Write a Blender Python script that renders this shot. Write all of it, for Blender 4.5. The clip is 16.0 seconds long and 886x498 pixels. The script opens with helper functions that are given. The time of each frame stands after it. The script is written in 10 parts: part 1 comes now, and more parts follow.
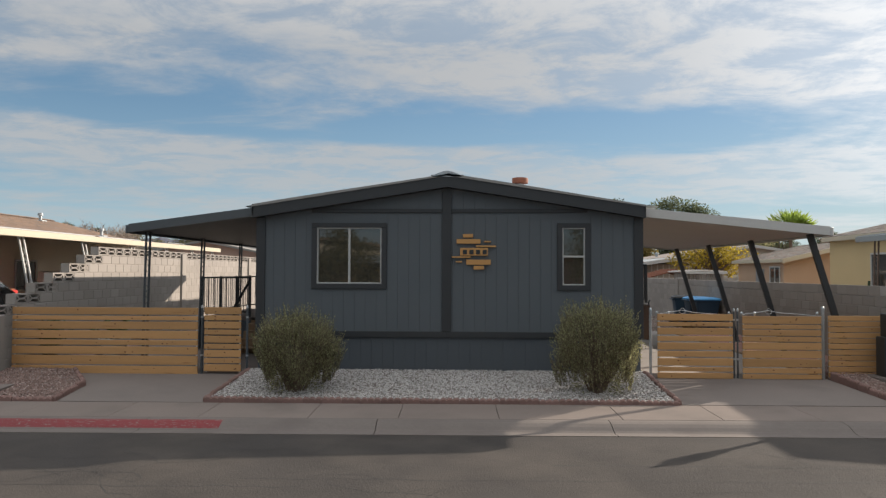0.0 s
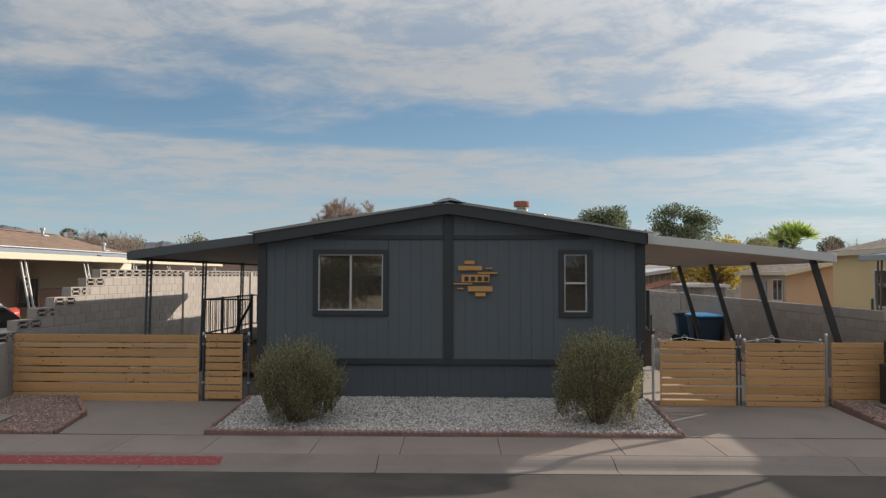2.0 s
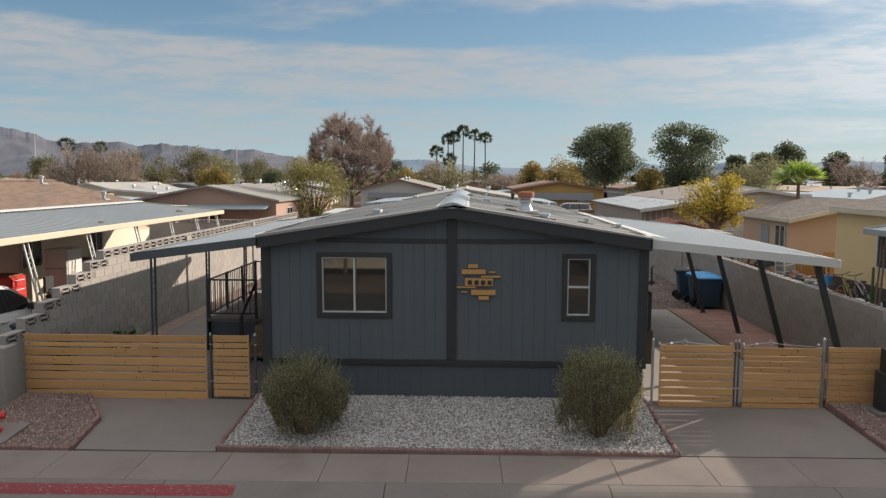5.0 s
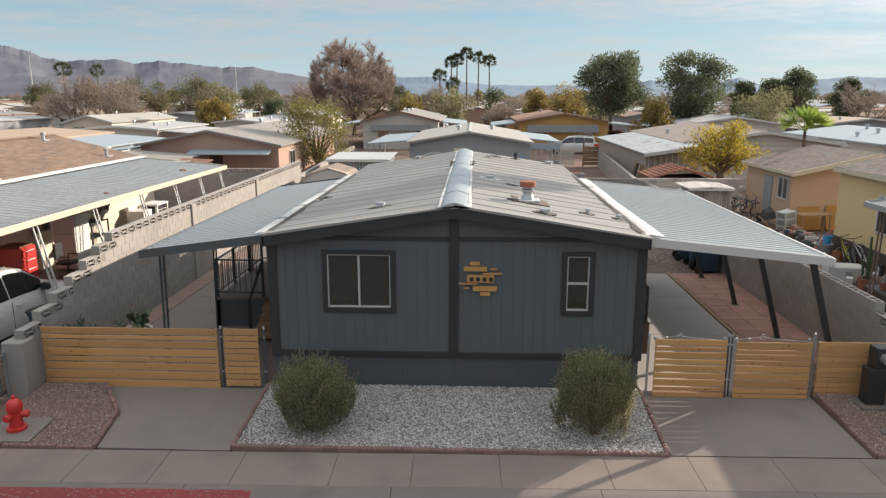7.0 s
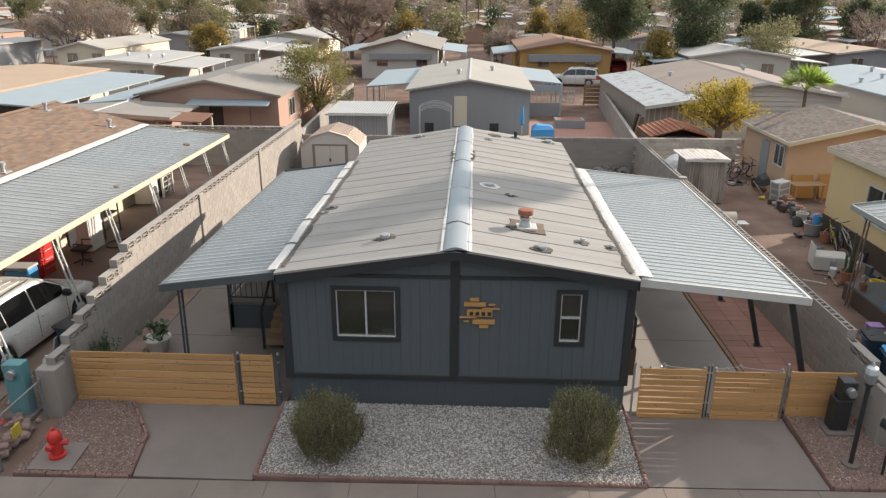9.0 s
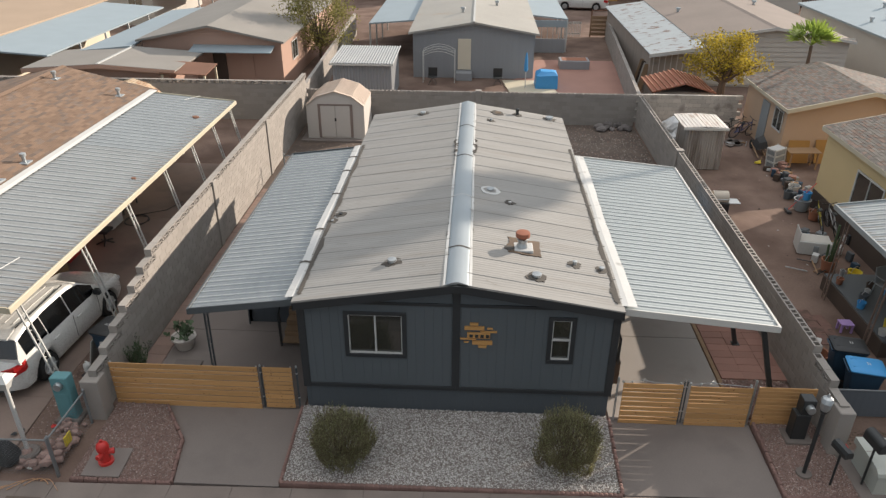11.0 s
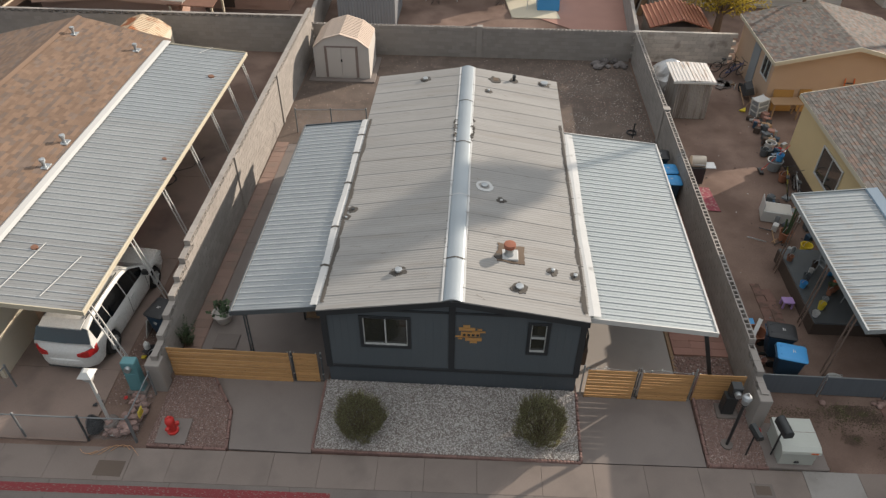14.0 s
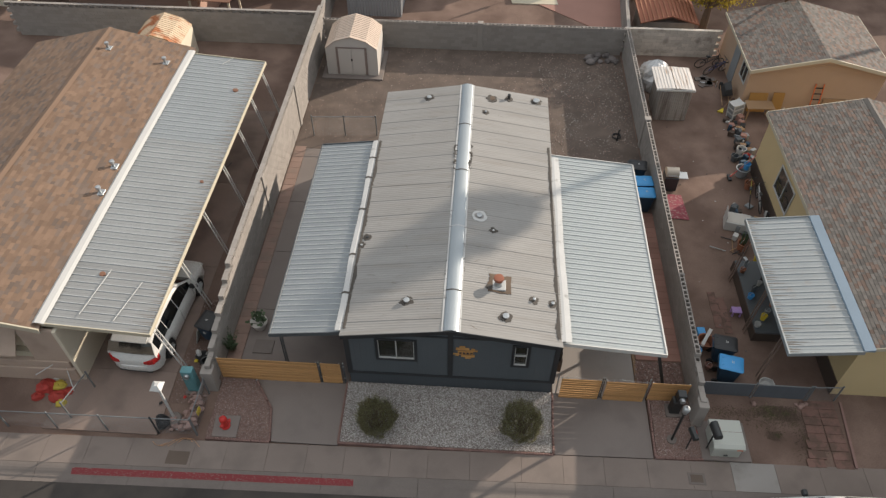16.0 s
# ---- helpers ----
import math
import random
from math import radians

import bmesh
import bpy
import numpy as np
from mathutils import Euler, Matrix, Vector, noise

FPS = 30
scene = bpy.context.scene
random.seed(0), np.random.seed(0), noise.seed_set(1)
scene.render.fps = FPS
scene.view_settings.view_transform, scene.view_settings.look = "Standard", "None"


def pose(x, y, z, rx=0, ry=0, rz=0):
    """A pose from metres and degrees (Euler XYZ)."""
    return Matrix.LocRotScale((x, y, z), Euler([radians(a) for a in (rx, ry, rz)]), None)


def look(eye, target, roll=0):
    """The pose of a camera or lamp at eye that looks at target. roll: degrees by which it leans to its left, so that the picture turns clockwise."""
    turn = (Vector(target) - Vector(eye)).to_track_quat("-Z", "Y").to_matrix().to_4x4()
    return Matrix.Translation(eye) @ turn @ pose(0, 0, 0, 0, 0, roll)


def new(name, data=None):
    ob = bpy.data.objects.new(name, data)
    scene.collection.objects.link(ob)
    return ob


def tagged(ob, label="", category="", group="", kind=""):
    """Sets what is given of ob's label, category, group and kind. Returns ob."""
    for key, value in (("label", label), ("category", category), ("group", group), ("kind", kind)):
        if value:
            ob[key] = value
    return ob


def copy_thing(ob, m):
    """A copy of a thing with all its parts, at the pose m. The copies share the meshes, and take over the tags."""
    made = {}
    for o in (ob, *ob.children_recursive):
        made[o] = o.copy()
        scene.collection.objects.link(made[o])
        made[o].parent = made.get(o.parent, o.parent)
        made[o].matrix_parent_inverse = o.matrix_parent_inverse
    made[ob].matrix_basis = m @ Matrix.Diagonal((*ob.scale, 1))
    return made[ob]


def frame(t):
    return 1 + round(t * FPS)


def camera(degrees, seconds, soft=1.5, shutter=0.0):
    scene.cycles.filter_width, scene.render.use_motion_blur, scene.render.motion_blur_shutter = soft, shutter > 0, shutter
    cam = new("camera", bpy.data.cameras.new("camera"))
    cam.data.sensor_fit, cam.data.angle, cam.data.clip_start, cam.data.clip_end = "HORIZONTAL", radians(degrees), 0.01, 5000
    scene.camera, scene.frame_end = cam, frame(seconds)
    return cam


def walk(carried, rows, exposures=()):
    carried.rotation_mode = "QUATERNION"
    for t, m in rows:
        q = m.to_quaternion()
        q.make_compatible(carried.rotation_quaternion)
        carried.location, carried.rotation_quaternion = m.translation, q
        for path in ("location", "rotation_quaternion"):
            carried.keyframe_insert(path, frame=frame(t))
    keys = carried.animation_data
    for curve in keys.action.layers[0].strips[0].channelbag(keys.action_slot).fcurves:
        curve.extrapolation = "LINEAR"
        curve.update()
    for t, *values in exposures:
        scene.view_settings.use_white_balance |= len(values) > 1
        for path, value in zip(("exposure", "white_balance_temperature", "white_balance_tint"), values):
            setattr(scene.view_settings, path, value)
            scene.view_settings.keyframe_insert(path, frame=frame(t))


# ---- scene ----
cam = camera(64.2, 16.0, soft=1.35)
PATH = [
    (0, (0.318, -12.916, 1.810), (0.249, -10.918, 1.875), 0.2),
    (0.5, (0.352, -12.921, 1.854), (0.278, -10.924, 1.924), 0.2),
    (1, (0.342, -12.931, 1.876), (0.268, -10.934, 1.958), 0.2),
    (1.5, (0.344, -12.930, 2.013), (0.269, -10.933, 2.093), 0.2),
    (2, (0.328, -12.905, 2.240), (0.253, -10.908, 2.314), 0.1),
    (2.5, (0.327, -12.885, 2.473), (0.251, -10.888, 2.547), 0.1),
    (3, (0.293, -12.877, 2.785), (0.218, -10.879, 2.840), 0.2),
    (3.5, (0.271, -12.834, 3.098), (0.197, -10.836, 3.109), 0.2),
    (4, (0.292, -12.803, 3.404), (0.216, -10.806, 3.345), 0.2),
    (4.5, (0.278, -12.800, 3.750), (0.201, -10.806, 3.618), 0.2),
    (7, (0.3, -12.817, 5.527), (0.214, -10.864, 5.102), -0.0),
    (7.5, (0.273, -12.847, 6.084), (0.187, -10.906, 5.612), 0.1),
    (8, (0.273, -12.87, 6.729), (0.189, -10.946, 6.191), 0.1),
    (8.5, (0.254, -12.882, 7.443), (0.173, -10.978, 6.834), 0.2),
    (9, (0.241, -12.89, 8.152), (0.162, -11.01, 7.476), 0.2),
    (11.5, (0.244, -12.887, 11.896), (0.162, -11.156, 10.898), 0.3),
    (12, (0.196, -12.879, 12.676), (0.118, -11.184, 11.616), 0.4),
    (12.5, (0.239, -12.895, 13.468), (0.16, -11.24, 12.348), 0.4),
    (13, (0.323, -12.938, 14.252), (0.241, -11.321, 13.079), 0.3),
    (13.5, (0.373, -12.99, 15.092), (0.29, -11.413, 13.865), 0.3),
    (14, (0.369, -13.064, 16.013), (0.289, -11.531, 14.731), 0.4),
    (14.5, (0.444, -13.133, 16.908), (0.361, -11.645, 15.574), 0.3),
    (15, (0.485, -13.156, 18.001), (0.402, -11.718, 16.613), 0.2),
    (15.5, (0.5, -13.21, 19.432), (0.417, -11.815, 18.001), 0.3),
    (16, (0.525, -13.295, 21.396), (0.44, -11.936, 19.932), 0.1),
]
EXPOSURE = 0.5
walk(cam, [(t, look(eye, target, roll)) for t, eye, target, roll in PATH],
     [(0.0, EXPOSURE + 0.03), (2.5, EXPOSURE - 0.06), (4.5, EXPOSURE - 0.07), (7.0, EXPOSURE + 0.24), (9.0, EXPOSURE + 0.24), (11.2, EXPOSURE - 0.02), (12.0, EXPOSURE - 0.06), (16.0, EXPOSURE - 0.24)])

# ---- light: low hazy afternoon sun from the right and a little behind the house ----
SUN_EL, SUN_AZ = 20.0, 53.5          # degrees up; degrees from +y towards +x
SUN_DIR = Vector((math.cos(radians(SUN_EL)) * math.sin(radians(SUN_AZ)),
                  math.cos(radians(SUN_EL)) * math.cos(radians(SUN_AZ)), math.sin(radians(SUN_EL))))
sun_data = bpy.data.lights.new("sun", "SUN")
sun_data.energy, sun_data.angle, sun_data.color = 4.9, radians(0.5), (1.0, 0.87, 0.73)
sun = new("sun", sun_data)
sun.matrix_basis = look(SUN_DIR * 100, (0, 0, 0))


def build_world():
    world = bpy.data.worlds.new("sky")
    scene.world = world
    world.use_nodes = True
    nt = world.node_tree
    nt.nodes.clear()
    N, L = nt.nodes.new, nt.links.new

    def m(op, a, b=None, clamp=False):
        n = N("ShaderNodeMath")
        n.operation, n.use_clamp = op, clamp
        for i, v in enumerate((a, b)):
            if v is None:
                continue
            if isinstance(v, (int, float)):
                n.inputs[i].default_value = v
            else:
                L(v, n.inputs[i])
        return n.outputs[0]

    sky = N("ShaderNodeTexSky")
    sky.sky_type, sky.sun_disc = "NISHITA", False
    sky.sun_elevation, sky.sun_rotation = radians(SUN_EL), radians(SUN_AZ)
    sky.air_density, sky.dust_density, sky.ozone_density = 1.0, 0.3, 2.0
    tc = N("ShaderNodeTexCoord")
    sep = N("ShaderNodeSeparateXYZ")
    L(tc.outputs["Generated"], sep.inputs[0])
    x, y, z = sep.outputs
    zz = m("ADD", m("MAXIMUM", z, 0.0), 0.07)
    comb = N("ShaderNodeCombineXYZ")
    L(m("DIVIDE", x, zz), comb.inputs[0])
    L(m("DIVIDE", y, zz), comb.inputs[1])

    def layer(scale, detail, rough, turn, stretch, seed):
        mp = N("ShaderNodeMapping")
        mp.inputs["Rotation"].default_value = (0, 0, radians(turn))
        mp.inputs["Scale"].default_value = (stretch, 1.0, 1.0)
        mp.inputs["Location"].default_value = (seed, seed * 0.7, 0)
        L(comb.outputs[0], mp.inputs[0])
        t = N("ShaderNodeTexNoise")
        t.inputs["Scale"].default_value, t.inputs["Detail"].default_value = scale, detail
        t.inputs["Roughness"].default_value, t.inputs["Distortion"].default_value = rough, 0.35
        L(mp.outputs[0], t.inputs["Vector"])
        return t.outputs[0]

    big = layer(0.46, 7.0, 0.55, 24, 0.55, CLOUD_SEED)
    rag = layer(1.25, 10.0, 0.62, 24, 0.75, CLOUD_SEED + 9.1)
    fine = layer(3.0, 10.0, 0.66, 20, 0.85, CLOUD_SEED + 5.3)
    # belts of cloud: a broken sheet overhead, a clear belt, a bank above the haze
    belt = N("ShaderNodeValToRGB")
    belt.color_ramp.interpolation = "EASE"
    stops = ((0.0, 0.45), (0.07, 0.48), (0.10, 0.42), (0.122, 0.78), (0.155, 0.80), (0.182, 0.27), (0.21, 0.32), (0.25, 0.74), (0.36, 0.84), (0.6, 1.0))
    ramp = belt.color_ramp.elements
    while len(ramp) < len(stops):
        ramp.new(0.5)
    for e, (at, v) in zip(ramp, stops):
        e.position, e.color = at, (v, v, v, 1)
    L(m("ADD", z, m("MULTIPLY", x, 0.035)), belt.inputs["Fac"])
    mass = m("ADD", m("MULTIPLY", big, 0.5), m("MULTIPLY", rag, 0.5))
    mass = m("ADD", mass, m("MULTIPLY", m("SUBTRACT", belt.outputs["Color"], 0.5), 0.30))
    cover = N("ShaderNodeMapRange")
    cover.interpolation_type = "SMOOTHSTEP"
    cover.inputs[1].default_value, cover.inputs[2].default_value = 0.405, 0.57
    L(mass, cover.inputs[0])
    ripple = N("ShaderNodeMapRange")
    ripple.interpolation_type = "SMOOTHSTEP"
    ripple.inputs[1].default_value, ripple.inputs[2].default_value = 0.38, 0.58
    L(fine, ripple.inputs[0])
    fac = m("MULTIPLY", cover.outputs[0], m("ADD", m("MULTIPLY", ripple.outputs[0], 0.5), 0.5), clamp=True)
    fac = m("MAXIMUM", fac, m("MULTIPLY", m("SUBTRACT", z, 0.36), 2.2, clamp=True))
    low = m("SUBTRACT", 1.0, m("MULTIPLY", m("MAXIMUM", z, 0.0), 4.5, clamp=True))         # pale blue haze along the horizon
    dot = N("ShaderNodeVectorMath")
    dot.operation = "DOT_PRODUCT"
    L(tc.outputs["Generated"], dot.inputs[0])
    dot.inputs[1].default_value = SUN_DIR
    glow = m("POWER", m("MAXIMUM", dot.outputs["Value"], 0.0), 8.0)
    cloud = N("ShaderNodeVectorMath")
    cloud.operation = "SCALE"
    cloud.inputs[0].default_value = (0.99, 1.0, 1.01)
    L(m("ADD", m("MULTIPLY", glow, CLOUD_GLOW), m("MULTIPLY", CLOUD_BRIGHT, m("ADD", m("MULTIPLY", m("MAXIMUM", m("SUBTRACT", z, 0.3), 0.0), 2.8), 1.0))), cloud.inputs["Scale"])
    hz = N("ShaderNodeMix")
    hz.data_type = "RGBA"
    L(m("ADD", m("MULTIPLY", low, 0.45), 0.42), hz.inputs["Factor"])
    L(sky.outputs[0], hz.inputs["A"])
    tone = N("ShaderNodeMix")
    tone.data_type = "RGBA"
    L(low, tone.inputs["Factor"])
    tone.inputs["A"].default_value = (1.5, 3.1, 4.8, 1)
    tone.inputs["B"].default_value = (4.4, 6.0, 6.9, 1)
    L(tone.outputs["Result"], hz.inputs["B"])
    mix = N("ShaderNodeMix")
    mix.data_type = "RGBA"
    L(m("MULTIPLY", fac, m("SUBTRACT", 0.93, m("MULTIPLY", low, 0.45))), mix.inputs["Factor"])
    L(hz.outputs["Result"], mix.inputs["A"])
    L(cloud.outputs[0], mix.inputs["B"])
    bg = N("ShaderNodeBackground")
    bg.inputs["Strength"].default_value = SKY_STRENGTH
    L(mix.outputs["Result"], bg.inputs["Color"])
    out = N("ShaderNodeOutputWorld")
    L(bg.outputs[0], out.inputs["Surface"])


SKY_STRENGTH, CLOUD_SEED, CLOUD_BRIGHT, CLOUD_GLOW = 0.070, 3.1, 5.0, 9.0
build_world()


# ---- materials ----
def material(name, base, rough=0.8, metal=0.0, amount=0.18, coarse=0.8, fine=25.0, bump=0.15, stain=None,
             stain_at=(0.55, 0.75), stain_scale=1.3, pieces="", spread=0.25, stretch=(1, 1, 1), spec=0.5, alt=None, share=0.3):
    """Procedural surface: two scales of grain, optional stains, optional change from piece to piece."""
    mt = bpy.data.materials.new(name)
    mt.use_nodes = True
    nt = mt.node_tree
    N, L = nt.nodes.new, nt.links.new
    bsdf = nt.nodes["Principled BSDF"]
    bsdf.inputs["Metallic"].default_value = metal
    bsdf.inputs["Specular IOR Level"].default_value = spec
    geo = N("ShaderNodeNewGeometry")
    mp = N("ShaderNodeMapping")
    mp.inputs["Scale"].default_value = stretch
    L(geo.outputs["Position"], mp.inputs[0])

    def noise_tex(scale, detail=4.0):
        t = N("ShaderNodeTexNoise")
        t.inputs["Scale"].default_value, t.inputs["Detail"].default_value = scale, detail
        L(mp.outputs[0], t.inputs["Vector"])
        return t.outputs[0]

    def m(op, a, b):
        n = N("ShaderNodeMath")
        n.operation = op
        for i, v in enumerate((a, b)):
            if isinstance(v, (int, float)):
                n.inputs[i].default_value = v
            else:
                L(v, n.inputs[i])
        return n.outputs[0]

    c, f = noise_tex(coarse), noise_tex(fine)
    val = m("ADD", m("MULTIPLY", m("SUBTRACT", c, 0.5), 2.2 * amount), m("MULTIPLY", m("SUBTRACT", f, 0.5), 1.8 * amount))
    val = m("ADD", val, 1.0)
    if pieces:
        if pieces == "object":
            rnd = N("ShaderNodeObjectInfo").outputs["Random"]
        else:
            rnd = geo.outputs["Random Per Island"]
        val = m("ADD", val, m("MULTIPLY", m("SUBTRACT", rnd, 0.5), 2 * spread))
    col = N("ShaderNodeVectorMath")
    col.operation = "SCALE"
    col.inputs[0].default_value = base
    L(val, col.inputs["Scale"])
    colour = col.outputs[0]
    if alt:
        pick = m("GREATER_THAN", m("FRACT", m("MULTIPLY", rnd, 17.37), 0.0), 1.0 - share)
        ax = N("ShaderNodeMix")
        ax.data_type = "RGBA"
        L(pick, ax.inputs["Factor"])
        L(colour, ax.inputs["A"])
        av = N("ShaderNodeVectorMath")
        av.operation = "SCALE"
        av.inputs[0].default_value = alt
        L(val, av.inputs["Scale"])
        L(av.outputs[0], ax.inputs["B"])
        colour = ax.outputs["Result"]
    if stain:
        s = noise_tex(stain_scale, 6.0)
        mr = N("ShaderNodeMapRange")
        mr.inputs[1].default_value, mr.inputs[2].default_value = stain_at
        L(s, mr.inputs[0])
        mx = N("ShaderNodeMix")
        mx.data_type = "RGBA"
        L(mr.outputs[0], mx.inputs["Factor"])
        L(colour, mx.inputs["A"])
        mx.inputs["B"].default_value = (*stain, 1)
        colour = mx.outputs["Result"]
    L(colour, bsdf.inputs["Base Color"])
    L(m("ADD", m("MULTIPLY", m("SUBTRACT", f, 0.5), 0.25), rough), bsdf.inputs["Roughness"])
    if bump:
        b = N("ShaderNodeBump")
        b.inputs["Strength"].default_value, b.inputs["Distance"].default_value = bump, 0.01
        L(f, b.inputs["Height"])
        L(b.outputs[0], bsdf.inputs["Normal"])
    return mt


def leafy(mt, share=0.45):
    """Lets part of the light through a thin leaf."""
    nt = mt.node_tree
    bsdf = nt.nodes["Principled BSDF"]
    out = [n for n in nt.nodes if n.type == "OUTPUT_MATERIAL"][0]
    tr = nt.nodes.new("ShaderNodeBsdfTranslucent")
    nt.links.new(bsdf.inputs["Base Color"].links[0].from_socket, tr.inputs["Color"])
    mx = nt.nodes.new("ShaderNodeMixShader")
    mx.inputs[0].default_value = share
    nt.links.new(bsdf.outputs[0], mx.inputs[1])
    nt.links.new(tr.outputs[0], mx.inputs[2])
    nt.links.new(mx.outputs[0], out.inputs["Surface"])
    return mt


def glass_material(name, tint=(0.035, 0.035, 0.03), rough=0.03):
    mt = bpy.data.materials.new(name)
    mt.use_nodes = True
    b = mt.node_tree.nodes["Principled BSDF"]
    b.inputs["Base Color"].default_value = (*tint, 1)
    b.inputs["Roughness"].default_value = rough
    b.inputs["IOR"].default_value = 1.9
    return mt


M = {}
M["siding"] = material("siding_paint", (0.088, 0.102, 0.112), 0.65, amount=0.07, fine=60, bump=0.1)
M["skirt"] = material("skirting_paint", (0.068, 0.08, 0.092), 0.65, amount=0.08, fine=50)
M["trim"] = material("black_trim_paint", (0.027, 0.03, 0.033), 0.5, amount=0.12)
M["roof"] = material("weathered_roof_coating", (0.282, 0.274, 0.261), 0.8, spec=0.2, amount=0.16, coarse=0.6, fine=8, stretch=(0.4, 4.0, 1),
                     stain=(0.245, 0.228, 0.208), stain_at=(0.52, 0.78), stain_scale=0.9)
M["ridge"] = material("aluminium_ridge_cap", (0.375, 0.410, 0.430), 0.42, metal=0.55, amount=0.08)
M["patch"] = material("tar_patch", (0.12, 0.085, 0.06), 0.9, amount=0.35, fine=30)
M["tar"] = material("black_roof_tar", (0.066, 0.058, 0.05), 0.85, amount=0.3, fine=30)
M["sealant"] = material("white_roof_sealant", (0.48, 0.48, 0.47), 0.7, amount=0.14, stain=(0.200, 0.192, 0.176), stain_at=(0.62, 0.75), stain_scale=2.0)
M["rust"] = material("rusty_metal", (0.27, 0.10, 0.06), 0.85, amount=0.25)
M["galv"] = material("galvanized_steel", (0.45, 0.47, 0.48), 0.4, metal=0.8, amount=0.12)
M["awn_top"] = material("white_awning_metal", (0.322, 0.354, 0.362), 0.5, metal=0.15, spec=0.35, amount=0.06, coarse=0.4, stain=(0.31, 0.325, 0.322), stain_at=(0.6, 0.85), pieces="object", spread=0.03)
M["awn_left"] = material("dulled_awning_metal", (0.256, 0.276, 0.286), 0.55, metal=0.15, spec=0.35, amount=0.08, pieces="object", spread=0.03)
M["awn_white"] = material("white_fascia_metal", (0.528, 0.520, 0.496), 0.5, amount=0.06)
M["awn_under"] = material("awning_underside", (0.55, 0.50, 0.44), 0.6, amount=0.06)
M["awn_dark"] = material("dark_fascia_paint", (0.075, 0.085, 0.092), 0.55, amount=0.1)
M["wood"] = material("new_cedar_board", (0.47, 0.262, 0.105), 0.6, amount=0.16, coarse=1.2, fine=14, stretch=(0.5, 5, 9), pieces="object", spread=0.13,
                     stain=(0.30, 0.14, 0.05), stain_at=(0.65, 0.72), stain_scale=3.0)
M["concrete"] = material("driveway_concrete", (0.19, 0.164, 0.15), 0.95, spec=0.15, amount=0.14, coarse=0.5, fine=35, stain=(0.15, 0.13, 0.12), stain_at=(0.52, 0.75), stain_scale=0.7)
M["sidewalk"] = material("sidewalk_concrete", (0.20, 0.166, 0.147), 0.95, spec=0.15, amount=0.15, coarse=0.6, fine=45, stain=(0.16, 0.135, 0.12), stain_at=(0.5, 0.75), stain_scale=1.1, pieces="object", spread=0.035)
M["kerb"] = material("kerb_concrete", (0.165, 0.143, 0.13), 0.95, spec=0.15, amount=0.14, stain=(0.14, 0.12, 0.11), stain_at=(0.5, 0.72), stain_scale=1.6)
M["red_paint"] = material("worn_red_kerb_paint", (0.18, 0.024, 0.027), 0.75, amount=0.22, fine=30, stain=(0.19, 0.14, 0.125), stain_at=(0.585, 0.65), stain_scale=40.0, stretch=(0.35, 1.2, 1.2))
M["asphalt"] = material("old_asphalt", (0.052, 0.047, 0.044), 0.95, spec=0.15, amount=0.4, coarse=0.6, fine=48, bump=0.5, stain=(0.074, 0.065, 0.058), stain_at=(0.44, 0.66), stain_scale=0.8)
M["dirt"] = material("desert_dirt", (0.185, 0.13, 0.106), 0.95, spec=0.1, amount=0.4, coarse=0.5, fine=26, bump=0.4, stain=(0.125, 0.085, 0.069), stain_at=(0.42, 0.66), stain_scale=0.55)
M["yard"] = material("gravelly_yard_soil", (0.118, 0.094, 0.080), 0.95, spec=0.1, amount=0.42, coarse=0.5, fine=34, bump=0.6, stain=(0.152, 0.118, 0.099), stain_at=(0.48, 0.68), stain_scale=1.4)
M["pale_stone"] = material("pale_yard_stone", (0.30, 0.27, 0.245), 0.9, amount=0.2, pieces="island", spread=0.5)
M["white_gravel"] = material("white_gravel", (0.47, 0.45, 0.43), 0.85, amount=0.14, pieces="island", spread=0.34, alt=(0.20, 0.17, 0.15), share=0.22)
M["red_gravel"] = material("red_gravel", (0.205, 0.138, 0.117), 0.9, amount=0.15, pieces="island", spread=0.42, alt=(0.33, 0.27, 0.24), share=0.16)
M["edging"] = material("red_concrete_edging", (0.2, 0.122, 0.105), 0.9, amount=0.18, pieces="object", spread=0.12)
M["paver"] = material("red_paver", (0.30, 0.165, 0.13), 0.88, amount=0.14, pieces="object", spread=0.1)
M["block"] = material("concrete_block", (0.28, 0.255, 0.232), 0.92, amount=0.12, coarse=0.5, fine=40, bump=0.35, pieces="object", spread=0.09)
M["block_far"] = material("concrete_block_far", (0.28, 0.255, 0.232), 0.92, amount=0.12, coarse=0.5, fine=40, bump=0.35, pieces="island", spread=0.09)
M["mortar"] = material("grey_mortar", (0.26, 0.23, 0.205), 0.95, amount=0.12)
M["glass"] = glass_material("dark_window_glass")
M["white"] = material("white_frame", (0.47, 0.47, 0.455), 0.5, amount=0.05)
M["black"] = material("black_steel", (0.026, 0.028, 0.029), 0.45, amount=0.15)
M["grey_post"] = material("grey_painted_steel", (0.06, 0.07, 0.078), 0.5, amount=0.12)
M["cream"] = material("cream_siding", (0.60, 0.54, 0.43), 0.75, amount=0.06)
M["cream_trim"] = material("cream_fascia", (0.49, 0.44, 0.335), 0.6, amount=0.05)
M["shingle"] = material("brown_shingle", (0.180, 0.117, 0.080), 0.92, amount=0.16, coarse=0.3, fine=40, bump=0.3, pieces="island", spread=0.2, alt=(0.148, 0.108, 0.085), share=0.3)
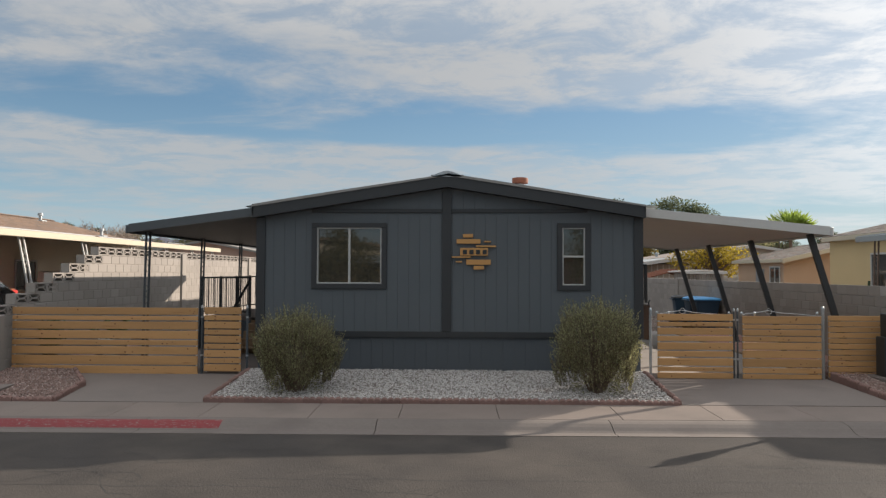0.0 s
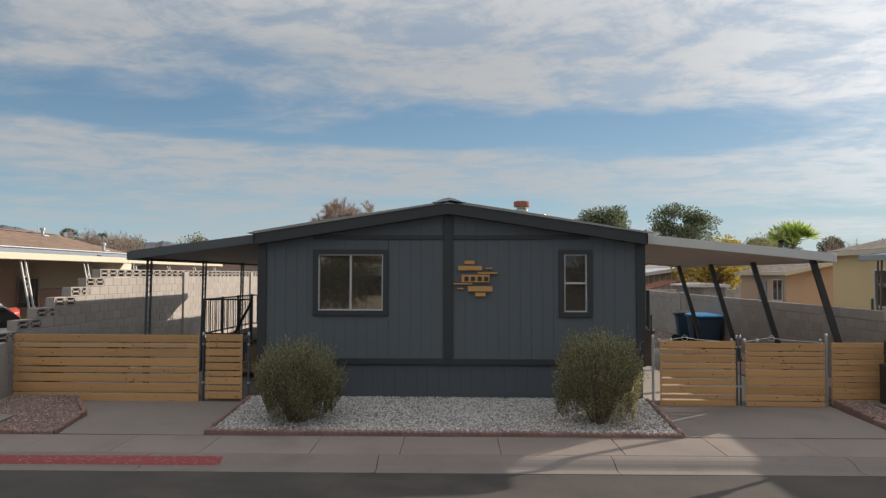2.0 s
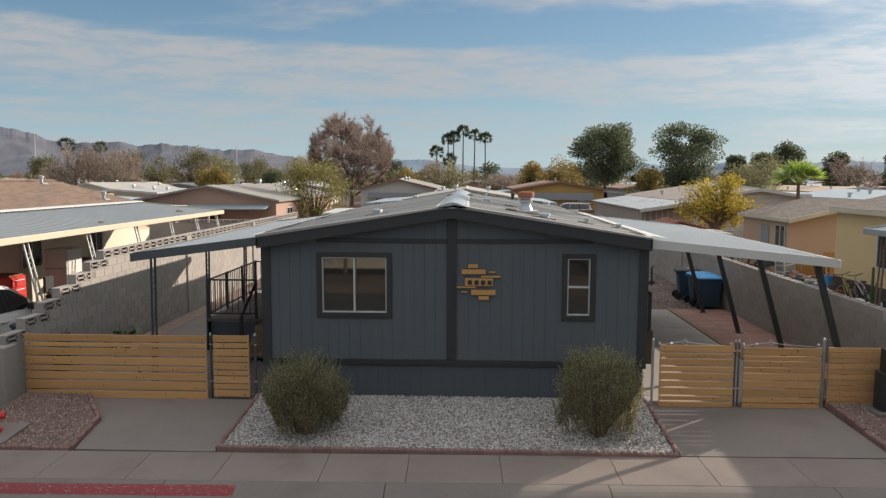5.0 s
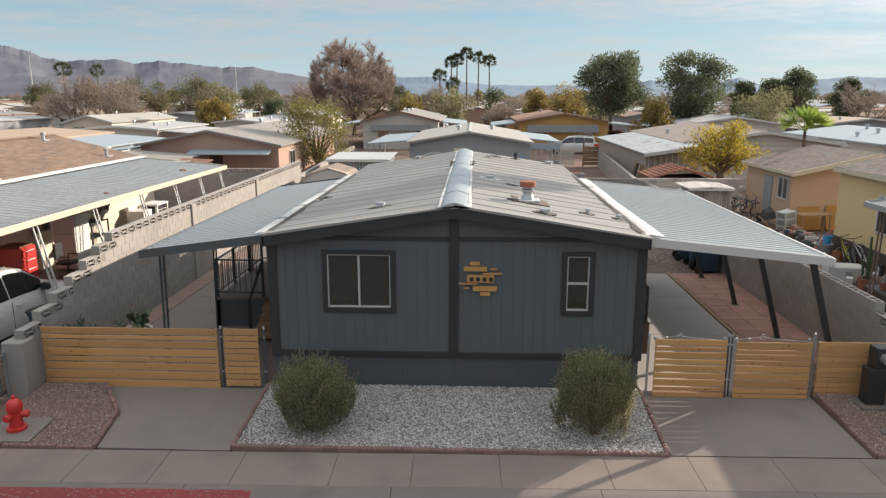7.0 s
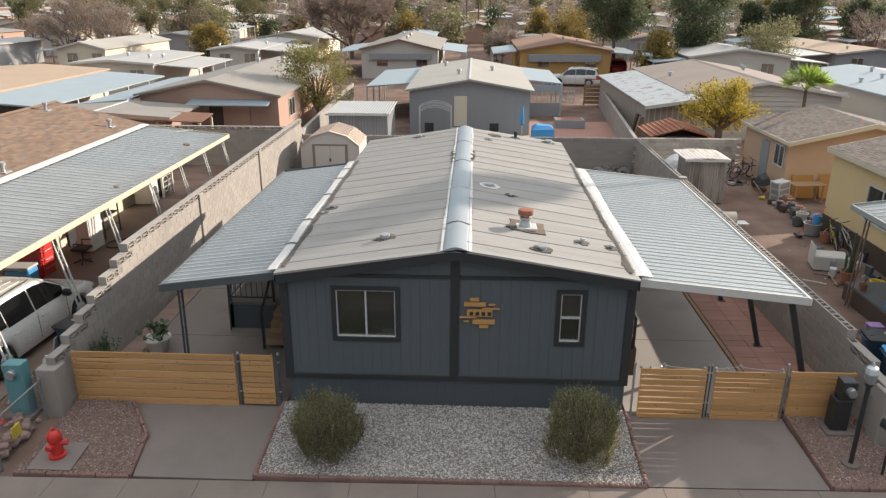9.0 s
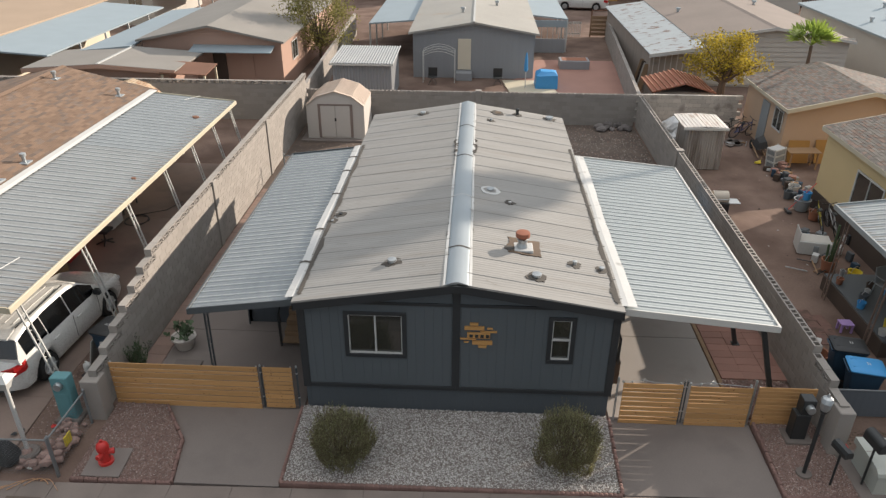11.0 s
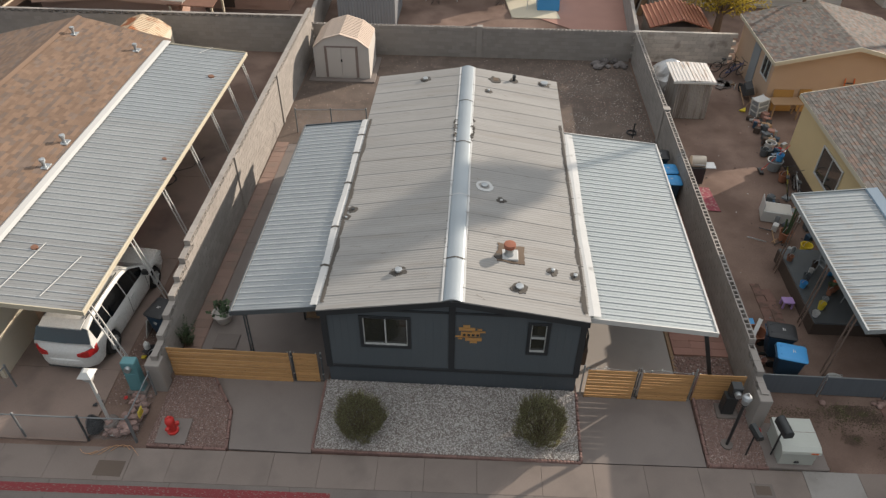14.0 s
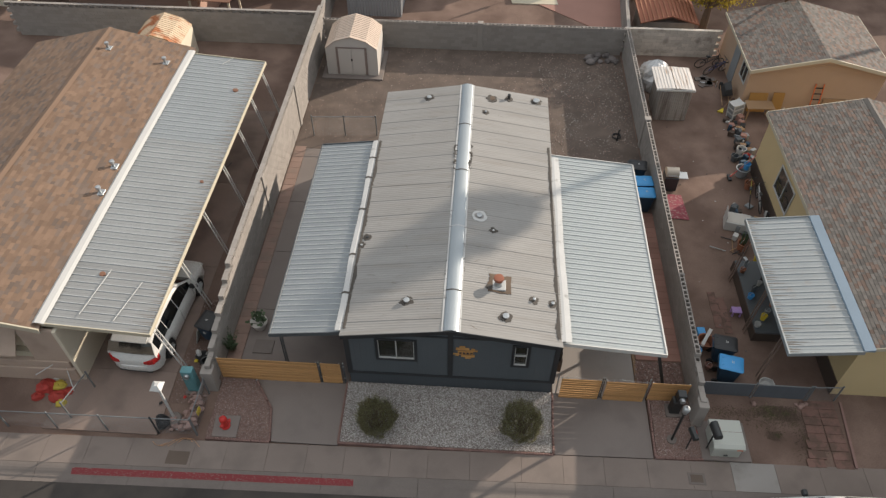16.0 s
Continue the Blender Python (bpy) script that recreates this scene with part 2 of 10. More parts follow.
M["shingle_grey"] = material("greybrown_shingle", (0.130, 0.116, 0.104), 0.92, amount=0.14, coarse=0.5, fine=40, bump=0.3, pieces="island", spread=0.30, alt=(0.150, 0.103, 0.082), share=0.32)
M["orange_stucco"] = material("orange_stucco", (0.46, 0.325, 0.225), 0.9, amount=0.07, bump=0.3, fine=60)
M["yellow_stucco"] = material("yellow_stucco", (0.55, 0.43, 0.235), 0.9, amount=0.06, bump=0.3, fine=60)
M["door_wood"] = material("deck_wood", (0.26, 0.17, 0.10), 0.8, amount=0.2, stretch=(1, 6, 1), pieces="object", spread=0.12)


# ---- mesh helpers ----
class Geo:
    """Collects vertices and faces for one mesh."""

    def __init__(self):
        self.v, self.f = [], []

    def add(self, verts, faces):
        o = len(self.v)
        self.v.extend(tuple(p) for p in verts)
        self.f.extend(tuple(i + o for i in f) for f in faces)
        return self

    def box(self, x0, x1, y0, y1, z0, z1):
        return self.add([(x, y, z) for x in (x0, x1) for y in (y0, y1) for z in (z0, z1)],
                        [(0, 1, 3, 2), (4, 6, 7, 5), (0, 4, 5, 1), (2, 3, 7, 6), (0, 2, 6, 4), (1, 5, 7, 3)])

    def cbox(self, x0, x1, y0, y1, z0, z1, c=0.01, mt=None):
        """Box with chamfered edges."""
        lo, hi = (x0, y0, z0), (x1, y1, z1)
        v, idx = [], {}
        for sx in (0, 1):
            for sy in (0, 1):
                for sz in (0, 1):
                    s = (sx, sy, sz)
                    p = [hi[i] if s[i] else lo[i] for i in range(3)]
                    q = [hi[i] - c if s[i] else lo[i] + c for i in range(3)]
                    for a in range(3):
                        idx[(s, a)] = len(v)
                        w = list(q)
                        w[a] = p[a]
                        v.append(w)
        f = []
        for a in range(3):
            b, d = (a + 1) % 3, (a + 2) % 3
            for s in (0, 1):
                ring = []
                for (i, j) in ((0, 0), (1, 0), (1, 1), (0, 1)):
                    k = [0, 0, 0]
                    k[a], k[b], k[d] = s, i, j
                    ring.append(idx[(tuple(k), a)])
                f.append(ring if s else ring[::-1])
        for a in range(3):
            b, d = (a + 1) % 3, (a + 2) % 3
            for i in (0, 1):
                for j in (0, 1):
                    k0, k1 = [0, 0, 0], [0, 0, 0]
                    k0[b], k0[d], k1[b], k1[d] = i, j, i, j
                    k0[a], k1[a] = 0, 1
                    k0, k1 = tuple(k0), tuple(k1)
                    q = [idx[(k0, b)], idx[(k1, b)], idx[(k1, d)], idx[(k0, d)]]
                    f.append(q if (i + j) % 2 else q[::-1])
        for sx in (0, 1):
            for sy in (0, 1):
                for sz in (0, 1):
                    s = (sx, sy, sz)
                    t = [idx[(s, 0)], idx[(s, 1)], idx[(s, 2)]]
                    f.append(t if (sx + sy + sz) % 2 else t[::-1])
        if mt is not None:
            v = [tuple(mt @ Vector(p)) for p in v]
        return self.add(v, f)

    def tube(self, p0, p1, r0, r1=None, n=8, caps=True):
        r1 = r0 if r1 is None else r1
        p0, p1 = Vector(p0), Vector(p1)
        d = (p1 - p0).normalized()
        a = d.orthogonal().normalized()
        b = d.cross(a)
        v = []
        for p, r in ((p0, r0), (p1, r1)):
            for i in range(n):
                t = 2 * math.pi * i / n
                v.append(p + a * (r * math.cos(t)) + b * (r * math.sin(t)))
        f = [(i, (i + 1) % n, n + (i + 1) % n, n + i) for i in range(n)]
        if caps:
            f += [tuple(range(n - 1, -1, -1)), tuple(range(n, 2 * n))]
        return self.add(v, f)

    def path(self, pts, r, n=6):
        """One bent round bar along a line of points."""
        ps = [Vector(p) for p in pts]
        secs, side = [], None
        for i, p in enumerate(ps):
            d = (ps[min(i + 1, len(ps) - 1)] - ps[max(i - 1, 0)]).normalized()
            side = d.orthogonal().normalized() if side is None else (side - d * side.dot(d)).normalized()
            up = d.cross(side)
            secs.append([p + side * (r * math.cos(6.2832 * k / n)) + up * (r * math.sin(6.2832 * k / n)) for k in range(n)])
        return self.loft(secs)

    def beam(self, p0, p1, w, h, up=(0, 0, 1)):
        """Rectangular bar between two points."""
        p0, p1 = Vector(p0), Vector(p1)
        d = (p1 - p0).normalized()
        s = d.cross(Vector(up))
        s = s.normalized() if s.length > 1e-6 else d.orthogonal().normalized()
        u = s.cross(d)
        v = []
        for p in (p0, p1):
            for i, j in ((-1, -1), (1, -1), (1, 1), (-1, 1)):
                v.append(p + s * (i * w / 2) + u * (j * h / 2))
        return self.add(v, [(0, 1, 5, 4), (1, 2, 6, 5), (2, 3, 7, 6), (3, 0, 4, 7), (3, 2, 1, 0), (4, 5, 6, 7)])

    def lathe(self, rings, centre=(0, 0, 0), n=16):
        """Turned body: rings of (radius, height)."""
        cx, cy, cz = centre
        v, f = [], []
        for r, z in rings:
            for i in range(n):
                t = 2 * math.pi * i / n
                v.append((cx + r * math.cos(t), cy + r * math.sin(t), cz + z))
        for k in range(len(rings) - 1):
            for i in range(n):
                j = (i + 1) % n
                f.append((k * n + i, k * n + j, (k + 1) * n + j, (k + 1) * n + i))
        f.append(tuple(range(n - 1, -1, -1)))
        f.append(tuple((len(rings) - 1) * n + i for i in range(n)))
        return self.add(v, f)

    def loft(self, sections, closed=True, caps=True):
        n = len(sections[0])
        v = [p for s in sections for p in s]
        f = []
        for k in range(len(sections) - 1):
            for i in range(n if closed else n - 1):
                j = (i + 1) % n
                f.append((k * n + i, k * n + j, (k + 1) * n + j, (k + 1) * n + i))
        if caps:
            f.append(tuple(range(n - 1, -1, -1)))
            f.append(tuple((len(sections) - 1) * n + i for i in range(n)))
        return self.add(v, f)

    def slab(self, poly, top, bottom):
        """Plate over a plan outline (counter-clockwise); top and bottom: height or function of (x, y)."""
        tf = top if callable(top) else (lambda x, y: top)
        bf = bottom if callable(bottom) else (lambda x, y: bottom)
        n = len(poly)
        v = [(x, y, bf(x, y)) for x, y in poly] + [(x, y, tf(x, y)) for x, y in poly]
        f = [tuple(range(n - 1, -1, -1)), tuple(range(n, 2 * n))]
        f += [(i, (i + 1) % n, n + (i + 1) % n, n + i) for i in range(n)]
        return self.add(v, f)

    def stone(self, x, y, z, r, flat=0.7):
        t = random.random() * 6.28
        v = []
        for k, (a, h) in enumerate(((0, -1), (0, 0), (1, 0), (2, 0), (3, 0), (4, 0), (0, 1))):
            if k in (0, 6):
                v.append((x, y, z + h * r * flat))
            else:
                rr = r * random.uniform(0.7, 1.2)
                an = t + a * 1.2566
                v.append((x + rr * math.cos(an), y + rr * math.sin(an), z + r * random.uniform(-0.3, 0.3)))
        f = []
        for i in range(5):
            j = 1 + (i + 1) % 5
            f += [(0, j, 1 + i), (6, 1 + i, j)]
        return self.add(v, f)

    def mesh(self, name, mat_, smooth=False):
        me = bpy.data.meshes.new(name)
        me.from_pydata(self.v, [], self.f)
        me.materials.append(mat_)
        if smooth:
            me.polygons.foreach_set("use_smooth", [True] * len(me.polygons))
            me.set_sharp_from_angle(angle=radians(38))
        me.update()
        return me


def place_of(ob):
    base = place_of(ob.parent) @ ob.matrix_parent_inverse if ob.parent else Matrix()
    return base @ ob.matrix_basis


def part(name, geo, mat_, parent, label="", smooth=False):
    """One mesh object under a thing or under a part."""
    ob = new(name, geo.mesh(name, mat_, smooth))
    if parent:
        ob.parent = parent
        ob.matrix_parent_inverse = place_of(parent).inverted()
    if label:
        ob["label"] = label
    return ob


def piece(name, mesh, parent, m):
    """One of many alike pieces on a shared mesh, at the world pose m."""
    ob = new(name, mesh)
    ob.parent = parent
    ob.matrix_parent_inverse = place_of(parent).inverted()
    ob.matrix_basis = m
    return ob


def thing(name, at=(0, 0, 0), label="", category="", group="", kind=""):
    ob = new(name)
    ob.matrix_basis = Matrix.Translation(at)
    ob.empty_display_size = 0.2
    return tagged(ob, label, category, group, kind)


def solid(name, geo, mat_, label="", category="", group="", kind="", smooth=False):
    return tagged(new(name, geo.mesh(name, mat_, smooth)), label, category, group, kind)


def T(x, y, z, rz=0.0, rx=0.0, ry=0.0):
    return pose(x, y, z, rx, ry, rz)


# ---- ground and street ----
def gz(x, y):
    """Height of the lots' front strip, which falls to the sidewalk."""
    return 0.0 if y >= 0 else max(-0.158, y * 0.158 / 2.38)


g = Geo()
prof = [(-4500, -0.46), (-2.9, -0.46), (-2.78, -0.25), (-2.36, -0.235), (-1.2, -0.14), (-0.03, -0.036), (0.0, -0.03), (60, -0.03), (160, 0.0), (4500, 0.0)]
apron = [(y, {-1.2: -0.2, -0.03: -0.13}.get(y, z)) for y, z in prof]
xs = [-4500, -60, -6.9, -3.6, 3.5, 6.8, 60, 4500]
for k in range(len(prof) - 1):
    for xa, xb in zip(xs, xs[1:]):
        (ya, za), (yb, zb) = (apron if xb in (-3.6, 6.8) else prof)[k:k + 2]
        g.add([(xa, ya, za), (xb, ya, za), (xb, yb, zb), (xa, yb, zb)], [(0, 1, 2, 3)])
solid("ground", g, M["dirt"], "reddish brown desert dirt ground of the lots", "ground", kind="structure")

g = Geo()
nx = 60
rng = random.Random(5)
g.slab([(-150, -13.2), (150, -13.2), (150, -3.995), (-150, -3.995)], -0.255, -0.44)
road = solid("road", g, M["asphalt"], "worn dark grey asphalt street with cracks", "road", kind="structure")

# cracks: thin dark crooked strips sunk into old asphalt
M["crack"] = material("crack_filler", (0.028, 0.026, 0.025), 0.95, amount=0.2)
rng = random.Random(11)
g = Geo()
for k in range(70):
    x, y = rng.uniform(-9, 12), rng.uniform(-9.5, -4.9)
    a = rng.choice((0.1, 1.5, 2.9, rng.uniform(0, 3.1)))
    for s in range(rng.randint(5, 13)):
        l = rng.uniform(0.08, 0.3)
        x2, y2 = x + l * math.cos(a), min(y + l * math.sin(a), -4.35)
        w = rng.uniform(0.0015, 0.006)
        dx, dy = -math.sin(a) * w, math.cos(a) * w
        g.add([(x - dx, y - dy, -0.2535), (x2 - dx, y2 - dy, -0.2535), (x2 + dx, y2 + dy, -0.2535), (x + dx, y + dy, -0.2535)], [(0, 1, 2, 3)])
        x, y, a = x2, y2, a + rng.choice((-0.8, -0.2, 0.1, 0.25, 0.8)) * (-1) ** s
for y0_, xa, xb in ((-5.35, 1.2, 14.0), (-5.9, -2.0, 14.0), (-6.15, -13.0, -1.5), (-7.6, -12.0, 13.0)):
    x, y = xa, y0_
    while x < xb:
        x2, y2 = x + rng.uniform(0.12, 0.4), y0_ + rng.uniform(-0.035, 0.035)
        w = rng.uniform(0.004, 0.011)
        g.add([(x, y - w, -0.2535), (x2, y2 - w, -0.2535), (x2, y2 + w, -0.2535), (x, y + w, -0.2535)], [(0, 1, 2, 3)])
        x, y = x2, y2
part("crack", g, M["crack"], road, "branching dark cracks in the asphalt")["kind"] = "stuff"

sidewalk = thing("sidewalk", (0, -2.9, -0.2), "pinkish concrete sidewalk in jointed panels", "sidewalk", kind="structure")
joints = [-36 + 1.42 * i for i in range(20)] + [-8.34, -7.27, -5.9, -4.6, -3.35, -1.85, -0.62, 0.75, 2.42, 3.77, 5.1, 6.5, 7.9] + [9.2 + 1.42 * i for i in range(20)]
for xa, xb in zip(joints, joints[1:]):
    h = (xb - xa) / 2 - 0.0025
    piece("panel", Geo().cbox(-h, h, -0.49, 0.485, -0.2, 0, 0.005).mesh("panel", M["sidewalk"]), sidewalk, T((xa + xb) / 2, -2.875, -0.164 + random.uniform(-0.002, 0.002), rx=1.0))

kerb = thing("kerb", (0, -3.7, -0.3), "rolled concrete kerb and gutter, partly painted red", "kerb", kind="structure")
kprof = [(-3.372, -0.174), (-3.47, -0.176), (-3.55, -0.186), (-3.63, -0.214), (-3.70, -0.247), (-3.75, -0.262), (-3.80, -0.264), (-3.99, -0.249), (-3.99, -0.46), (-3.372, -0.46)]
kg = Geo().loft([[(x, y, z) for y, z in kprof] for x in (-1.545, 1.545)])
k_mesh = kg.mesh("kerb_stone", M["kerb"])
for i in range(-12, 13):
    piece("kerb_stone", k_mesh, kerb, T(0.66 + i * 3.1, 0, 0))
g = Geo().loft([[(x, y, z) for y, z in [(-3.50, -0.1765), (-3.55, -0.1825), (-3.63, -0.2105), (-3.68, -0.234), (-3.705, -0.246)]] for x in (-12.1, -9.0, -6.0, -2.95)], closed=False, caps=False)
part("red_paint", g, M["red_paint"], kerb, "worn red paint on the kerb")

# the street runs slightly askew to the lots
ASKEW = Matrix.Translation((-3, -3, 0)) @ Matrix.Rotation(radians(1.1), 4, "Z") @ Matrix.Translation((3, 3, 0))
for ob in (road, sidewalk, kerb):
    ob.matrix_basis = ASKEW @ ob.matrix_basis

# driveways
def slab_part(name, poly, parent, mat_, off=0.0, label=""):
    return part(name, Geo().slab(poly, lambda x, y: gz(x, y) + off, lambda x, y: gz(x, y) - 0.15), mat_, parent, label)


drive_l = thing("driveway", (-5.2, -1, 0), "pinkish grey concrete driveway leading to the wooden fence", "driveway", kind="structure")
def slope_slab(poly, parent):
    """Driveway apron that falls from the gates to the sidewalk."""
    return part("slab", Geo().slab(poly, lambda x, y: -0.070 + y * 0.037, lambda x, y: -0.3), M["concrete"], parent)


slope_slab([(-5.88, -2.37), (-3.66, -2.37), (-3.70, -0.03), (-6.82, -0.03), (-6.86, -0.14), (-6.1, -1.17)], drive_l)
for ya, yb in ((-0.02, 2.98), (3.0, 5.98), (6.0, 8.98), (9.0, 12.7)):
    slab_part("slab", [(-7.64, ya), (-3.62, ya), (-3.62, yb), (-7.64, yb)], drive_l, M["concrete"], 0.005)
M["carport_slab"] = material("pale_smooth_concrete", (0.32, 0.295, 0.275), 0.9, spec=0.2, amount=0.08, coarse=0.5, fine=35, stain=(0.24, 0.215, 0.195), stain_at=(0.55, 0.78), stain_scale=0.6)
drive_r = thing("driveway", (5.1, -1, 0), "grey concrete carport driveway with a control joint", "driveway", kind="structure")
slope_slab([(3.52, -2.235), (6.74, -2.175), (6.72, -0.03), (3.52, -0.03)], drive_r)
for ya, yb in ((-0.02, 3.28), (3.3, 6.48), (6.5, 9.2)):
    slab_part("slab", [(3.52, ya), (6.42, ya), (6.42, yb), (3.52, yb)], drive_r, M["carport_slab"], 0.005)
M["brown_slab"] = material("brown_stained_concrete", (0.225, 0.168, 0.14), 0.9, amount=0.15, stain=(0.14, 0.105, 0.09), stain_at=(0.5, 0.7), stain_scale=0.6)
drive_n = thing("driveway", (-11.6, 5, 0), "brown stained concrete driveway under the long canopy", "driveway", kind="structure")
for ya, yb in ((-2.37, -0.03), (-0.02, 4.98), (5.0, 10.0), (10.02, 15.5)):
    slab_part("slab", [(-13.7, ya), (-9.75, ya), (-9.75, yb), (-13.7, yb)], drive_n, M["brown_slab"], -0.01)
# yard soil behind the house
g = Geo().slab([(3.52, 9.22), (8.15, 9.22), (8.15, 21.85), (-8.2, 21.85), (-8.2, 12.72), (-3.5, 12.72), (3.52, 12.72)], 0.0, -0.1)
solid("ground_backyard", g, M["yard"], "dark gravelly soil of the back yard", "ground", kind="structure")
# ---- the mobile home ----
HX0, HX1, HY1 = -3.55, 3.47, 13.05
RIDGE_X, EAVE_Z, PEAK_Z = -0.05, 3.03, 3.59


def roof_z(x, half=3.54, top=PEAK_Z, eave=EAVE_Z, ridge=RIDGE_X):
    return top - (top - eave) * min(1.0, abs(x - ridge) / half)


def grooved_wall(p0, p1, zb, zt, pitch=0.2, groove=0.008, depth=0.005, thick=0.1, ragged=0.0):
    """Upright panel siding from p0 to p1 (outside on the right hand of the way), with sunk vertical grooves. zt: function of the run."""
    p0, p1 = Vector((*p0, 0)), Vector((*p1, 0))
    run = (p1 - p0).length
    d = (p1 - p0) / run
    nrm = Vector((d.y, -d.x, 0))
    cuts, s = [(0.0, 0.0)], pitch / 2
    while s < run - 0.03:
        cuts += [(s - groove / 2, 0.0), (s - groove / 2 + 0.001, -depth), (s + groove / 2 - 0.001, -depth), (s + groove / 2, 0.0)]
        s += pitch
    cuts.append((run, 0.0))
    gg = Geo()
    top = zt if callable(zt) else (lambda q: zt)
    v, f = [], []
    for s, o in cuts:
        p = p0 + d * s + nrm * o
        v += [(p.x, p.y, zb), (p.x, p.y, top(s))]
    n = len(cuts)
    for i in range(n - 1):
        f.append((2 * i, 2 * i + 2, 2 * i + 3, 2 * i + 1))
    for s in (0.0, run):
        p = p0 + d * s - nrm * thick
        v += [(p.x, p.y, zb), (p.x, p.y, top(s))]
    a, b = 2 * n, 2 * n + 2
    f += [(b, a, a + 1, b + 1), (a, 0, 1, a + 1), (2 * n - 2, b, b + 1, 2 * n - 1)]
    f.append(tuple([2 * i + 1 for i in range(n)] + [b + 1, a + 1]))
    f.append(tuple([2 * i for i in range(n - 1, -1, -1)] + [a, b]))
    return gg.add(v, f)


home = thing("mobile_home", (0, 6.5, 0), "dark blue-grey double-wide mobile home with black trim", "house")
# front wall in two gable halves round the two window openings
WIN_L, WIN_R = (-2.45, -1.255, 1.59, 2.62), (2.045, 2.455, 1.575, 2.62)


def front_panel(x0, x1, zb, zt):
    return grooved_wall((x0, 0), (x1, 0), zb, zt)


ztop = lambda x0: (lambda s: roof_z(x0 + s) - 0.06)
spans = [(HX0, WIN_L[0]), (WIN_L[1], RIDGE_X), (RIDGE_X, WIN_R[0]), (WIN_R[1], HX1)]
for a, b in spans:
    part("wall_panel", front_panel(a, b, 0.66, ztop(a)), M["siding"], home)
for wx0, wx1, wz0, wz1 in (WIN_L, WIN_R):
    part("wall_panel", front_panel(wx0, wx1, 0.66, wz0), M["siding"], home)
    part("wall_panel", front_panel(wx0, wx1, wz1, ztop(wx0)), M["siding"], home)
part("skirting", grooved_wall((HX0 + 0.02, 0.015), (HX1 - 0.02, 0.015), -0.12, 0.64), M["skirt"], home, "blue-grey grooved skirting")
for sx, (pa, pb) in ((HX0, ((HX0, HY1), (HX0, 0.1))), (HX1, ((HX1, 0.1), (HX1, HY1)))):
    part("side_wall", grooved_wall(pa, pb, 0.66, EAVE_Z - 0.05), M["siding"], home)
    part("skirting", grooved_wall(pa, pb, -0.1, 0.64), M["skirt"], home)
part("back_wall", grooved_wall((HX1 - 0.1, HY1), (HX0 + 0.1, HY1), -0.1, lambda s: roof_z(HX1 - 0.1 - s) - 0.06), M["siding"], home)
# trim boards
def board(name, x0, x1, z0, z1, y0=-0.028, y1=0.02, c=0.004):
    return part(name, Geo().cbox(x0, x1, y0, y1, z0, z1, c), M["trim"], home)


board("centre_board", -0.142, 0.025, 0.725, 3.46, -0.032)
board("corner_board", HX0 - 0.025, HX0 + 0.14, 0.60, EAVE_Z - 0.16, -0.03)
board("corner_board", HX1 - 0.135, HX1 + 0.03, 0.60, EAVE_Z - 0.16, -0.03)
for x0, x1 in ((HX0 + 0.14, -0.06), (-0.06, HX1 - 0.135)):
    board("bottom_board", x0, x1, 0.615, 0.722)
board("belt_board", -2.55, -0.144, 2.895, 2.965)
board("belt_board", 0.027, 2.5, 2.895, 2.965)
for side in (-1, 1):
    x1 = RIDGE_X + side * 3.56
    z1 = EAVE_Z
    g = Geo()
    sec = []
    for x, zt in ((RIDGE_X, PEAK_Z - 0.01), (x1, z1 - 0.01)):
        dz = 0.23
        sec.append([(x, -0.2, zt - dz), (x, -0.2, zt), (x, 0.03, zt), (x, 0.03, zt - dz)])
    part("rake_board", g.loft(sec), M["trim"], home)
    g = Geo().cbox(x1 - 0.03 if side > 0 else x1, x1 if side > 0 else x1 + 0.03, -0.2, HY1 + 0.1, z1 - 0.2, z1 - 0.012, 0.004)
    part("eave_fascia", g, M["trim"], home)
# windows
def window(parent, x0, x1, z0, z1, y, slider=True, casing=M["trim"], cw=0.095):
    w = part("window", Geo().cbox(x0, x1, y + 0.05, y + 0.06, z0, z1, 0.001), M["glass"], parent, "dark reflecting window glass")
    for a, b, c, d in ((x0 - cw, x1 + cw, z1, z1 + cw - 0.01), (x0 - cw, x1 + cw, z0 - cw, z0), (x0 - cw, x0, z0, z1), (x1, x1 + cw, z0, z1)):
        part("casing", Geo().cbox(a, b, y - 0.034, y + 0.03, c, d, 0.005), casing, w)
    fw = 0.022
    for a, b, c, d in ((x0, x1, z1 - fw, z1), (x0, x1, z0, z0 + fw), (x0, x0 + fw, z0 + fw, z1 - fw), (x1 - fw, x1, z0 + fw, z1 - fw)):
        part("frame", Geo().cbox(a, b, y - 0.012, y + 0.05, c, d, 0.003), M["white"], w)
    if slider:
        xm = (x0 + x1) / 2
        part("mullion", Geo().cbox(xm - 0.018, xm + 0.018, y - 0.008, y + 0.05, z0 + fw, z1 - fw, 0.003), M["white"], w)
    else:
        zm = (z0 + z1) / 2
        part("mullion", Geo().cbox(x0 + fw, x1 - fw, y - 0.008, y + 0.05, zm - 0.018, zm + 0.018, 0.003), M["white"], w)
    return w


window(home, *WIN_L, 0.0, True)
window(home, *WIN_R, 0.0, False)
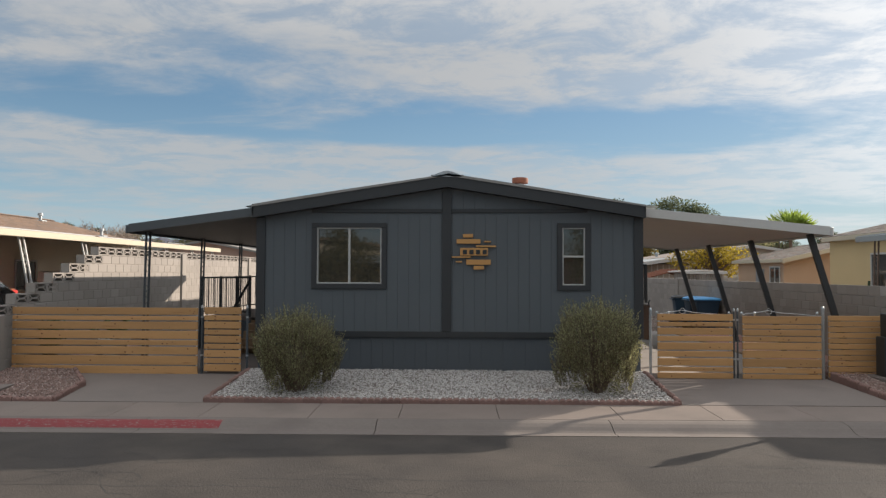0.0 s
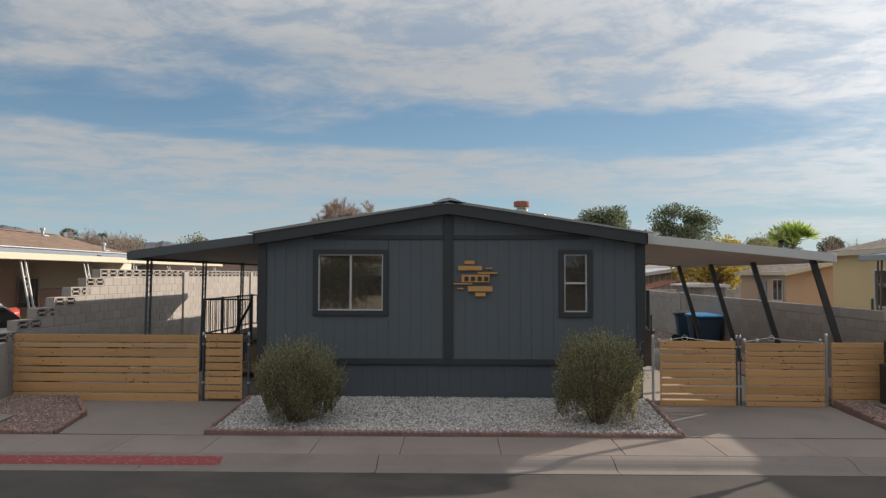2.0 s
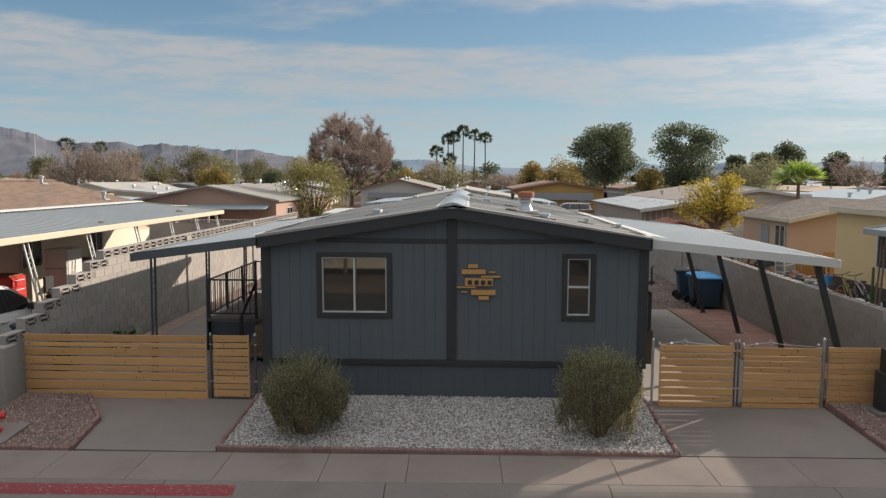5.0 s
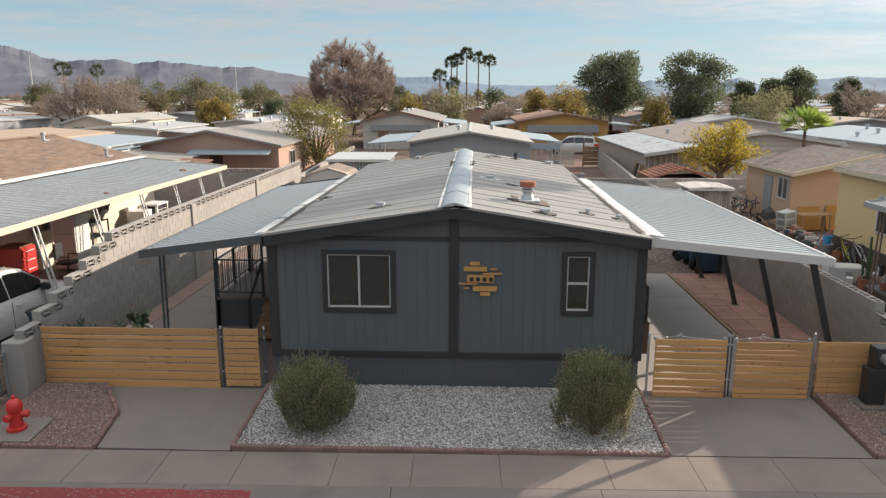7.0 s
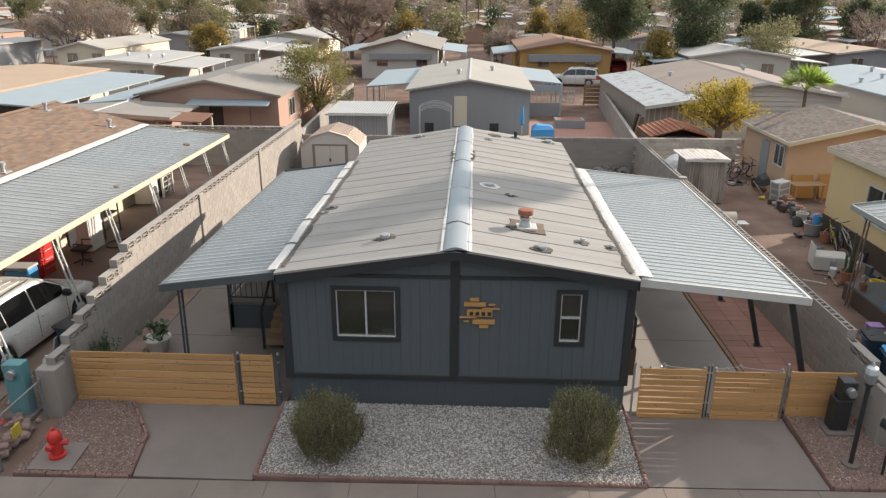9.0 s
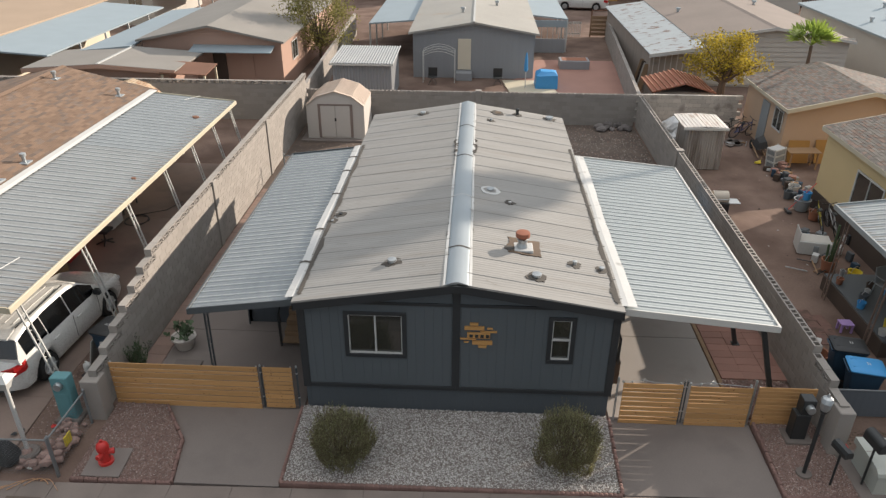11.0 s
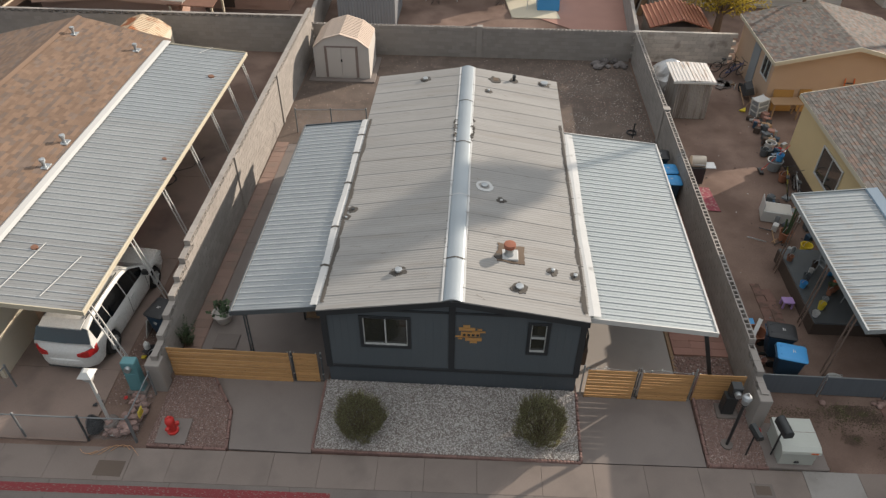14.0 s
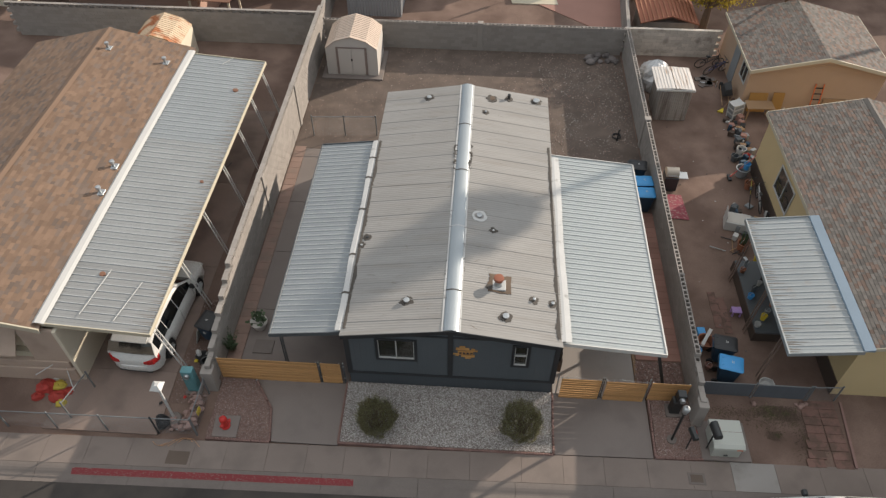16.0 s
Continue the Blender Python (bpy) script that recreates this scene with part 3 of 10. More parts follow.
# roof: two metal slopes with cross seams, ridge cap and edges
for side in (-1, 1):
    roof = None
    g = Geo()
    ys = [(-0.22, 0.0)]
    k, j = 0.0, 0
    while k < HY1:
        seam = j % 8 == 3
        ys += [(k - 0.022, 0.0), (k - 0.01, 0.014 if seam else 0.004), (k + 0.01, 0.014 if seam else 0.004), (k + 0.022, 0.0)]
        k += 0.1015
        j += 1
    ys.append((HY1 + 0.12, 0.0))
    sec = []
    for i, (y, up) in enumerate(ys):
        row = []
        for q in range(9):
            s = q / 8
            x = RIDGE_X + side * 3.56 * s
            sag = 0.008 * math.sin(y * 1.7 + s * 4 + side)
            row.append((x, y, PEAK_Z - (PEAK_Z - EAVE_Z) * s + up + sag))
        row += [(RIDGE_X + side * 3.56, y, EAVE_Z - 0.04), (RIDGE_X, y, PEAK_Z - 0.04)]
        sec.append(row if side > 0 else row)
    roof = part("roof_slope", g.loft(sec), M["roof"], home, "weathered grey-beige coated metal roof")
g = Geo()
cap = [(-0.265, -0.03), (-0.24, 0.0), (-0.19, 0.014), (-0.1, 0.034), (0.0, 0.038), (0.1, 0.034), (0.19, 0.014), (0.24, 0.0), (0.265, -0.03)]
ycap = [-0.22, 1.42, 1.44, 4.38, 4.40, 7.42, 7.44, 10.30, 10.32, HY1 + 0.12]
for a, b in zip(ycap[::2], ycap[1::2]):
    part("ridge_cap", Geo().loft([[(RIDGE_X + u, y, roof_z(RIDGE_X + u) + h + 0.012) for u, h in cap] for y in (a, b)]), M["ridge"], home, "rounded silver aluminium ridge cap", smooth=True)
    g2 = Geo()
    for s in (-1, 1):
        g2.loft([[(RIDGE_X + s * u, y, roof_z(RIDGE_X + s * u) + 0.016 + 0.002 * math.sin(y * 2.3)) for u in (0.25, 0.305 + 0.008 * math.sin(y * 1.7 + s))] for y in np.linspace(a, b, 14)], closed=False, caps=False)
    part("sealant_strip", g2, M["sealant"], home)
for yj in (1.43, 4.39, 7.43, 10.31):
    part("joint_tar", Geo().loft([[(RIDGE_X + u * 1.03, y, roof_z(RIDGE_X + u) + h + 0.019) for u, h in cap] for y in (yj - 0.025, yj + 0.025)], closed=False, caps=False), M["tar"] if yj != 4.39 else M["sealant"], home)
g = Geo()
rng = random.Random(3)
for k in range(60):
    s = rng.choice((-1, 1))
    y = rng.uniform(7.5, 9.0)
    x = RIDGE_X + s * rng.uniform(0.26, 0.34)
    g.stone(x, y, roof_z(x) + 0.016, rng.uniform(0.03, 0.08), 0.05)
for k in range(60):
    s = rng.choice((-1, 1))
    y = rng.uniform(1.0, 12.9)
    x = RIDGE_X + s * rng.uniform(0.27, 0.32)
    g.stone(x, y, roof_z(x) + 0.016, rng.uniform(0.01, 0.03), 0.1)
part("tar_blot", g, M["tar"], home)["kind"] = "stuff"
g = Geo()
for k in range(110):
    x, y = RIDGE_X + rng.choice((-1, 1)) * rng.uniform(0.4, 3.3), rng.uniform(0.0, 12.9)
    a, l, w = rng.gauss(0.0, 0.5), rng.uniform(0.03, 0.3), rng.uniform(0.002, 0.005)
    x2, y2 = x + l * math.cos(a), y + l * math.sin(a)
    if abs(x2 - RIDGE_X) < 3.4:
        g.add([(x, y - w, roof_z(x) + 0.019), (x2, y2 - w, roof_z(x2) + 0.019), (x2, y2 + w, roof_z(x2) + 0.019), (x, y + w, roof_z(x) + 0.019)], [(0, 1, 2, 3)])
part("scuff", g, M["patch"], home, "short dark scuffs on the roof coating")["kind"] = "stuff"


def blot(cx, cy, r, mat_, parent, lift=0.012, zf=roof_z, n=18, seed=0, square=False, rag=0.12):
    """Irregular flat patch lying on the roof."""
    rg = random.Random(seed)

    def ragged(t):
        c, d = math.cos(t), math.sin(t)
        return 1 + rag * (1.3 * noise.noise((c * 1.4, d * 1.4, seed * 3.7)) + 0.9 * noise.noise((c * 4.5, d * 4.5, seed * 1.3)) + rg.uniform(-0.3, 0.3))

    cut = (lambda t: 1 / max(abs(math.cos(t)), abs(math.sin(t))) * 0.93) if square else (lambda t: 1.0)
    pts = [(cx + r * cut(6.283 * i / n) * k * math.cos(6.283 * i / n), cy + r * cut(6.283 * i / n) * k * math.sin(6.283 * i / n)) for i in range(n) for k in (ragged(6.283 * i / n),)]
    gg = Geo()
    v = [(x, y, zf(x) + lift) for x, y in pts] + [(x, y, zf(x) - 0.01) for x, y in pts] + [(cx, cy, zf(cx) + lift + 0.006)]
    f = [(i, (i + 1) % n, 2 * n) for i in range(n)] + [(n + i, n + (i + 1) % n, (i + 1) % n, i) for i in range(n)]
    return part("roof_patch", gg.add(v, f), mat_, parent)


# furnace flue with rusty cap on a flashed curb
FX, FY = 1.42, 1.9
fz = roof_z(FX)
flue = part("flue", Geo().lathe([(0.15, -0.02), (0.13, 0.1), (0.105, 0.14), (0.105, 0.2), (0.13, 0.22), (0.13, 0.26), (0.09, 0.28), (0.09, 0.32)], (FX, FY, fz), 20), M["galv"], home, "galvanized flue pipe with rusty cap", True)
part("flue_cap", Geo().lathe([(0.10, 0.30), (0.165, 0.315), (0.17, 0.4), (0.16, 0.425), (0.10, 0.435)], (FX, FY, fz), 20), M["rust"], flue, "rust-brown round cap", True)
part("flashing", Geo().cbox(FX - 0.27, FX + 0.25, FY - 0.22, FY + 0.22, fz - 0.06, fz + 0.05, 0.015), M["sealant"], flue)
blot(FX + 0.05, FY + 0.08, 0.40, M["patch"], home, 0.018, n=64, seed=4, square=True, rag=0.09)
blot(FX - 0.30, FY - 0.12, 0.11, M["tar"], home, 0.026, n=26, seed=9, rag=0.3)
for i, (x, y, r, h, mt_) in enumerate(((-1.56, 1.05, 0.085, 0.11, "galv"), (1.68, 0.64, 0.09, 0.10, "galv"), (2.62, 1.5, 0.045, 0.12, "galv"), (3.24, 1.45, 0.05, 0.10, "galv"),
                                (0.70, 5.05, 0.085, 0.08, "galv"), (1.22, 4.42, 0.035, 0.05, "sealant"), (-3.28, 4.1, 0.045, 0.05, "black"), (-3.44, 3.72, 0.035, 0.05, "galv"),
                                (-1.69, 12.4, 0.085, 0.10, "galv"), (1.02, 12.42, 0.12, 0.03, "patch"), (1.78, 12.6, 0.06, 0.26, "black"), (2.98, 12.72, 0.12, 0.12, "galv"), (0.79, 11.34, 0.04, 0.09, "galv"))):
    z = roof_z(x)
    v_ = part("roof_vent", Geo().lathe([(r, -0.02), (r * 0.9, h * 0.5), (r * 1.25, h * 0.55), (r * 1.2, h * 0.9), (r * 0.5, h)], (x, y, z), 14), M[mt_], home, "small metal roof vent", True)
    if i == 4:
        blot(x, y, 0.27, M["sealant"], home, 0.014, n=28, seed=20 + i)
        blot(x, y, 0.17, M["roof"], home, 0.022, n=28, seed=60 + i)
    else:
        blot(x, y, r * 1.2 + 0.1, M["tar"], home, 0.016, n=44, seed=20 + i, rag=0.3)
# tar daubs along the eaves
for side in (-1, 1):
    g = Geo()
    rng = random.Random(8 + side)
    secs = []
    for y in np.linspace(0.05, 9.65, 640):
        wob = 0.5 + 0.5 * noise.noise((y * 1.1, side, 0))
        a = 3.44 - 0.04 * (0.5 + noise.noise((y * 9.0, side, 3.0))) - rng.uniform(0, 0.02) - (0.2 * max(0, wob - 0.45))
        xa, xb = RIDGE_X + side * a, RIDGE_X + side * (3.485 + rng.uniform(0, 0.02))
        secs.append([(xa, y, roof_z(xa) + 0.014), ((xa + xb) / 2, y, roof_z(xb) + 0.034), (xb, y, roof_z(xb) + 0.03)])
    part("tar_seam", g.loft(secs, closed=False, caps=False), M["tar"], home, "ragged black tar along the eave")

# wooden number plaque: light planks, the numerals as plain bars
M["plaque"] = material("light_oak_plaque", (0.50, 0.27, 0.09), 0.6, amount=0.12, stretch=(1, 1, 8), fine=20)
sign = thing("number_plaque", (0.5, -0.02, 2.2), "stacked light wood planks with dark numerals on the siding", "sign")
for k, (a, b, c, d) in enumerate(((818, 836, 414, 420), (807, 849, 423, 431), (855, 867, 426, 428.5), (841, 876, 434, 437), (813, 862, 438.5, 452),
                                  (798, 832, 453.6, 455.8), (806, 816.5, 462, 464), (824, 867, 459, 468), (837, 855, 470, 476.5))):
    sc = 0.01034
    part("plank", Geo().cbox(-0.115 + (a - 784) * sc, -0.115 + (b - 784) * sc, -0.045 - 0.004 * (k % 2), 0.0, 1.594 + (501.9 - d) * sc, 1.594 + (501.9 - c) * sc, 0.003), M["plaque"], sign)
for k in range(4):
    x = 0.235 + k * 0.12
    part("numeral_bar", Geo().cbox(x, x + 0.075, -0.058, -0.048, 2.135, 2.215, 0.004), M["black"], sign, "dark bar")


M["awn_old"] = material("greyed_awning_metal", (0.235, 0.24, 0.238), 0.55, metal=0.15, amount=0.1, pieces="object", spread=0.04)


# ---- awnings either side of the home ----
# paler rib colour stands in for the glint along each rounded edge
M["awn_rib_glint"] = material("glint_white_awning_rib", (0.50, 0.51, 0.51), 0.36, metal=0.1, amount=0.05)
M["awn_worn"] = material("worn_grey_awning_metal", (0.262, 0.272, 0.272), 0.55, metal=0.15, amount=0.1, pieces="object", spread=0.04)
M["awn_dirt"] = material("gutter_dirt", (0.155, 0.14, 0.125), 0.9, amount=0.3, fine=30)
def awning(name, x_in, z_in, x_out, z_out, y0, y1, pitch, top_mat, under_mat, fascia_mat, label, posts, post_mat, double):
    aw = thing(name, ((x_in + x_out) / 2, (y0 + y1) / 2, 0), label, "awning")
    n = round((y1 - y0) / pitch)
    w = (y1 - y0) / n
    prof_ = [(0.0, 0.0), (0.003, 0.016), (0.009, 0.024), (0.018, 0.025), (0.026, 0.017), (0.031, 0.002), (w * 0.5, 0.0), (w * 0.54, 0.006), (w * 0.58, 0.0), (w - 0.002, 0.0)]
    secs = []
    for x, z in ((x_in, z_in), (x_out, z_out)):
        secs.append([(x, y, z + h) for y, h in prof_] + [(x, w - 0.002, z - 0.03), (x, 0.0, z - 0.03)])
    if x_out < x_in:
        secs = secs[::-1]
    s = 1 if x_out > x_in else -1
    fall = (z_out - z_in) / (x_out - x_in)
    rg = random.Random(int(abs(x_in) * 100))

    def panel(mat_, dirty):
        """Ribbed sheet: rib with its glint painted on, duller pan, and tongues of dirt beside the gutter."""
        gg = Geo().loft(secs)
        clean = len(gg.f)
        for k in range(2 * dirty):
            l, ya, yb = rg.uniform(0.15, 0.75), 0.048 + 0.09 * k, 0.048 + 0.09 * k + rg.uniform(0.035, 0.085)
            pts = []
            for q in np.linspace(0, 1, 7):
                x, half = x_out - s * (0.01 + l * q), (yb - ya) / 2 * (1 - q ** 1.5) * rg.uniform(0.7, 1.0)
                z = z_in + (x - x_in) * fall + 0.005
                pts.append([(x, ya + 0.6 * half - half * 0.6, z), (x, ya + half * 2, z)])
            gg.loft(pts, closed=False, caps=False)
        me = gg.mesh("roof_panel", mat_)
        me.materials.append(M["awn_rib_glint"])
        me.materials.append(M["awn_dirt"])
        for p in me.polygons:
            if p.index >= clean:
                p.material_index = 2
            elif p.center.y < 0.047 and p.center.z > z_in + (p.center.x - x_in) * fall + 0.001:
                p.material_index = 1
        return me

    grimy = name in ("long_canopy", "porch_awning")
    fresh = [panel(top_mat, grimy) for k in range(4 if grimy else 1)]
    old = [panel(M["awn_old"], True) for k in range(3)] if name == "long_canopy" else fresh
    worn = [panel(M["awn_worn"], True) for k in range(4)] if name == "long_canopy" else fresh
    for k in range(n):
        piece("roof_panel", rg.choice(old if k * w < 2.5 else worn if k * w < 9.5 else fresh), aw, T(0, y0 + k * w, 0))
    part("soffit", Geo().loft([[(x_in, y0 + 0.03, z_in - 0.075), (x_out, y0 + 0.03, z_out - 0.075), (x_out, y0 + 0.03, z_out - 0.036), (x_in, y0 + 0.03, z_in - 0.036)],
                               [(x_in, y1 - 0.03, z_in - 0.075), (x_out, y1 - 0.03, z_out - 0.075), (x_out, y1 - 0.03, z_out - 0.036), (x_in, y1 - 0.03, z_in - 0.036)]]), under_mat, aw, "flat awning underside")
    h = 0.16
    for y in (y0 - 0.03, y1 + 0.0):
        part("end_fascia", Geo().loft([[(x, y, z - h + 0.05), (x, y, z + 0.05), (x, y + 0.03, z + 0.05), (x, y + 0.03, z - h + 0.05)] for x, z in ((x_in, z_in), (x_out, z_out))]), fascia_mat, aw)
    part("gutter", Geo().cbox(min(x_out, x_out + s * 0.06), max(x_out, x_out + s * 0.06), y0 - 0.03, y1 + 0.03, z_out - 0.12, z_out + 0.035, 0.01), fascia_mat, aw)
    xt, zb, xb = posts[0], 0.0, posts[1]
    for y in posts[2]:
        zt = z_in + (z_out - z_in) * (xt - x_in) / (x_out - x_in) - 0.08
        if double:
            for dy in (-0.085, 0.085):
                part("post", Geo().beam((xt, y + dy, zt), (xb, y + dy, zb), 0.034, 0.034, (0, 1, 0)), post_mat, aw)
            for q0 in (0.12, 0.4, 0.68):
                part("scroll", Geo().path([(xt + (xb - xt) * q, y + 0.066 * math.sin((q - q0) * 70), zt + (zb - zt) * q) for q in np.linspace(q0, q0 + 0.18, 26)], 0.008, 4), post_mat, aw)
        else:
            part("post", Geo().beam((xt, y, zt), (xb, y, zb), 0.105, 0.075, (0, 1, 0)), post_mat, aw)
            part("base_plate", Geo().cbox(xb - 0.1, xb + 0.1, y - 0.1, y + 0.1, zb, zb + 0.025, 0.004), post_mat, aw)
    return aw


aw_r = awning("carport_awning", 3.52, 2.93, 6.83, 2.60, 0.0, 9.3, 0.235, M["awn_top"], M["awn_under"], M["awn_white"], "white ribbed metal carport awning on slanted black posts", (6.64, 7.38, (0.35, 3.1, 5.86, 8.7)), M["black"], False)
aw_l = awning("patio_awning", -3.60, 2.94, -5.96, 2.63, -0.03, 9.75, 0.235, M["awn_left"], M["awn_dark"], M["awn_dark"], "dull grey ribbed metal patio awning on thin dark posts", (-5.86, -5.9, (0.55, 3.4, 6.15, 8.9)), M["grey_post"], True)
for aw, x0, x1, ya, yb in ((aw_r, 3.40, 3.78, 0.0, 9.1), (aw_l, -3.80, -3.50, -0.02, 9.7)):
    g = Geo()
    rng = random.Random(int(x0 * 10))
    secs = []
    for y in np.linspace(ya, yb, 40):
        a, b = x0 + 0.02 * math.sin(y * 1.3) + rng.uniform(-0.008, 0.008), x1 + 0.02 * math.sin(y * 0.9 + 1) + rng.uniform(-0.008, 0.008)
        hi = (a + 3.52) if a < 0 else 0
        z = lambda x: 2.99 if abs(x) < 3.56 else 2.985 - (abs(x) - 3.52) * 0.1 + 0.02
        secs.append([(a, y, z(a) + 0.035), ((a + b) / 2, y, 3.035 + 0.006 * rng.random()), (b, y, z(b) + 0.03)])
    part("flashing", g.loft(secs, closed=False, caps=False), M["sealant"], aw, "white sealed flashing strip")
    for y in ((1.55, 3.3, 5.6, 7.4, 8.6) if x0 < 0 else ()):
        part("joint_tar", Geo().loft([[(x, y + dy + 0.03 * math.sin(x * 40), 3.046 - abs(x + 3.62) * 0.12) for x in (-3.82, -3.72, -3.62, -3.52)] for dy in (-0.045, 0.045)], closed=False, caps=False), M["tar"], aw)

# ---- front fences and gates ----
M["knot"] = material("dark_wood_knot", (0.16, 0.065, 0.025), 0.65, amount=0.2, pieces="island", spread=0.3)
def slat_fence(name, x0, x1, z0, heights, gap, label, frame_mat=M["galv"], y=-0.06, cat="fence", scale=1.0):
    heights = [h * scale for h in heights]
    rg, knots = random.Random(int(x0 * 50)), Geo()
    fn = thing(name, ((x0 + x1) / 2, y, z0), label, cat)
    z = z0
    for h in heights:
        part("board", Geo().cbox(x0 + 0.02, x1 - 0.02, y - 0.025, y, z, z + h, 0.004), M["wood"], fn)
        for k in range(rg.choice((1, 2, 3)) if x1 - x0 < 2 else rg.choice((3, 4, 6))):
            kx, kz, kr = rg.uniform(x0 + 0.08, x1 - 0.08), z + h * rg.uniform(0.2, 0.8), rg.uniform(0.005, 0.014)
            knots.add([(kx + kr * 1.35 * math.cos(a) * rg.uniform(0.85, 1.1), y - 0.0262, kz + kr * math.sin(a) * rg.uniform(0.85, 1.1)) for a in np.linspace(0, 5.5, 9)], [tuple(range(9))])
        z += h + gap
    part("knot", knots, M["knot"], fn, "dark round wood knots")["kind"] = "stuff"
    top = z
    for x in (x0 + 0.05, x1 - 0.05):
        part("frame_tube", Geo().tube((x, y + 0.025, z0 - 0.02), (x, y + 0.025, top - 0.02), 0.018, n=10), frame_mat, fn, smooth=True)
    return fn, top


slat_fence("wood_slat_fence", -8.12, -4.60, -0.08, (0.135, 0.15, 0.13, 0.085, 0.135, 0.13, 0.07, 0.12), 0.027, "horizontal cedar slat fence panel beside the block wall", scale=1.075)
slat_fence("wood_slat_gate", -4.52, -3.80, -0.02, (0.12, 0.085, 0.12, 0.085, 0.12, 0.085, 0.12, 0.085, 0.12), 0.022, "narrow cedar slat walk gate", cat="gate", scale=1.055)
slat_fence("wood_slat_gate", 3.70, 5.07, -0.07, (0.10, 0.075, 0.13, 0.10, 0.125, 0.09, 0.12, 0.075, 0.12), 0.028, "wide cedar slat driveway gate leaf", cat="gate", y=-0.10, scale=0.985)
slat_fence("wood_slat_gate", 5.20, 6.62, -0.07, (0.08, 0.09, 0.14, 0.125, 0.12, 0.085, 0.10, 0.07, 0.13), 0.018, "wide cedar slat driveway gate leaf", cat="gate", y=-0.10, scale=1.03)
slat_fence("wood_slat_fence", 6.72, 8.04, -0.04, (0.085,) * 11, 0.013, "cedar slat fence panel between gate post and wall", y=-0.06, scale=1.03)
for i, (x, h, r, tilt) in enumerate(((-4.56, 1.13, 0.022, 0), (-3.72, 1.13, 0.022, 0), (3.62, 1.12, 0.025, 0), (5.1, 1.12, 0.015, 0), (5.165, 1.12, 0.015, 0), (6.67, 1.16, 0.027, 0))):
    ps = thing("fence_post", (x, -0.03, 0), "round galvanized steel fence post with cap", "post", "fence posts")
    part("tube", Geo().tube((x, -0.03, -0.1), (x, -0.03, h), r, n=14), M["grey_post"] if x < 0 or 5 < x < 6 else M["galv"], ps, smooth=True)
    part("cap", Geo().lathe([(r * 1.1, 0), (r * 1.15, 0.02), (r * 0.9, 0.045), (r * 0.3, 0.06)], (x, -0.03, h), 14), M["galv"], ps, smooth=True)
    for hz in (0.25, 0.95):
        part("hinge_band", Geo().lathe([(r * 1.2, 0), (r * 1.2, 0.035)], (x, -0.03, hz), 14), M["galv"], ps, smooth=True)
# barbed strand and curls of wire above the gates
for xa, xb in ((3.7, 5.05), (5.2, 6.6)):
    g = Geo().path([(xa, -0.07, 1.06), ((xa + xb) / 2 - 0.2, -0.07, 1.14), ((xa + xb) / 2, -0.07, 1.10), (xb, -0.07, 1.05)], 0.006, 5)
    xm = (xa + xb) / 2 - 0.2
    g.path([(xm + 0.05 * math.cos(t), -0.07 + 0.03 * math.sin(2 * t), 1.13 + 0.05 * math.sin(t)) for t in np.linspace(0, 9, 20)], 0.005, 4)
    for x in (xa + 0.02, xm - 0.25, xb - 0.05):
        g.lathe([(0.012, -0.03), (0.028, 0.0), (0.028, 0.02), (0.012, 0.04)], (x, -0.07, 1.08), 8)
    solid("gate_brace_wire", g, M["galv"], "bent galvanized brace wire on top of the gate", "wire")

# ---- gravel beds ----
def inside(poly, x, y):
    c = False
    for (x0, y0), (x1, y1) in zip(poly, poly[1:] + poly[:1]):
        if (y0 > y) != (y1 > y) and x < (x1 - x0) * (y - y0) / (y1 - y0) + x0:
            c = not c
    return c


def gravel_bed(name, poly, mat_, count, r, label, base_mat, seed):
    bed = thing(name, (sum(p[0] for p in poly) / len(poly), sum(p[1] for p in poly) / len(poly), -0.1), label, "gravel bed", kind="structure")
    part("soil", Geo().slab(poly, lambda x, y: gz(x, y) + 0.02, lambda x, y: gz(x, y) - 0.1), base_mat, bed)
    gg = Geo()
    random.seed(seed)
    xs_, ys_ = [p[0] for p in poly], [p[1] for p in poly]
    n = 0
    while n < count:
        x, y = random.uniform(min(xs_), max(xs_)), random.uniform(min(ys_), max(ys_))
        if inside(poly, x, y):
            hump = 0.03 * noise.noise((x * 1.3, y * 1.3, seed))
            gg.stone(x, y, gz(x, y) + 0.028 + hump * 0.4 + random.uniform(-0.008, 0.012), r * random.uniform(0.6, 1.5), 0.65)
            n += 1
    part("gravel", gg, mat_, bed, "loose stones")["kind"] = "stuff"
    return bed


M["bed_base"] = material("pale_gravel_fines", (0.19, 0.165, 0.15), 0.95, amount=0.2, fine=60)
BED = [(-3.60, -2.24), (3.42, -2.20), (3.46, -0.02), (-3.62, -0.02)]
bed_w = gravel_bed("gravel_bed", BED, M["white_gravel"], 34000, 0.013, "bed of white decorative gravel along the front wall", M["bed_base"], 2)
RL = [(-8.1, -2.36), (-5.98, -2.36), (-6.18, -1.2), (-6.92, -0.16), (-8.05, -0.14)]
bed_l = gravel_bed("gravel_bed", RL, M["red_gravel"], 12500, 0.0135, "bed of reddish gravel round the hydrant pad", M["edging"], 3)
RR = [(6.86, -2.1), (8.32, -2.08), (8.22, -0.05), (6.86, -0.1)]
bed_r = gravel_bed("gravel_bed", RR, M["red_gravel"], 10000, 0.0135, "bed of reddish gravel with lamp and mailbox", M["edging"], 4)
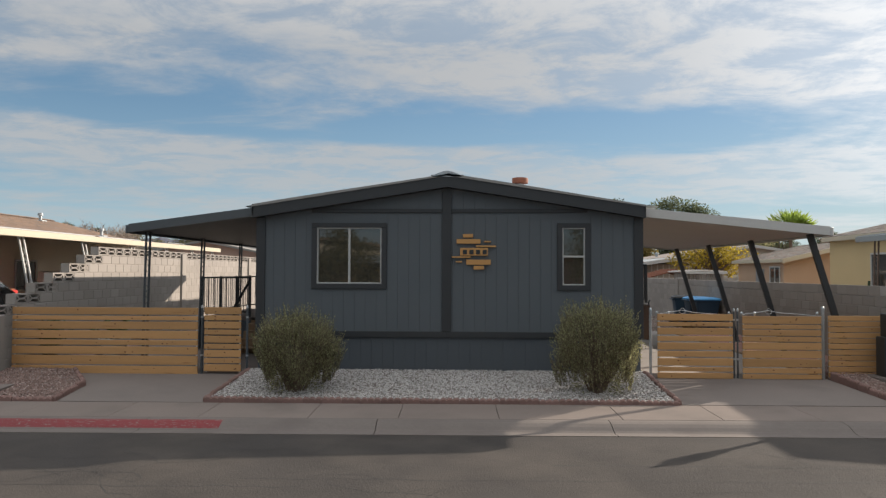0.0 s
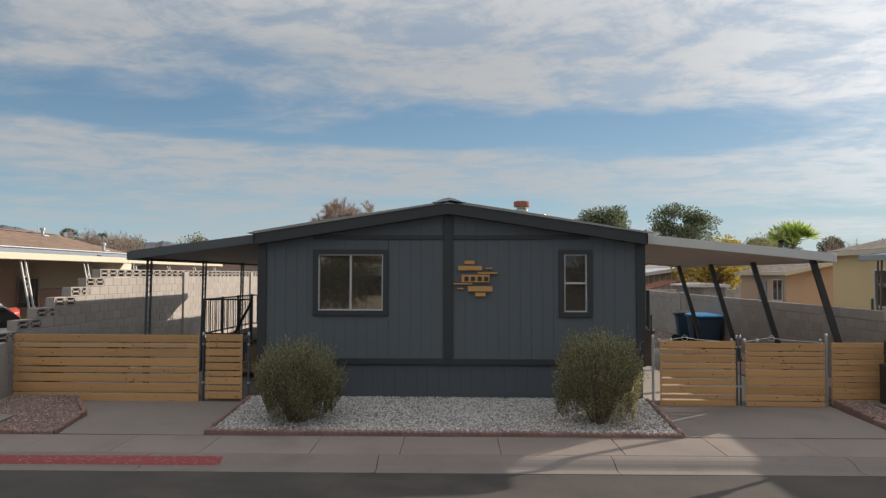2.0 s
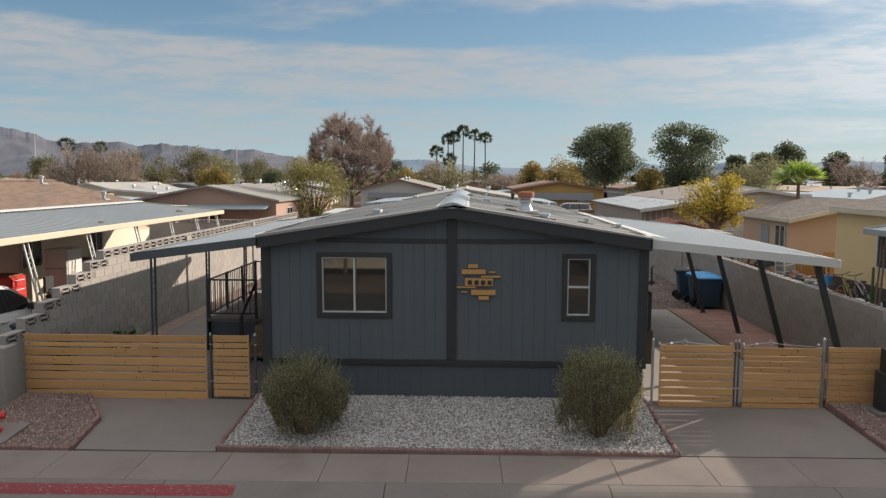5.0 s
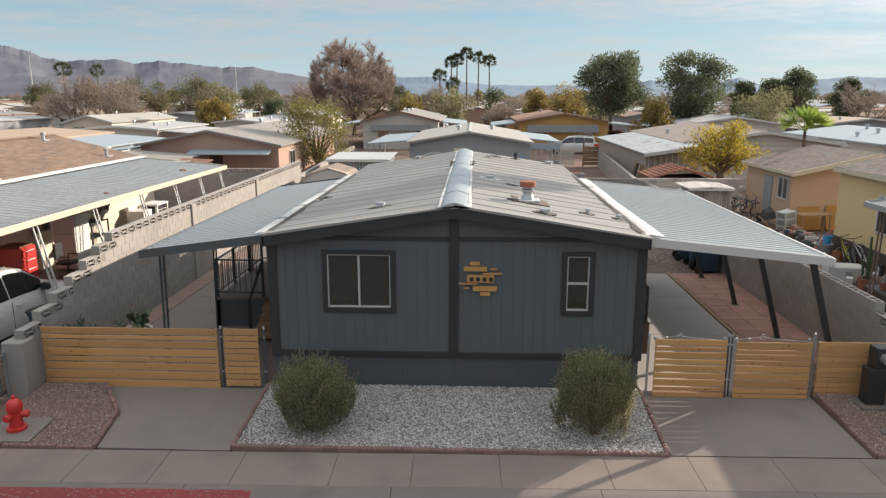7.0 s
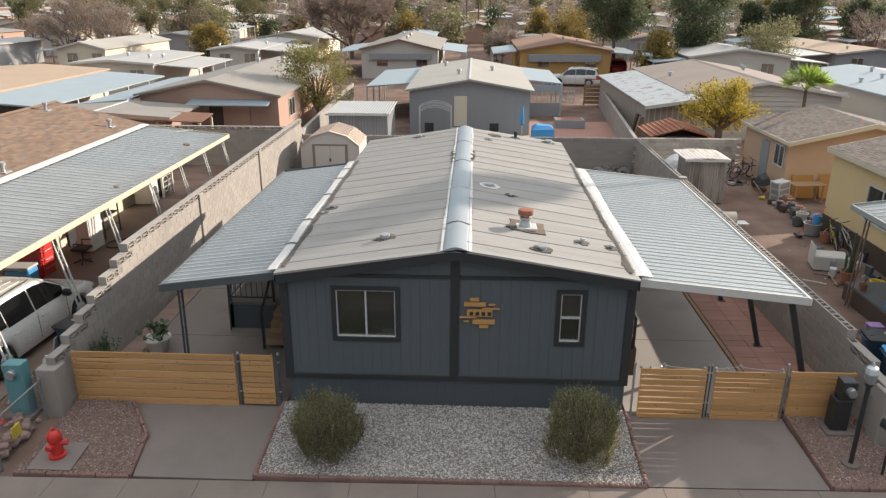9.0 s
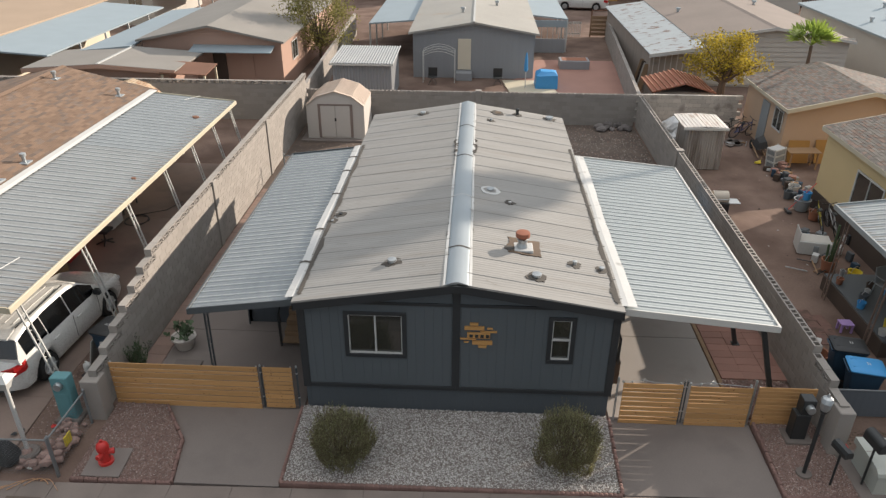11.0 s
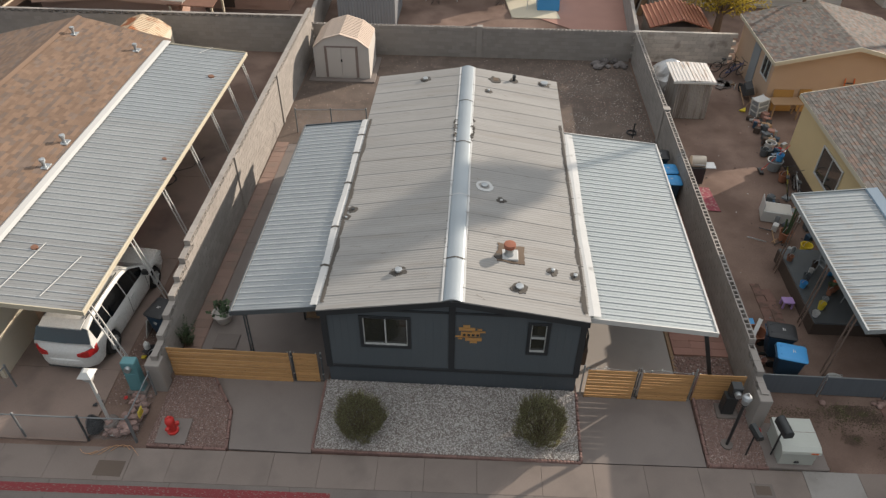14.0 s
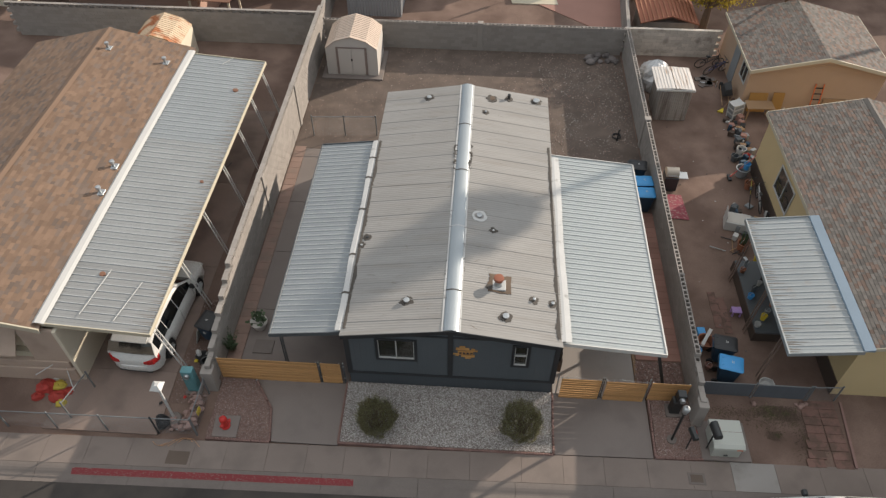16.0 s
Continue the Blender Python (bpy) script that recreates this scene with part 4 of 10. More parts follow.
gravel_bed("gravel_bed", [(6.46, 0.1), (8.1, 0.1), (8.1, 1.5), (6.46, 1.5)], M["red_gravel"], 1500, 0.026, "strip of brown gravel behind the gate", M["edging"], 5)
edge_mesh = Geo().loft([[(x, -0.038, -0.1), (x, 0.038, -0.1), (x, 0.036, h - 0.02), (x, 0.014, h), (x, -0.014, h), (x, -0.036, h - 0.02)]
                        for x in np.linspace(-0.146, 0.146, 13) for h in (0.05 + 0.024 * abs(math.sin((x + 0.146) / 0.292 * 3 * math.pi)) ** 0.6,)]).mesh("edging_stone", M["edging"])


def edging(bed, pts):
    for (x0, y0), (x1, y1) in zip(pts, pts[1:]):
        l = math.hypot(x1 - x0, y1 - y0)
        n = max(1, round(l / 0.295))
        a = math.degrees(math.atan2(y1 - y0, x1 - x0))
        for i in range(n):
            q = (i + 0.5) / n
            x, y = x0 + (x1 - x0) * q, y0 + (y1 - y0) * q
            piece("edging_stone", edge_mesh, bed, T(x, y, gz(x, y) + random.uniform(-0.01, 0.008), a + random.uniform(-2, 2)))


edging(bed_w, [(-3.66, -0.05), (-3.64, -2.29), (3.47, -2.26), (3.5, -0.05)])
edging(bed_l, [(-8.1, -2.40), (-5.93, -2.40), (-6.12, -1.2), (-6.87, -0.15)])
edging(bed_r, [(6.80, -0.05), (6.80, -2.15), (8.35, -2.12)])

# ---- block walls ----
BH, BL, BT = 0.2, 0.4, 0.19
blk_mesh = Geo().cbox(-BL / 2 + 0.004, BL / 2 - 0.004, -BT / 2, BT / 2, 0.004, BH - 0.004, 0.008).mesh("block", M["block"])


def hollow_block():
    gg = Geo()
    a, b, t = BL / 2 - 0.004, BT / 2, 0.035
    for x0, x1, y0, y1 in ((-a, a, -b, -b + t), (-a, a, b - t, b), (-a, -a + t, -b + t, b - t), (-t / 2, t / 2, -b + t, b - t), (a - t, a, -b + t, b - t)):
        gg.box(x0, x1, y0, y1, 0.004, BH - 0.004)
    gg.box(-a, a, -b + t, b - t, 0.004, 0.03)
    return gg


def breeze_block():
    """Pierced screen block: a frame with a bow-tie of thin webs."""
    gg = Geo()
    a, b, t, h = BL / 2 - 0.004, BT / 2, 0.028, BH
    gg.box(-a, a, -b, b, 0.003, t).box(-a, a, -b, b, h - t, h - 0.003).box(-a, -a + t, -b, b, t, h - t).box(a - t, a, -b, b, t, h - t)
    for s in (-1, 1):
        gg.beam((s * (a - t), 0, t), (s * a * 0.42, 0, h / 2), 0.022, 2 * b, (0, 1, 0))
        gg.beam((s * (a - t), 0, h - t), (s * a * 0.42, 0, h / 2), 0.022, 2 * b, (0, 1, 0))
    gg.beam((-a * 0.42, 0, h / 2), (a * 0.42, 0, h / 2), 0.03, 2 * b, (0, 1, 0))
    return gg


hol_mesh = hollow_block().mesh("hollow_block", M["block"])
brz_mesh = breeze_block().mesh("breeze_block", M["block"])


def block_wall(name, p0, p1, tops, label, near=(0, 0), cap="solid", posts=(), breeze_from=None):
    """Wall of staggered blocks. tops: function from the run to the number of courses; blocks within the run near[0]..near[1] are parts."""
    p0, p1 = Vector((*p0, 0)), Vector((*p1, 0))
    run = (p1 - p0).length
    d = (p1 - p0) / run
    ang = math.degrees(math.atan2(d.y, d.x))
    w = thing(name, p0, label, "wall", kind="structure")
    far = Geo()
    core = Geo()
    ncol = int(run / BL)
    tmpl = Geo().box(-BL / 2 + 0.005, BL / 2 - 0.005, -BT / 2, BT / 2, 0.005, BH - 0.005)
    rot = Matrix.Rotation(radians(ang), 4, "Z")
    rise = max(tops(BL * (i + 0.5)) for i in range(ncol))
    for k in range(rise):
        c0 = None
        for i in range(ncol + 1):
            s = BL * (i + (0.5 if k % 2 == 0 else 0.0))
            if s > run or s < 0:
                continue
            tk = tops(min(s, run))
            if k >= tk:
                continue
            p = p0 + d * s
            top_row = k == tk - 1
            m_ = T(p.x, p.y, -0.03 + k * BH, ang)
            if top_row and (cap == "breeze" or (breeze_from and s < breeze_from)):
                piece("breeze_block", brz_mesh, w, m_)
            elif top_row and cap == "hollow":
                piece("hollow_block", hol_mesh, w, m_)
            elif near[0] <= s <= near[1]:
                piece("block", blk_mesh, w, m_)
            else:
                far.add([m_ @ Vector(v) for v in tmpl.v], tmpl.f)
    s = 0.0
    for i in range(ncol):
        tk = tops(BL * (i + 0.5)) - (1 if cap in ("breeze", "hollow") else 0)
        a, b = p0 + d * (BL * i), p0 + d * min(BL * (i + 1), run)
        n = Vector((-d.y, d.x, 0)) * (BT / 2 - 0.006)
        zt = -0.03 + tk * BH - 0.012
        core.add([(a - n)[:2] + (-0.1,), (b - n)[:2] + (-0.1,), (b + n)[:2] + (-0.1,), (a + n)[:2] + (-0.1,), (a - n)[:2] + (zt,), (b - n)[:2] + (zt,), (b + n)[:2] + (zt,), (a + n)[:2] + (zt,)],
                 [(3, 2, 1, 0), (4, 5, 6, 7), (0, 1, 5, 4), (1, 2, 6, 5), (2, 3, 7, 6), (3, 0, 4, 7)])
    part("mortar", core, M["mortar"], w)
    if far.v:
        part("block_courses", far, M["block_far"], w)["kind"] = "stuff"
    for s, h in posts:
        p = p0 + d * s
        part("pilaster", Geo().cbox(p.x - 0.15, p.x + 0.15, p.y - 0.15, p.y + 0.15, -0.05, h, 0.012), M["block"], w)
    return w


def left_tops(s):
    steps = (0.45, 1.2, 1.75, 2.35, 2.9, 3.5)
    return 6 + sum(1 for q in steps if s > q)


block_wall("wall_left", (-8.3, -0.25), (-8.38, 21.9), left_tops, "stepped grey concrete block wall with a pierced top course", (0, 7.5), "breeze", ((8.3, 2.32), (14.8, 2.32)))
block_wall("wall_right", (8.28, -0.55), (8.34, 21.9), lambda s: 6 + (1 if s > 0.6 else 0) + (1 if s > 1.5 else 0), "grey concrete block wall with open hollow top course", (0, 13.0), "hollow", ((14.5, 1.62),), breeze_from=1.4)
block_wall("wall_back", (-8.25, 22.0), (8.3, 22.0), lambda s: 8, "grey concrete block wall across the back yard", (99, 99), "hollow", ((8.6, 1.65),))
for x, y, h, w_ in ((-8.33, -0.45, 1.0, 0.42), (8.28, -0.75, 1.12, 0.34)):
    pl = solid("wall_pillar", Geo().cbox(x - w_ / 2, x + w_ / 2, y - 0.2, y + 0.2, -0.15, h, 0.02), M["block"], "rendered concrete pillar at the wall's front end", "pillar", kind="structure")

# red pavers along both walls
pave = thing("paver_strip", (7.3, 5, 0), "red concrete pavers laid beside the carport slab", "paving", kind="structure")
pm = Geo().cbox(-0.283, 0.283, -0.145, 0.145, -0.08, 0.0, 0.006).mesh("paver", M["paver"])
for i in range(3):
    for j in range(26):
        piece("paver", pm, pave, T(6.86 + i * 0.57 + random.uniform(-0.004, 0.004), 1.72 + j * 0.295, 0.012 + random.uniform(-0.004, 0.004), random.uniform(-0.5, 0.5)))
part("edge_beam", Geo().cbox(6.44, 6.55, 0.1, 9.3, -0.05, 0.03, 0.01), M["door_wood"], pave, "weathered timber edging")
M["paver_dusty"] = material("dusty_faded_paver", (0.235, 0.16, 0.13), 0.92, amount=0.16, pieces="object", spread=0.08, stain=(0.19, 0.145, 0.12), stain_at=(0.5, 0.7), stain_scale=1.5)
pave2 = thing("paver_strip", (-7.8, 6, 0), "red concrete pavers along the block wall", "paving", kind="structure")
pm2 = Geo().cbox(-0.26, 0.26, -0.195, 0.195, -0.08, 0.0, 0.006).mesh("paver", M["paver_dusty"])
for j in range(32):
    piece("paver", pm2, pave2, T(-7.92, 0.4 + j * 0.395, 0.01 + random.uniform(-0.004, 0.004), random.uniform(-0.6, 0.6)))


# ---- bushes ----
def leaf_mesh(points, size, mat_, name, droop=0.3, seed=0, longness=3.0):
    rg = random.Random(seed)
    gg = Geo()
    for p, out in points:
        d = Vector((out[0] + rg.uniform(-0.7, 0.7), out[1] + rg.uniform(-0.7, 0.7), out[2] + rg.uniform(-0.4, 0.8)))
        if d.length < 1e-3:
            continue
        d.normalize()
        s = d.cross(Vector((rg.uniform(-1, 1), rg.uniform(-1, 1), rg.uniform(-1, 1))))
        if s.length < 1e-3:
            continue
        s.normalize()
        l = size * rg.uniform(0.6, 1.4)
        w = l / longness
        p = Vector(p)
        gg.add([p, p + d * l * 0.5 + s * w, p + d * l, p + d * l * 0.5 - s * w], [(0, 1, 2, 3)])
    return gg


M["bush"] = material("olive_bush_leaves", (0.262, 0.255, 0.135), 0.8, amount=0.22, coarse=3.0, pieces="island", spread=0.55)
M["bark"] = material("grey_brown_bark", (0.13, 0.095, 0.07), 0.9, amount=0.25, fine=30)


def bush(x, y, z, rx, ry, h, seed, n=6500):
    b = thing("bush", (x, y, z), "dense rounded olive-green shrub in the white gravel", "bush", "front shrubs")
    rg = random.Random(seed)
    g_ = Geo()
    pts = []
    for k in range(70):
        a, t = rg.uniform(0, 6.28), rg.uniform(0.1, 1.15)
        e = Vector((math.cos(a) * math.sin(t) * rx, math.sin(a) * math.sin(t) * ry, h * (0.25 + 0.7 * math.cos(t)))) * rg.uniform(0.75, 0.98)
        g_.tube((x + rg.uniform(-0.1, 0.1), y + rg.uniform(-0.1, 0.1), z - 0.05), (x + e.x, y + e.y, z + e.z), 0.016, 0.004, 5)
    part("stem", g_, M["bark"], b, "thin grey stems")["kind"] = "stuff"
    while len(pts) < n:
        a, u = rg.uniform(0, 6.283), rg.uniform(-1, 1)
        q = math.sqrt(max(0.0, 1 - u * u))
        if u < 0:
            q = max(q, 0.95 + 0.25 * u) * rg.uniform(0.75, 1.0)
        lump = 1 + 0.26 * noise.noise((math.cos(a) * 1.7 * q + seed, math.sin(a) * 1.7 * q, u * 2.0)) + 0.18 * noise.noise((math.cos(a) * 5 * q, math.sin(a) * 5 * q + seed, u * 5))
        r = rg.uniform(0.35, 1) ** 0.35 * lump
        o = (math.cos(a) * q, math.sin(a) * q, u * 0.8 + 0.4)
        base = 0.52 + 0.48 * u
        wid = min(1.0, 0.80 + 0.32 * base)
        pts.append(((x + rx * q * r * math.cos(a) * wid, y + ry * q * r * math.sin(a) * wid, z + 0.03 + h * max(0.0, 0.5 + 0.5 * u * r)), o))
    sprays = Geo()
    for k in range(2000):
        a, u = rg.uniform(0, 6.283), rg.uniform(-0.95, 1)
        q = math.sqrt(max(0.0, 1 - u * u)) if u > 0 else 0.95 + 0.1 * u
        lump = 0.8 + 0.4 * noise.noise((math.cos(a) * q * 2.2 + seed * 5, math.sin(a) * q * 2.2, u * 2.2))
        b0 = Vector((x + rx * q * lump * math.cos(a), y + ry * q * lump * math.sin(a), z + h * (0.46 + 0.42 * u * lump)))
        dd = Vector((math.cos(a) * q * 0.3 + rg.gauss(0, 0.12), math.sin(a) * q * 0.3 + rg.gauss(0, 0.12), 1.0)).normalized()
        l = rg.uniform(0.14, 0.44)
        sprays.tube(b0, b0 + dd * l, 0.0025, 0.0012, 3, caps=False)
        for j in range(11):
            pts.append((b0 + dd * l * j / 10, (dd.x * 1.4, dd.y * 1.4, dd.z * 1.4)))
    part("spray", sprays, M["bark"], b, "thin upright brown twigs")["kind"] = "stuff"
    part("crown", leaf_mesh(pts, 0.034, M["bush"], "crown", seed=seed, longness=4.6), M["bush"], b, "small narrow olive leaves")["kind"] = "stuff"
    return b


bush(-2.42, -1.66, -0.13, 0.66, 0.66, 1.2, 1)
bush(2.38, -1.58, -0.13, 0.68, 0.68, 1.42, 2)
# ---- neighbouring houses ----
def shingled_slope(x_ridge, z_ridge, x_eave, z_eave, y0, y1, seed, tab=0.3, course=0.145):
    """One roof slope of overlapping shingle tabs."""
    rg = random.Random(seed)
    gg = Geo()
    run = math.hypot(x_eave - x_ridge, z_eave - z_ridge)
    n = int(run / course)
    dx, dz = (x_eave - x_ridge) / run, (z_eave - z_ridge) / run
    nx_, nz_ = (-dz, dx) if dx > 0 else (dz, -dx)
    for k in range(n + 1):
        a, b = k * course - 0.02, min(run + 0.02, (k + 1) * course)
        y = y0 - rg.uniform(0, tab)
        while y < y1:
            w = tab * rg.choice((0.55, 0.8, 1.0, 1.25))
            ya, yb = max(y, y0), min(y + w - 0.006, y1)
            y += w
            if yb - ya < 0.03:
                continue
            la, lb = 0.002, 0.006 + rg.random() * 0.005
            pts = []
            for s, l in ((a, la), (b, lb)):
                px, pz = x_ridge + dx * s + nx_ * l, z_ridge + dz * s + nz_ * l
                pts.append((px, pz))
            v = [(pts[0][0], ya, pts[0][1]), (pts[0][0], yb, pts[0][1]), (pts[1][0], yb, pts[1][1]), (pts[1][0], ya, pts[1][1]),
                 (pts[1][0], yb, pts[1][1] - 0.02), (pts[1][0], ya, pts[1][1] - 0.02)]
            f = [(0, 1, 2, 3) if dx < 0 else (3, 2, 1, 0), (3, 2, 4, 5) if dx < 0 else (5, 4, 2, 3)]
            gg.add(v, f)
    return gg


def deck_slope(x_ridge, z_ridge, x_eave, z_eave, y0, y1, t=0.1):
    return Geo().loft([[(x_ridge, y, z_ridge - t), (x_eave, y, z_eave - t), (x_eave, y, z_eave - 0.004), (x_ridge, y, z_ridge - 0.004)] for y in (y0, y1)])


def gable_wall(x0, x1, y, zb, z_eave, xr, z_peak, thick=0.12):
    return Geo().loft([[(x0, yy, zb), (x1, yy, zb), (x1, yy, z_eave), (xr, yy, z_peak), (x0, yy, z_eave)] for yy in (y, y + thick)])


def side_window(parent, x, y0, y1, z0, z1, face):
    """Window in a wall that faces along x; face: +1 or -1."""
    w = part("window", Geo().cbox(min(x, x + face * 0.02), max(x, x + face * 0.02), y0, y1, z0, z1, 0.002), M["glass"], parent, "dark window glass")
    o = x + face * 0.015
    e = x + face * 0.05
    for a, b, c, d in ((y0 - 0.06, y1 + 0.06, z1, z1 + 0.06), (y0 - 0.06, y1 + 0.06, z0 - 0.06, z0), (y0 - 0.06, y0, z0, z1), (y1, y1 + 0.06, z0, z1), ((y0 + y1) / 2 - 0.02, (y0 + y1) / 2 + 0.02, z0, z1)):
        part("frame", Geo().cbox(min(o, e), max(o, e), a, b, c, d, 0.004), M["white"], w)
    return w


# cream house on the next lot, with its long canopy
hl = thing("neighbour_house", (-17.3, 8, 0), "cream house with a brown shingle roof", "house")
part("front_wall", gable_wall(-21.0, -13.75, -0.1, -0.1, 2.85, -17.25, 3.75), M["cream"], hl)
part("back_wall", gable_wall(-21.0, -13.75, 15.9, -0.1, 2.85, -17.25, 3.75), M["cream"], hl)
part("side_wall", Geo().box(-13.87, -13.75, 0.02, 15.9, -0.1, 2.86), M["cream"], hl)
part("side_wall", Geo().box(-21.0, -20.88, 0.02, 15.9, -0.1, 2.86), M["cream"], hl)
for xe, s in ((-13.35, 1), (-21.2, 2)):
    rs = part("roof_slope", deck_slope(-17.25, 3.92, xe, 2.98, -0.55, 16.3), M["shingle"], hl)
    part("shingle", shingled_slope(-17.25, 3.92, xe, 2.98, -0.55, 16.3, s), M["shingle"], rs, "brown weathered shingle tabs")["kind"] = "stuff"
part("ridge_shingle", Geo().loft([[(-17.42, y, 3.91), (-17.25, y, 3.965), (-17.08, y, 3.91), (-17.25, y, 3.9)] for y in (-0.55, 16.3)]), M["shingle"], hl)
for s in (-1, 1):
    xe = -17.25 + s * 3.93
    part("rake_board", Geo().loft([[(x, -0.6, z - 0.2), (x, -0.6, z), (x, -0.55, z), (x, -0.55, z - 0.2)] for x, z in ((-17.25, 3.92), (xe, 2.98))]), M["cream_trim"], hl)
for y0, y1, z0, z1 in ((3.6, 4.6, 1.1, 2.1), (8.6, 9.6, 1.2, 2.1), (12.6, 13.4, 1.2, 2.0)):
    side_window(hl, -13.75, y0, y1, z0, z1, 1)
dr = part("door", Geo().cbox(-13.76, -13.71, 1.3, 2.15, 0.25, 2.25, 0.01), M["white"], hl, "pale panel door")
M["pink_cream"] = material("pinkish_cream_siding", (0.42, 0.325, 0.26), 0.85, amount=0.07, stain=(0.33, 0.25, 0.2), stain_at=(0.5, 0.75), stain_scale=1.0)
part("front_skirting", Geo().cbox(-20.9, -13.05, -0.56, -0.1, -0.12, 0.62, 0.02), M["pink_cream"], hl, "pinkish cream base wall")
part("front_skirting", Geo().cbox(-20.9, -13.15, -0.50, -0.1, 0.625, 0.98, 0.02), M["pink_cream"], hl, "pinkish cream base wall")
part("porch_side_wall", Geo().cbox(-13.04, -12.9, -0.5, 1.6, -0.1, 2.74, 0.01), M["cream"], hl, "cream wall at the front corner")
part("porch_front_wall", Geo().cbox(-14.3, -13.04, -0.46, -0.34, 0.98, 2.74, 0.01), M["pink_cream"], hl)
for k in range(3):
    part("sill_band", Geo().cbox(-20.9, -13.6 - 0.1 * k, -0.34, -0.1, 1.0 + k * 0.1, 1.085 + k * 0.1, 0.01), M["cream_trim"], hl)
part("window_awning", Geo().loft([[(x, -0.75, 1.55), (x, -0.12, 2.3), (x, -0.12, 2.36), (x, -0.75, 1.61)] for x in (-19.6, -14.6)]), M["pink_cream"], hl, "pale metal window awning")
for i, (x, y) in enumerate(((-16.75, 14.7), (-14.2, 14.6), (-13.85, 7.3), (-13.8, 5.8), (-16.0, 0.6))):
    z = 3.92 - abs(x + 17.25) * 0.241
    pv = part("roof_vent", Geo().lathe([(0.06, -0.05), (0.06, 0.2), (0.1, 0.21), (0.1, 0.3), (0.03, 0.33)], (x, y, z), 12), M["galv"], hl, "galvanized roof vent", True)
    part("vent_flashing", Geo().cbox(x - 0.17, x + 0.17, y - 0.17, y + 0.17, z - 0.03, z + 0.025, 0.01), M["galv"], pv)
M["rust_brown"] = material("dark_rust_stain", (0.17, 0.085, 0.055), 0.9, amount=0.25)
can = awning("long_canopy", -13.38, 3.02, -9.86, 2.70, -0.35, 15.7, 0.305, M["awn_left"], M["awn_under"], M["cream_trim"], "long grey ribbed carport canopy with cream edge and white posts",
             (-9.98, -9.42, (0.1, 3.0, 5.65, 8.4, 10.85, 13.1, 15.2)), M["white"], True)
part("flashing", Geo().loft([[(x, y, z) for x, z in ((-13.62, 3.03), (-13.5, 3.10), (-13.3, 3.09), (-13.18, 3.05))] for y in np.linspace(-0.4, 15.9, 12)], closed=False, caps=False), M["awn_white"], can, "white sealed flashing")
for x, y, r, sd in ((-10.6, 13.2, 0.12, 1), (-10.3, 7.0, 0.07, 2), (-12.2, 1.9, 0.1, 3)):
    blot(x, y, r, M["rust_brown"], can, 0.055, lambda q: 3.02 - (q + 13.38) * 0.0909, seed=60 + sd)
for (xa, ya), (xb, yb) in (((-12.25, 0.1), (-11.95, 2.1)), ((-11.1, 0.0), (-10.75, 1.7)), ((-11.7, 15.0), (-11.3, 15.7))):
    za, zb = (3.02 - (x + 13.38) * 0.0909 + 0.075 for x in (xa, xb))
    solid("metal_rod", Geo().tube((xa, ya, za), (xb, yb, zb), 0.013, n=8), M["white"], "white rod lying on the ribbed canopy", "rod")

# yellow house, its porch awning, and the orange building behind it
hy = thing("neighbour_house", (17, 7, 0), "pale yellow stucco house with a mottled shingle roof", "house")
part("front_wall", gable_wall(13.15, 20.5, 0.6, -0.1, 2.95, 16.8, 3.76), M["yellow_stucco"], hy)
part("back_wall", gable_wall(13.15, 20.5, 12.42, -0.1, 2.95, 16.8, 3.76), M["yellow_stucco"], hy)
part("side_wall", Geo().box(13.15, 13.27, 0.72, 12.42, 0.0, 3.0), M["yellow_stucco"], hy)
M["brown_dark"] = material("dark_brown_skirting", (0.06, 0.042, 0.032), 0.8, amount=0.2)
part("skirting", Geo().cbox(13.11, 13.17, 0.6, 12.54, -0.05, 0.68, 0.005), M["brown_dark"], hy, "dark brown skirting")
for xe, s in ((12.98, 11), (20.7, 12)):
    rs = part("roof_slope", deck_slope(16.8, 3.94, xe, 3.08, 0.3, 12.72), M["shingle_grey"], hy)
    part("shingle", shingled_slope(16.8, 3.94, xe, 3.08, 0.3, 12.72, s, 0.2, 0.125), M["shingle_grey"], rs, "mottled grey-brown shingle tabs")["kind"] = "stuff"
part("ridge_shingle", Geo().loft([[(16.65, y, 3.92), (16.8, y, 3.98), (16.95, y, 3.92), (16.8, y, 3.9)] for y in (0.3, 12.72)]), M["shingle_grey"], hy)
part("eave_fascia", Geo().cbox(12.94, 12.98, 6.3, 12.72, 2.92, 3.07, 0.004), M["cream_trim"], hy)
for yb in (0.27, 12.72):
    part("rake_board", Geo().loft([[(x, yb, z - 0.17), (x, yb, z), (x, yb + 0.04, z), (x, yb + 0.04, z - 0.17)] for x, z in ((16.8, 3.94), (12.98, 3.08))]), M["cream_trim"], hy)
side_window(hy, 13.15, 8.2, 9.9, 1.3, 2.4, -1)
M["tan_steel"] = material("faded_tan_painted_steel", (0.17, 0.12, 0.095), 0.7, amount=0.15)
M["awn_porch"] = material("weathered_white_metal", (0.26, 0.285, 0.293), 0.5, metal=0.1, amount=0.08, stain=(0.257, 0.242, 0.218), stain_at=(0.58, 0.8), stain_scale=2.5, pieces="object", spread=0.05)
yaw = awning("porch_awning", 12.93, 3.04, 10.72, 2.75, 0.2, 6.25, 0.27, M["awn_porch"], M["awn_under"], M["awn_porch"], "white ribbed metal porch awning on brown trellis posts", (10.84, 10.74, (1.05, 3.1, 5.6)), M["tan_steel"], True)
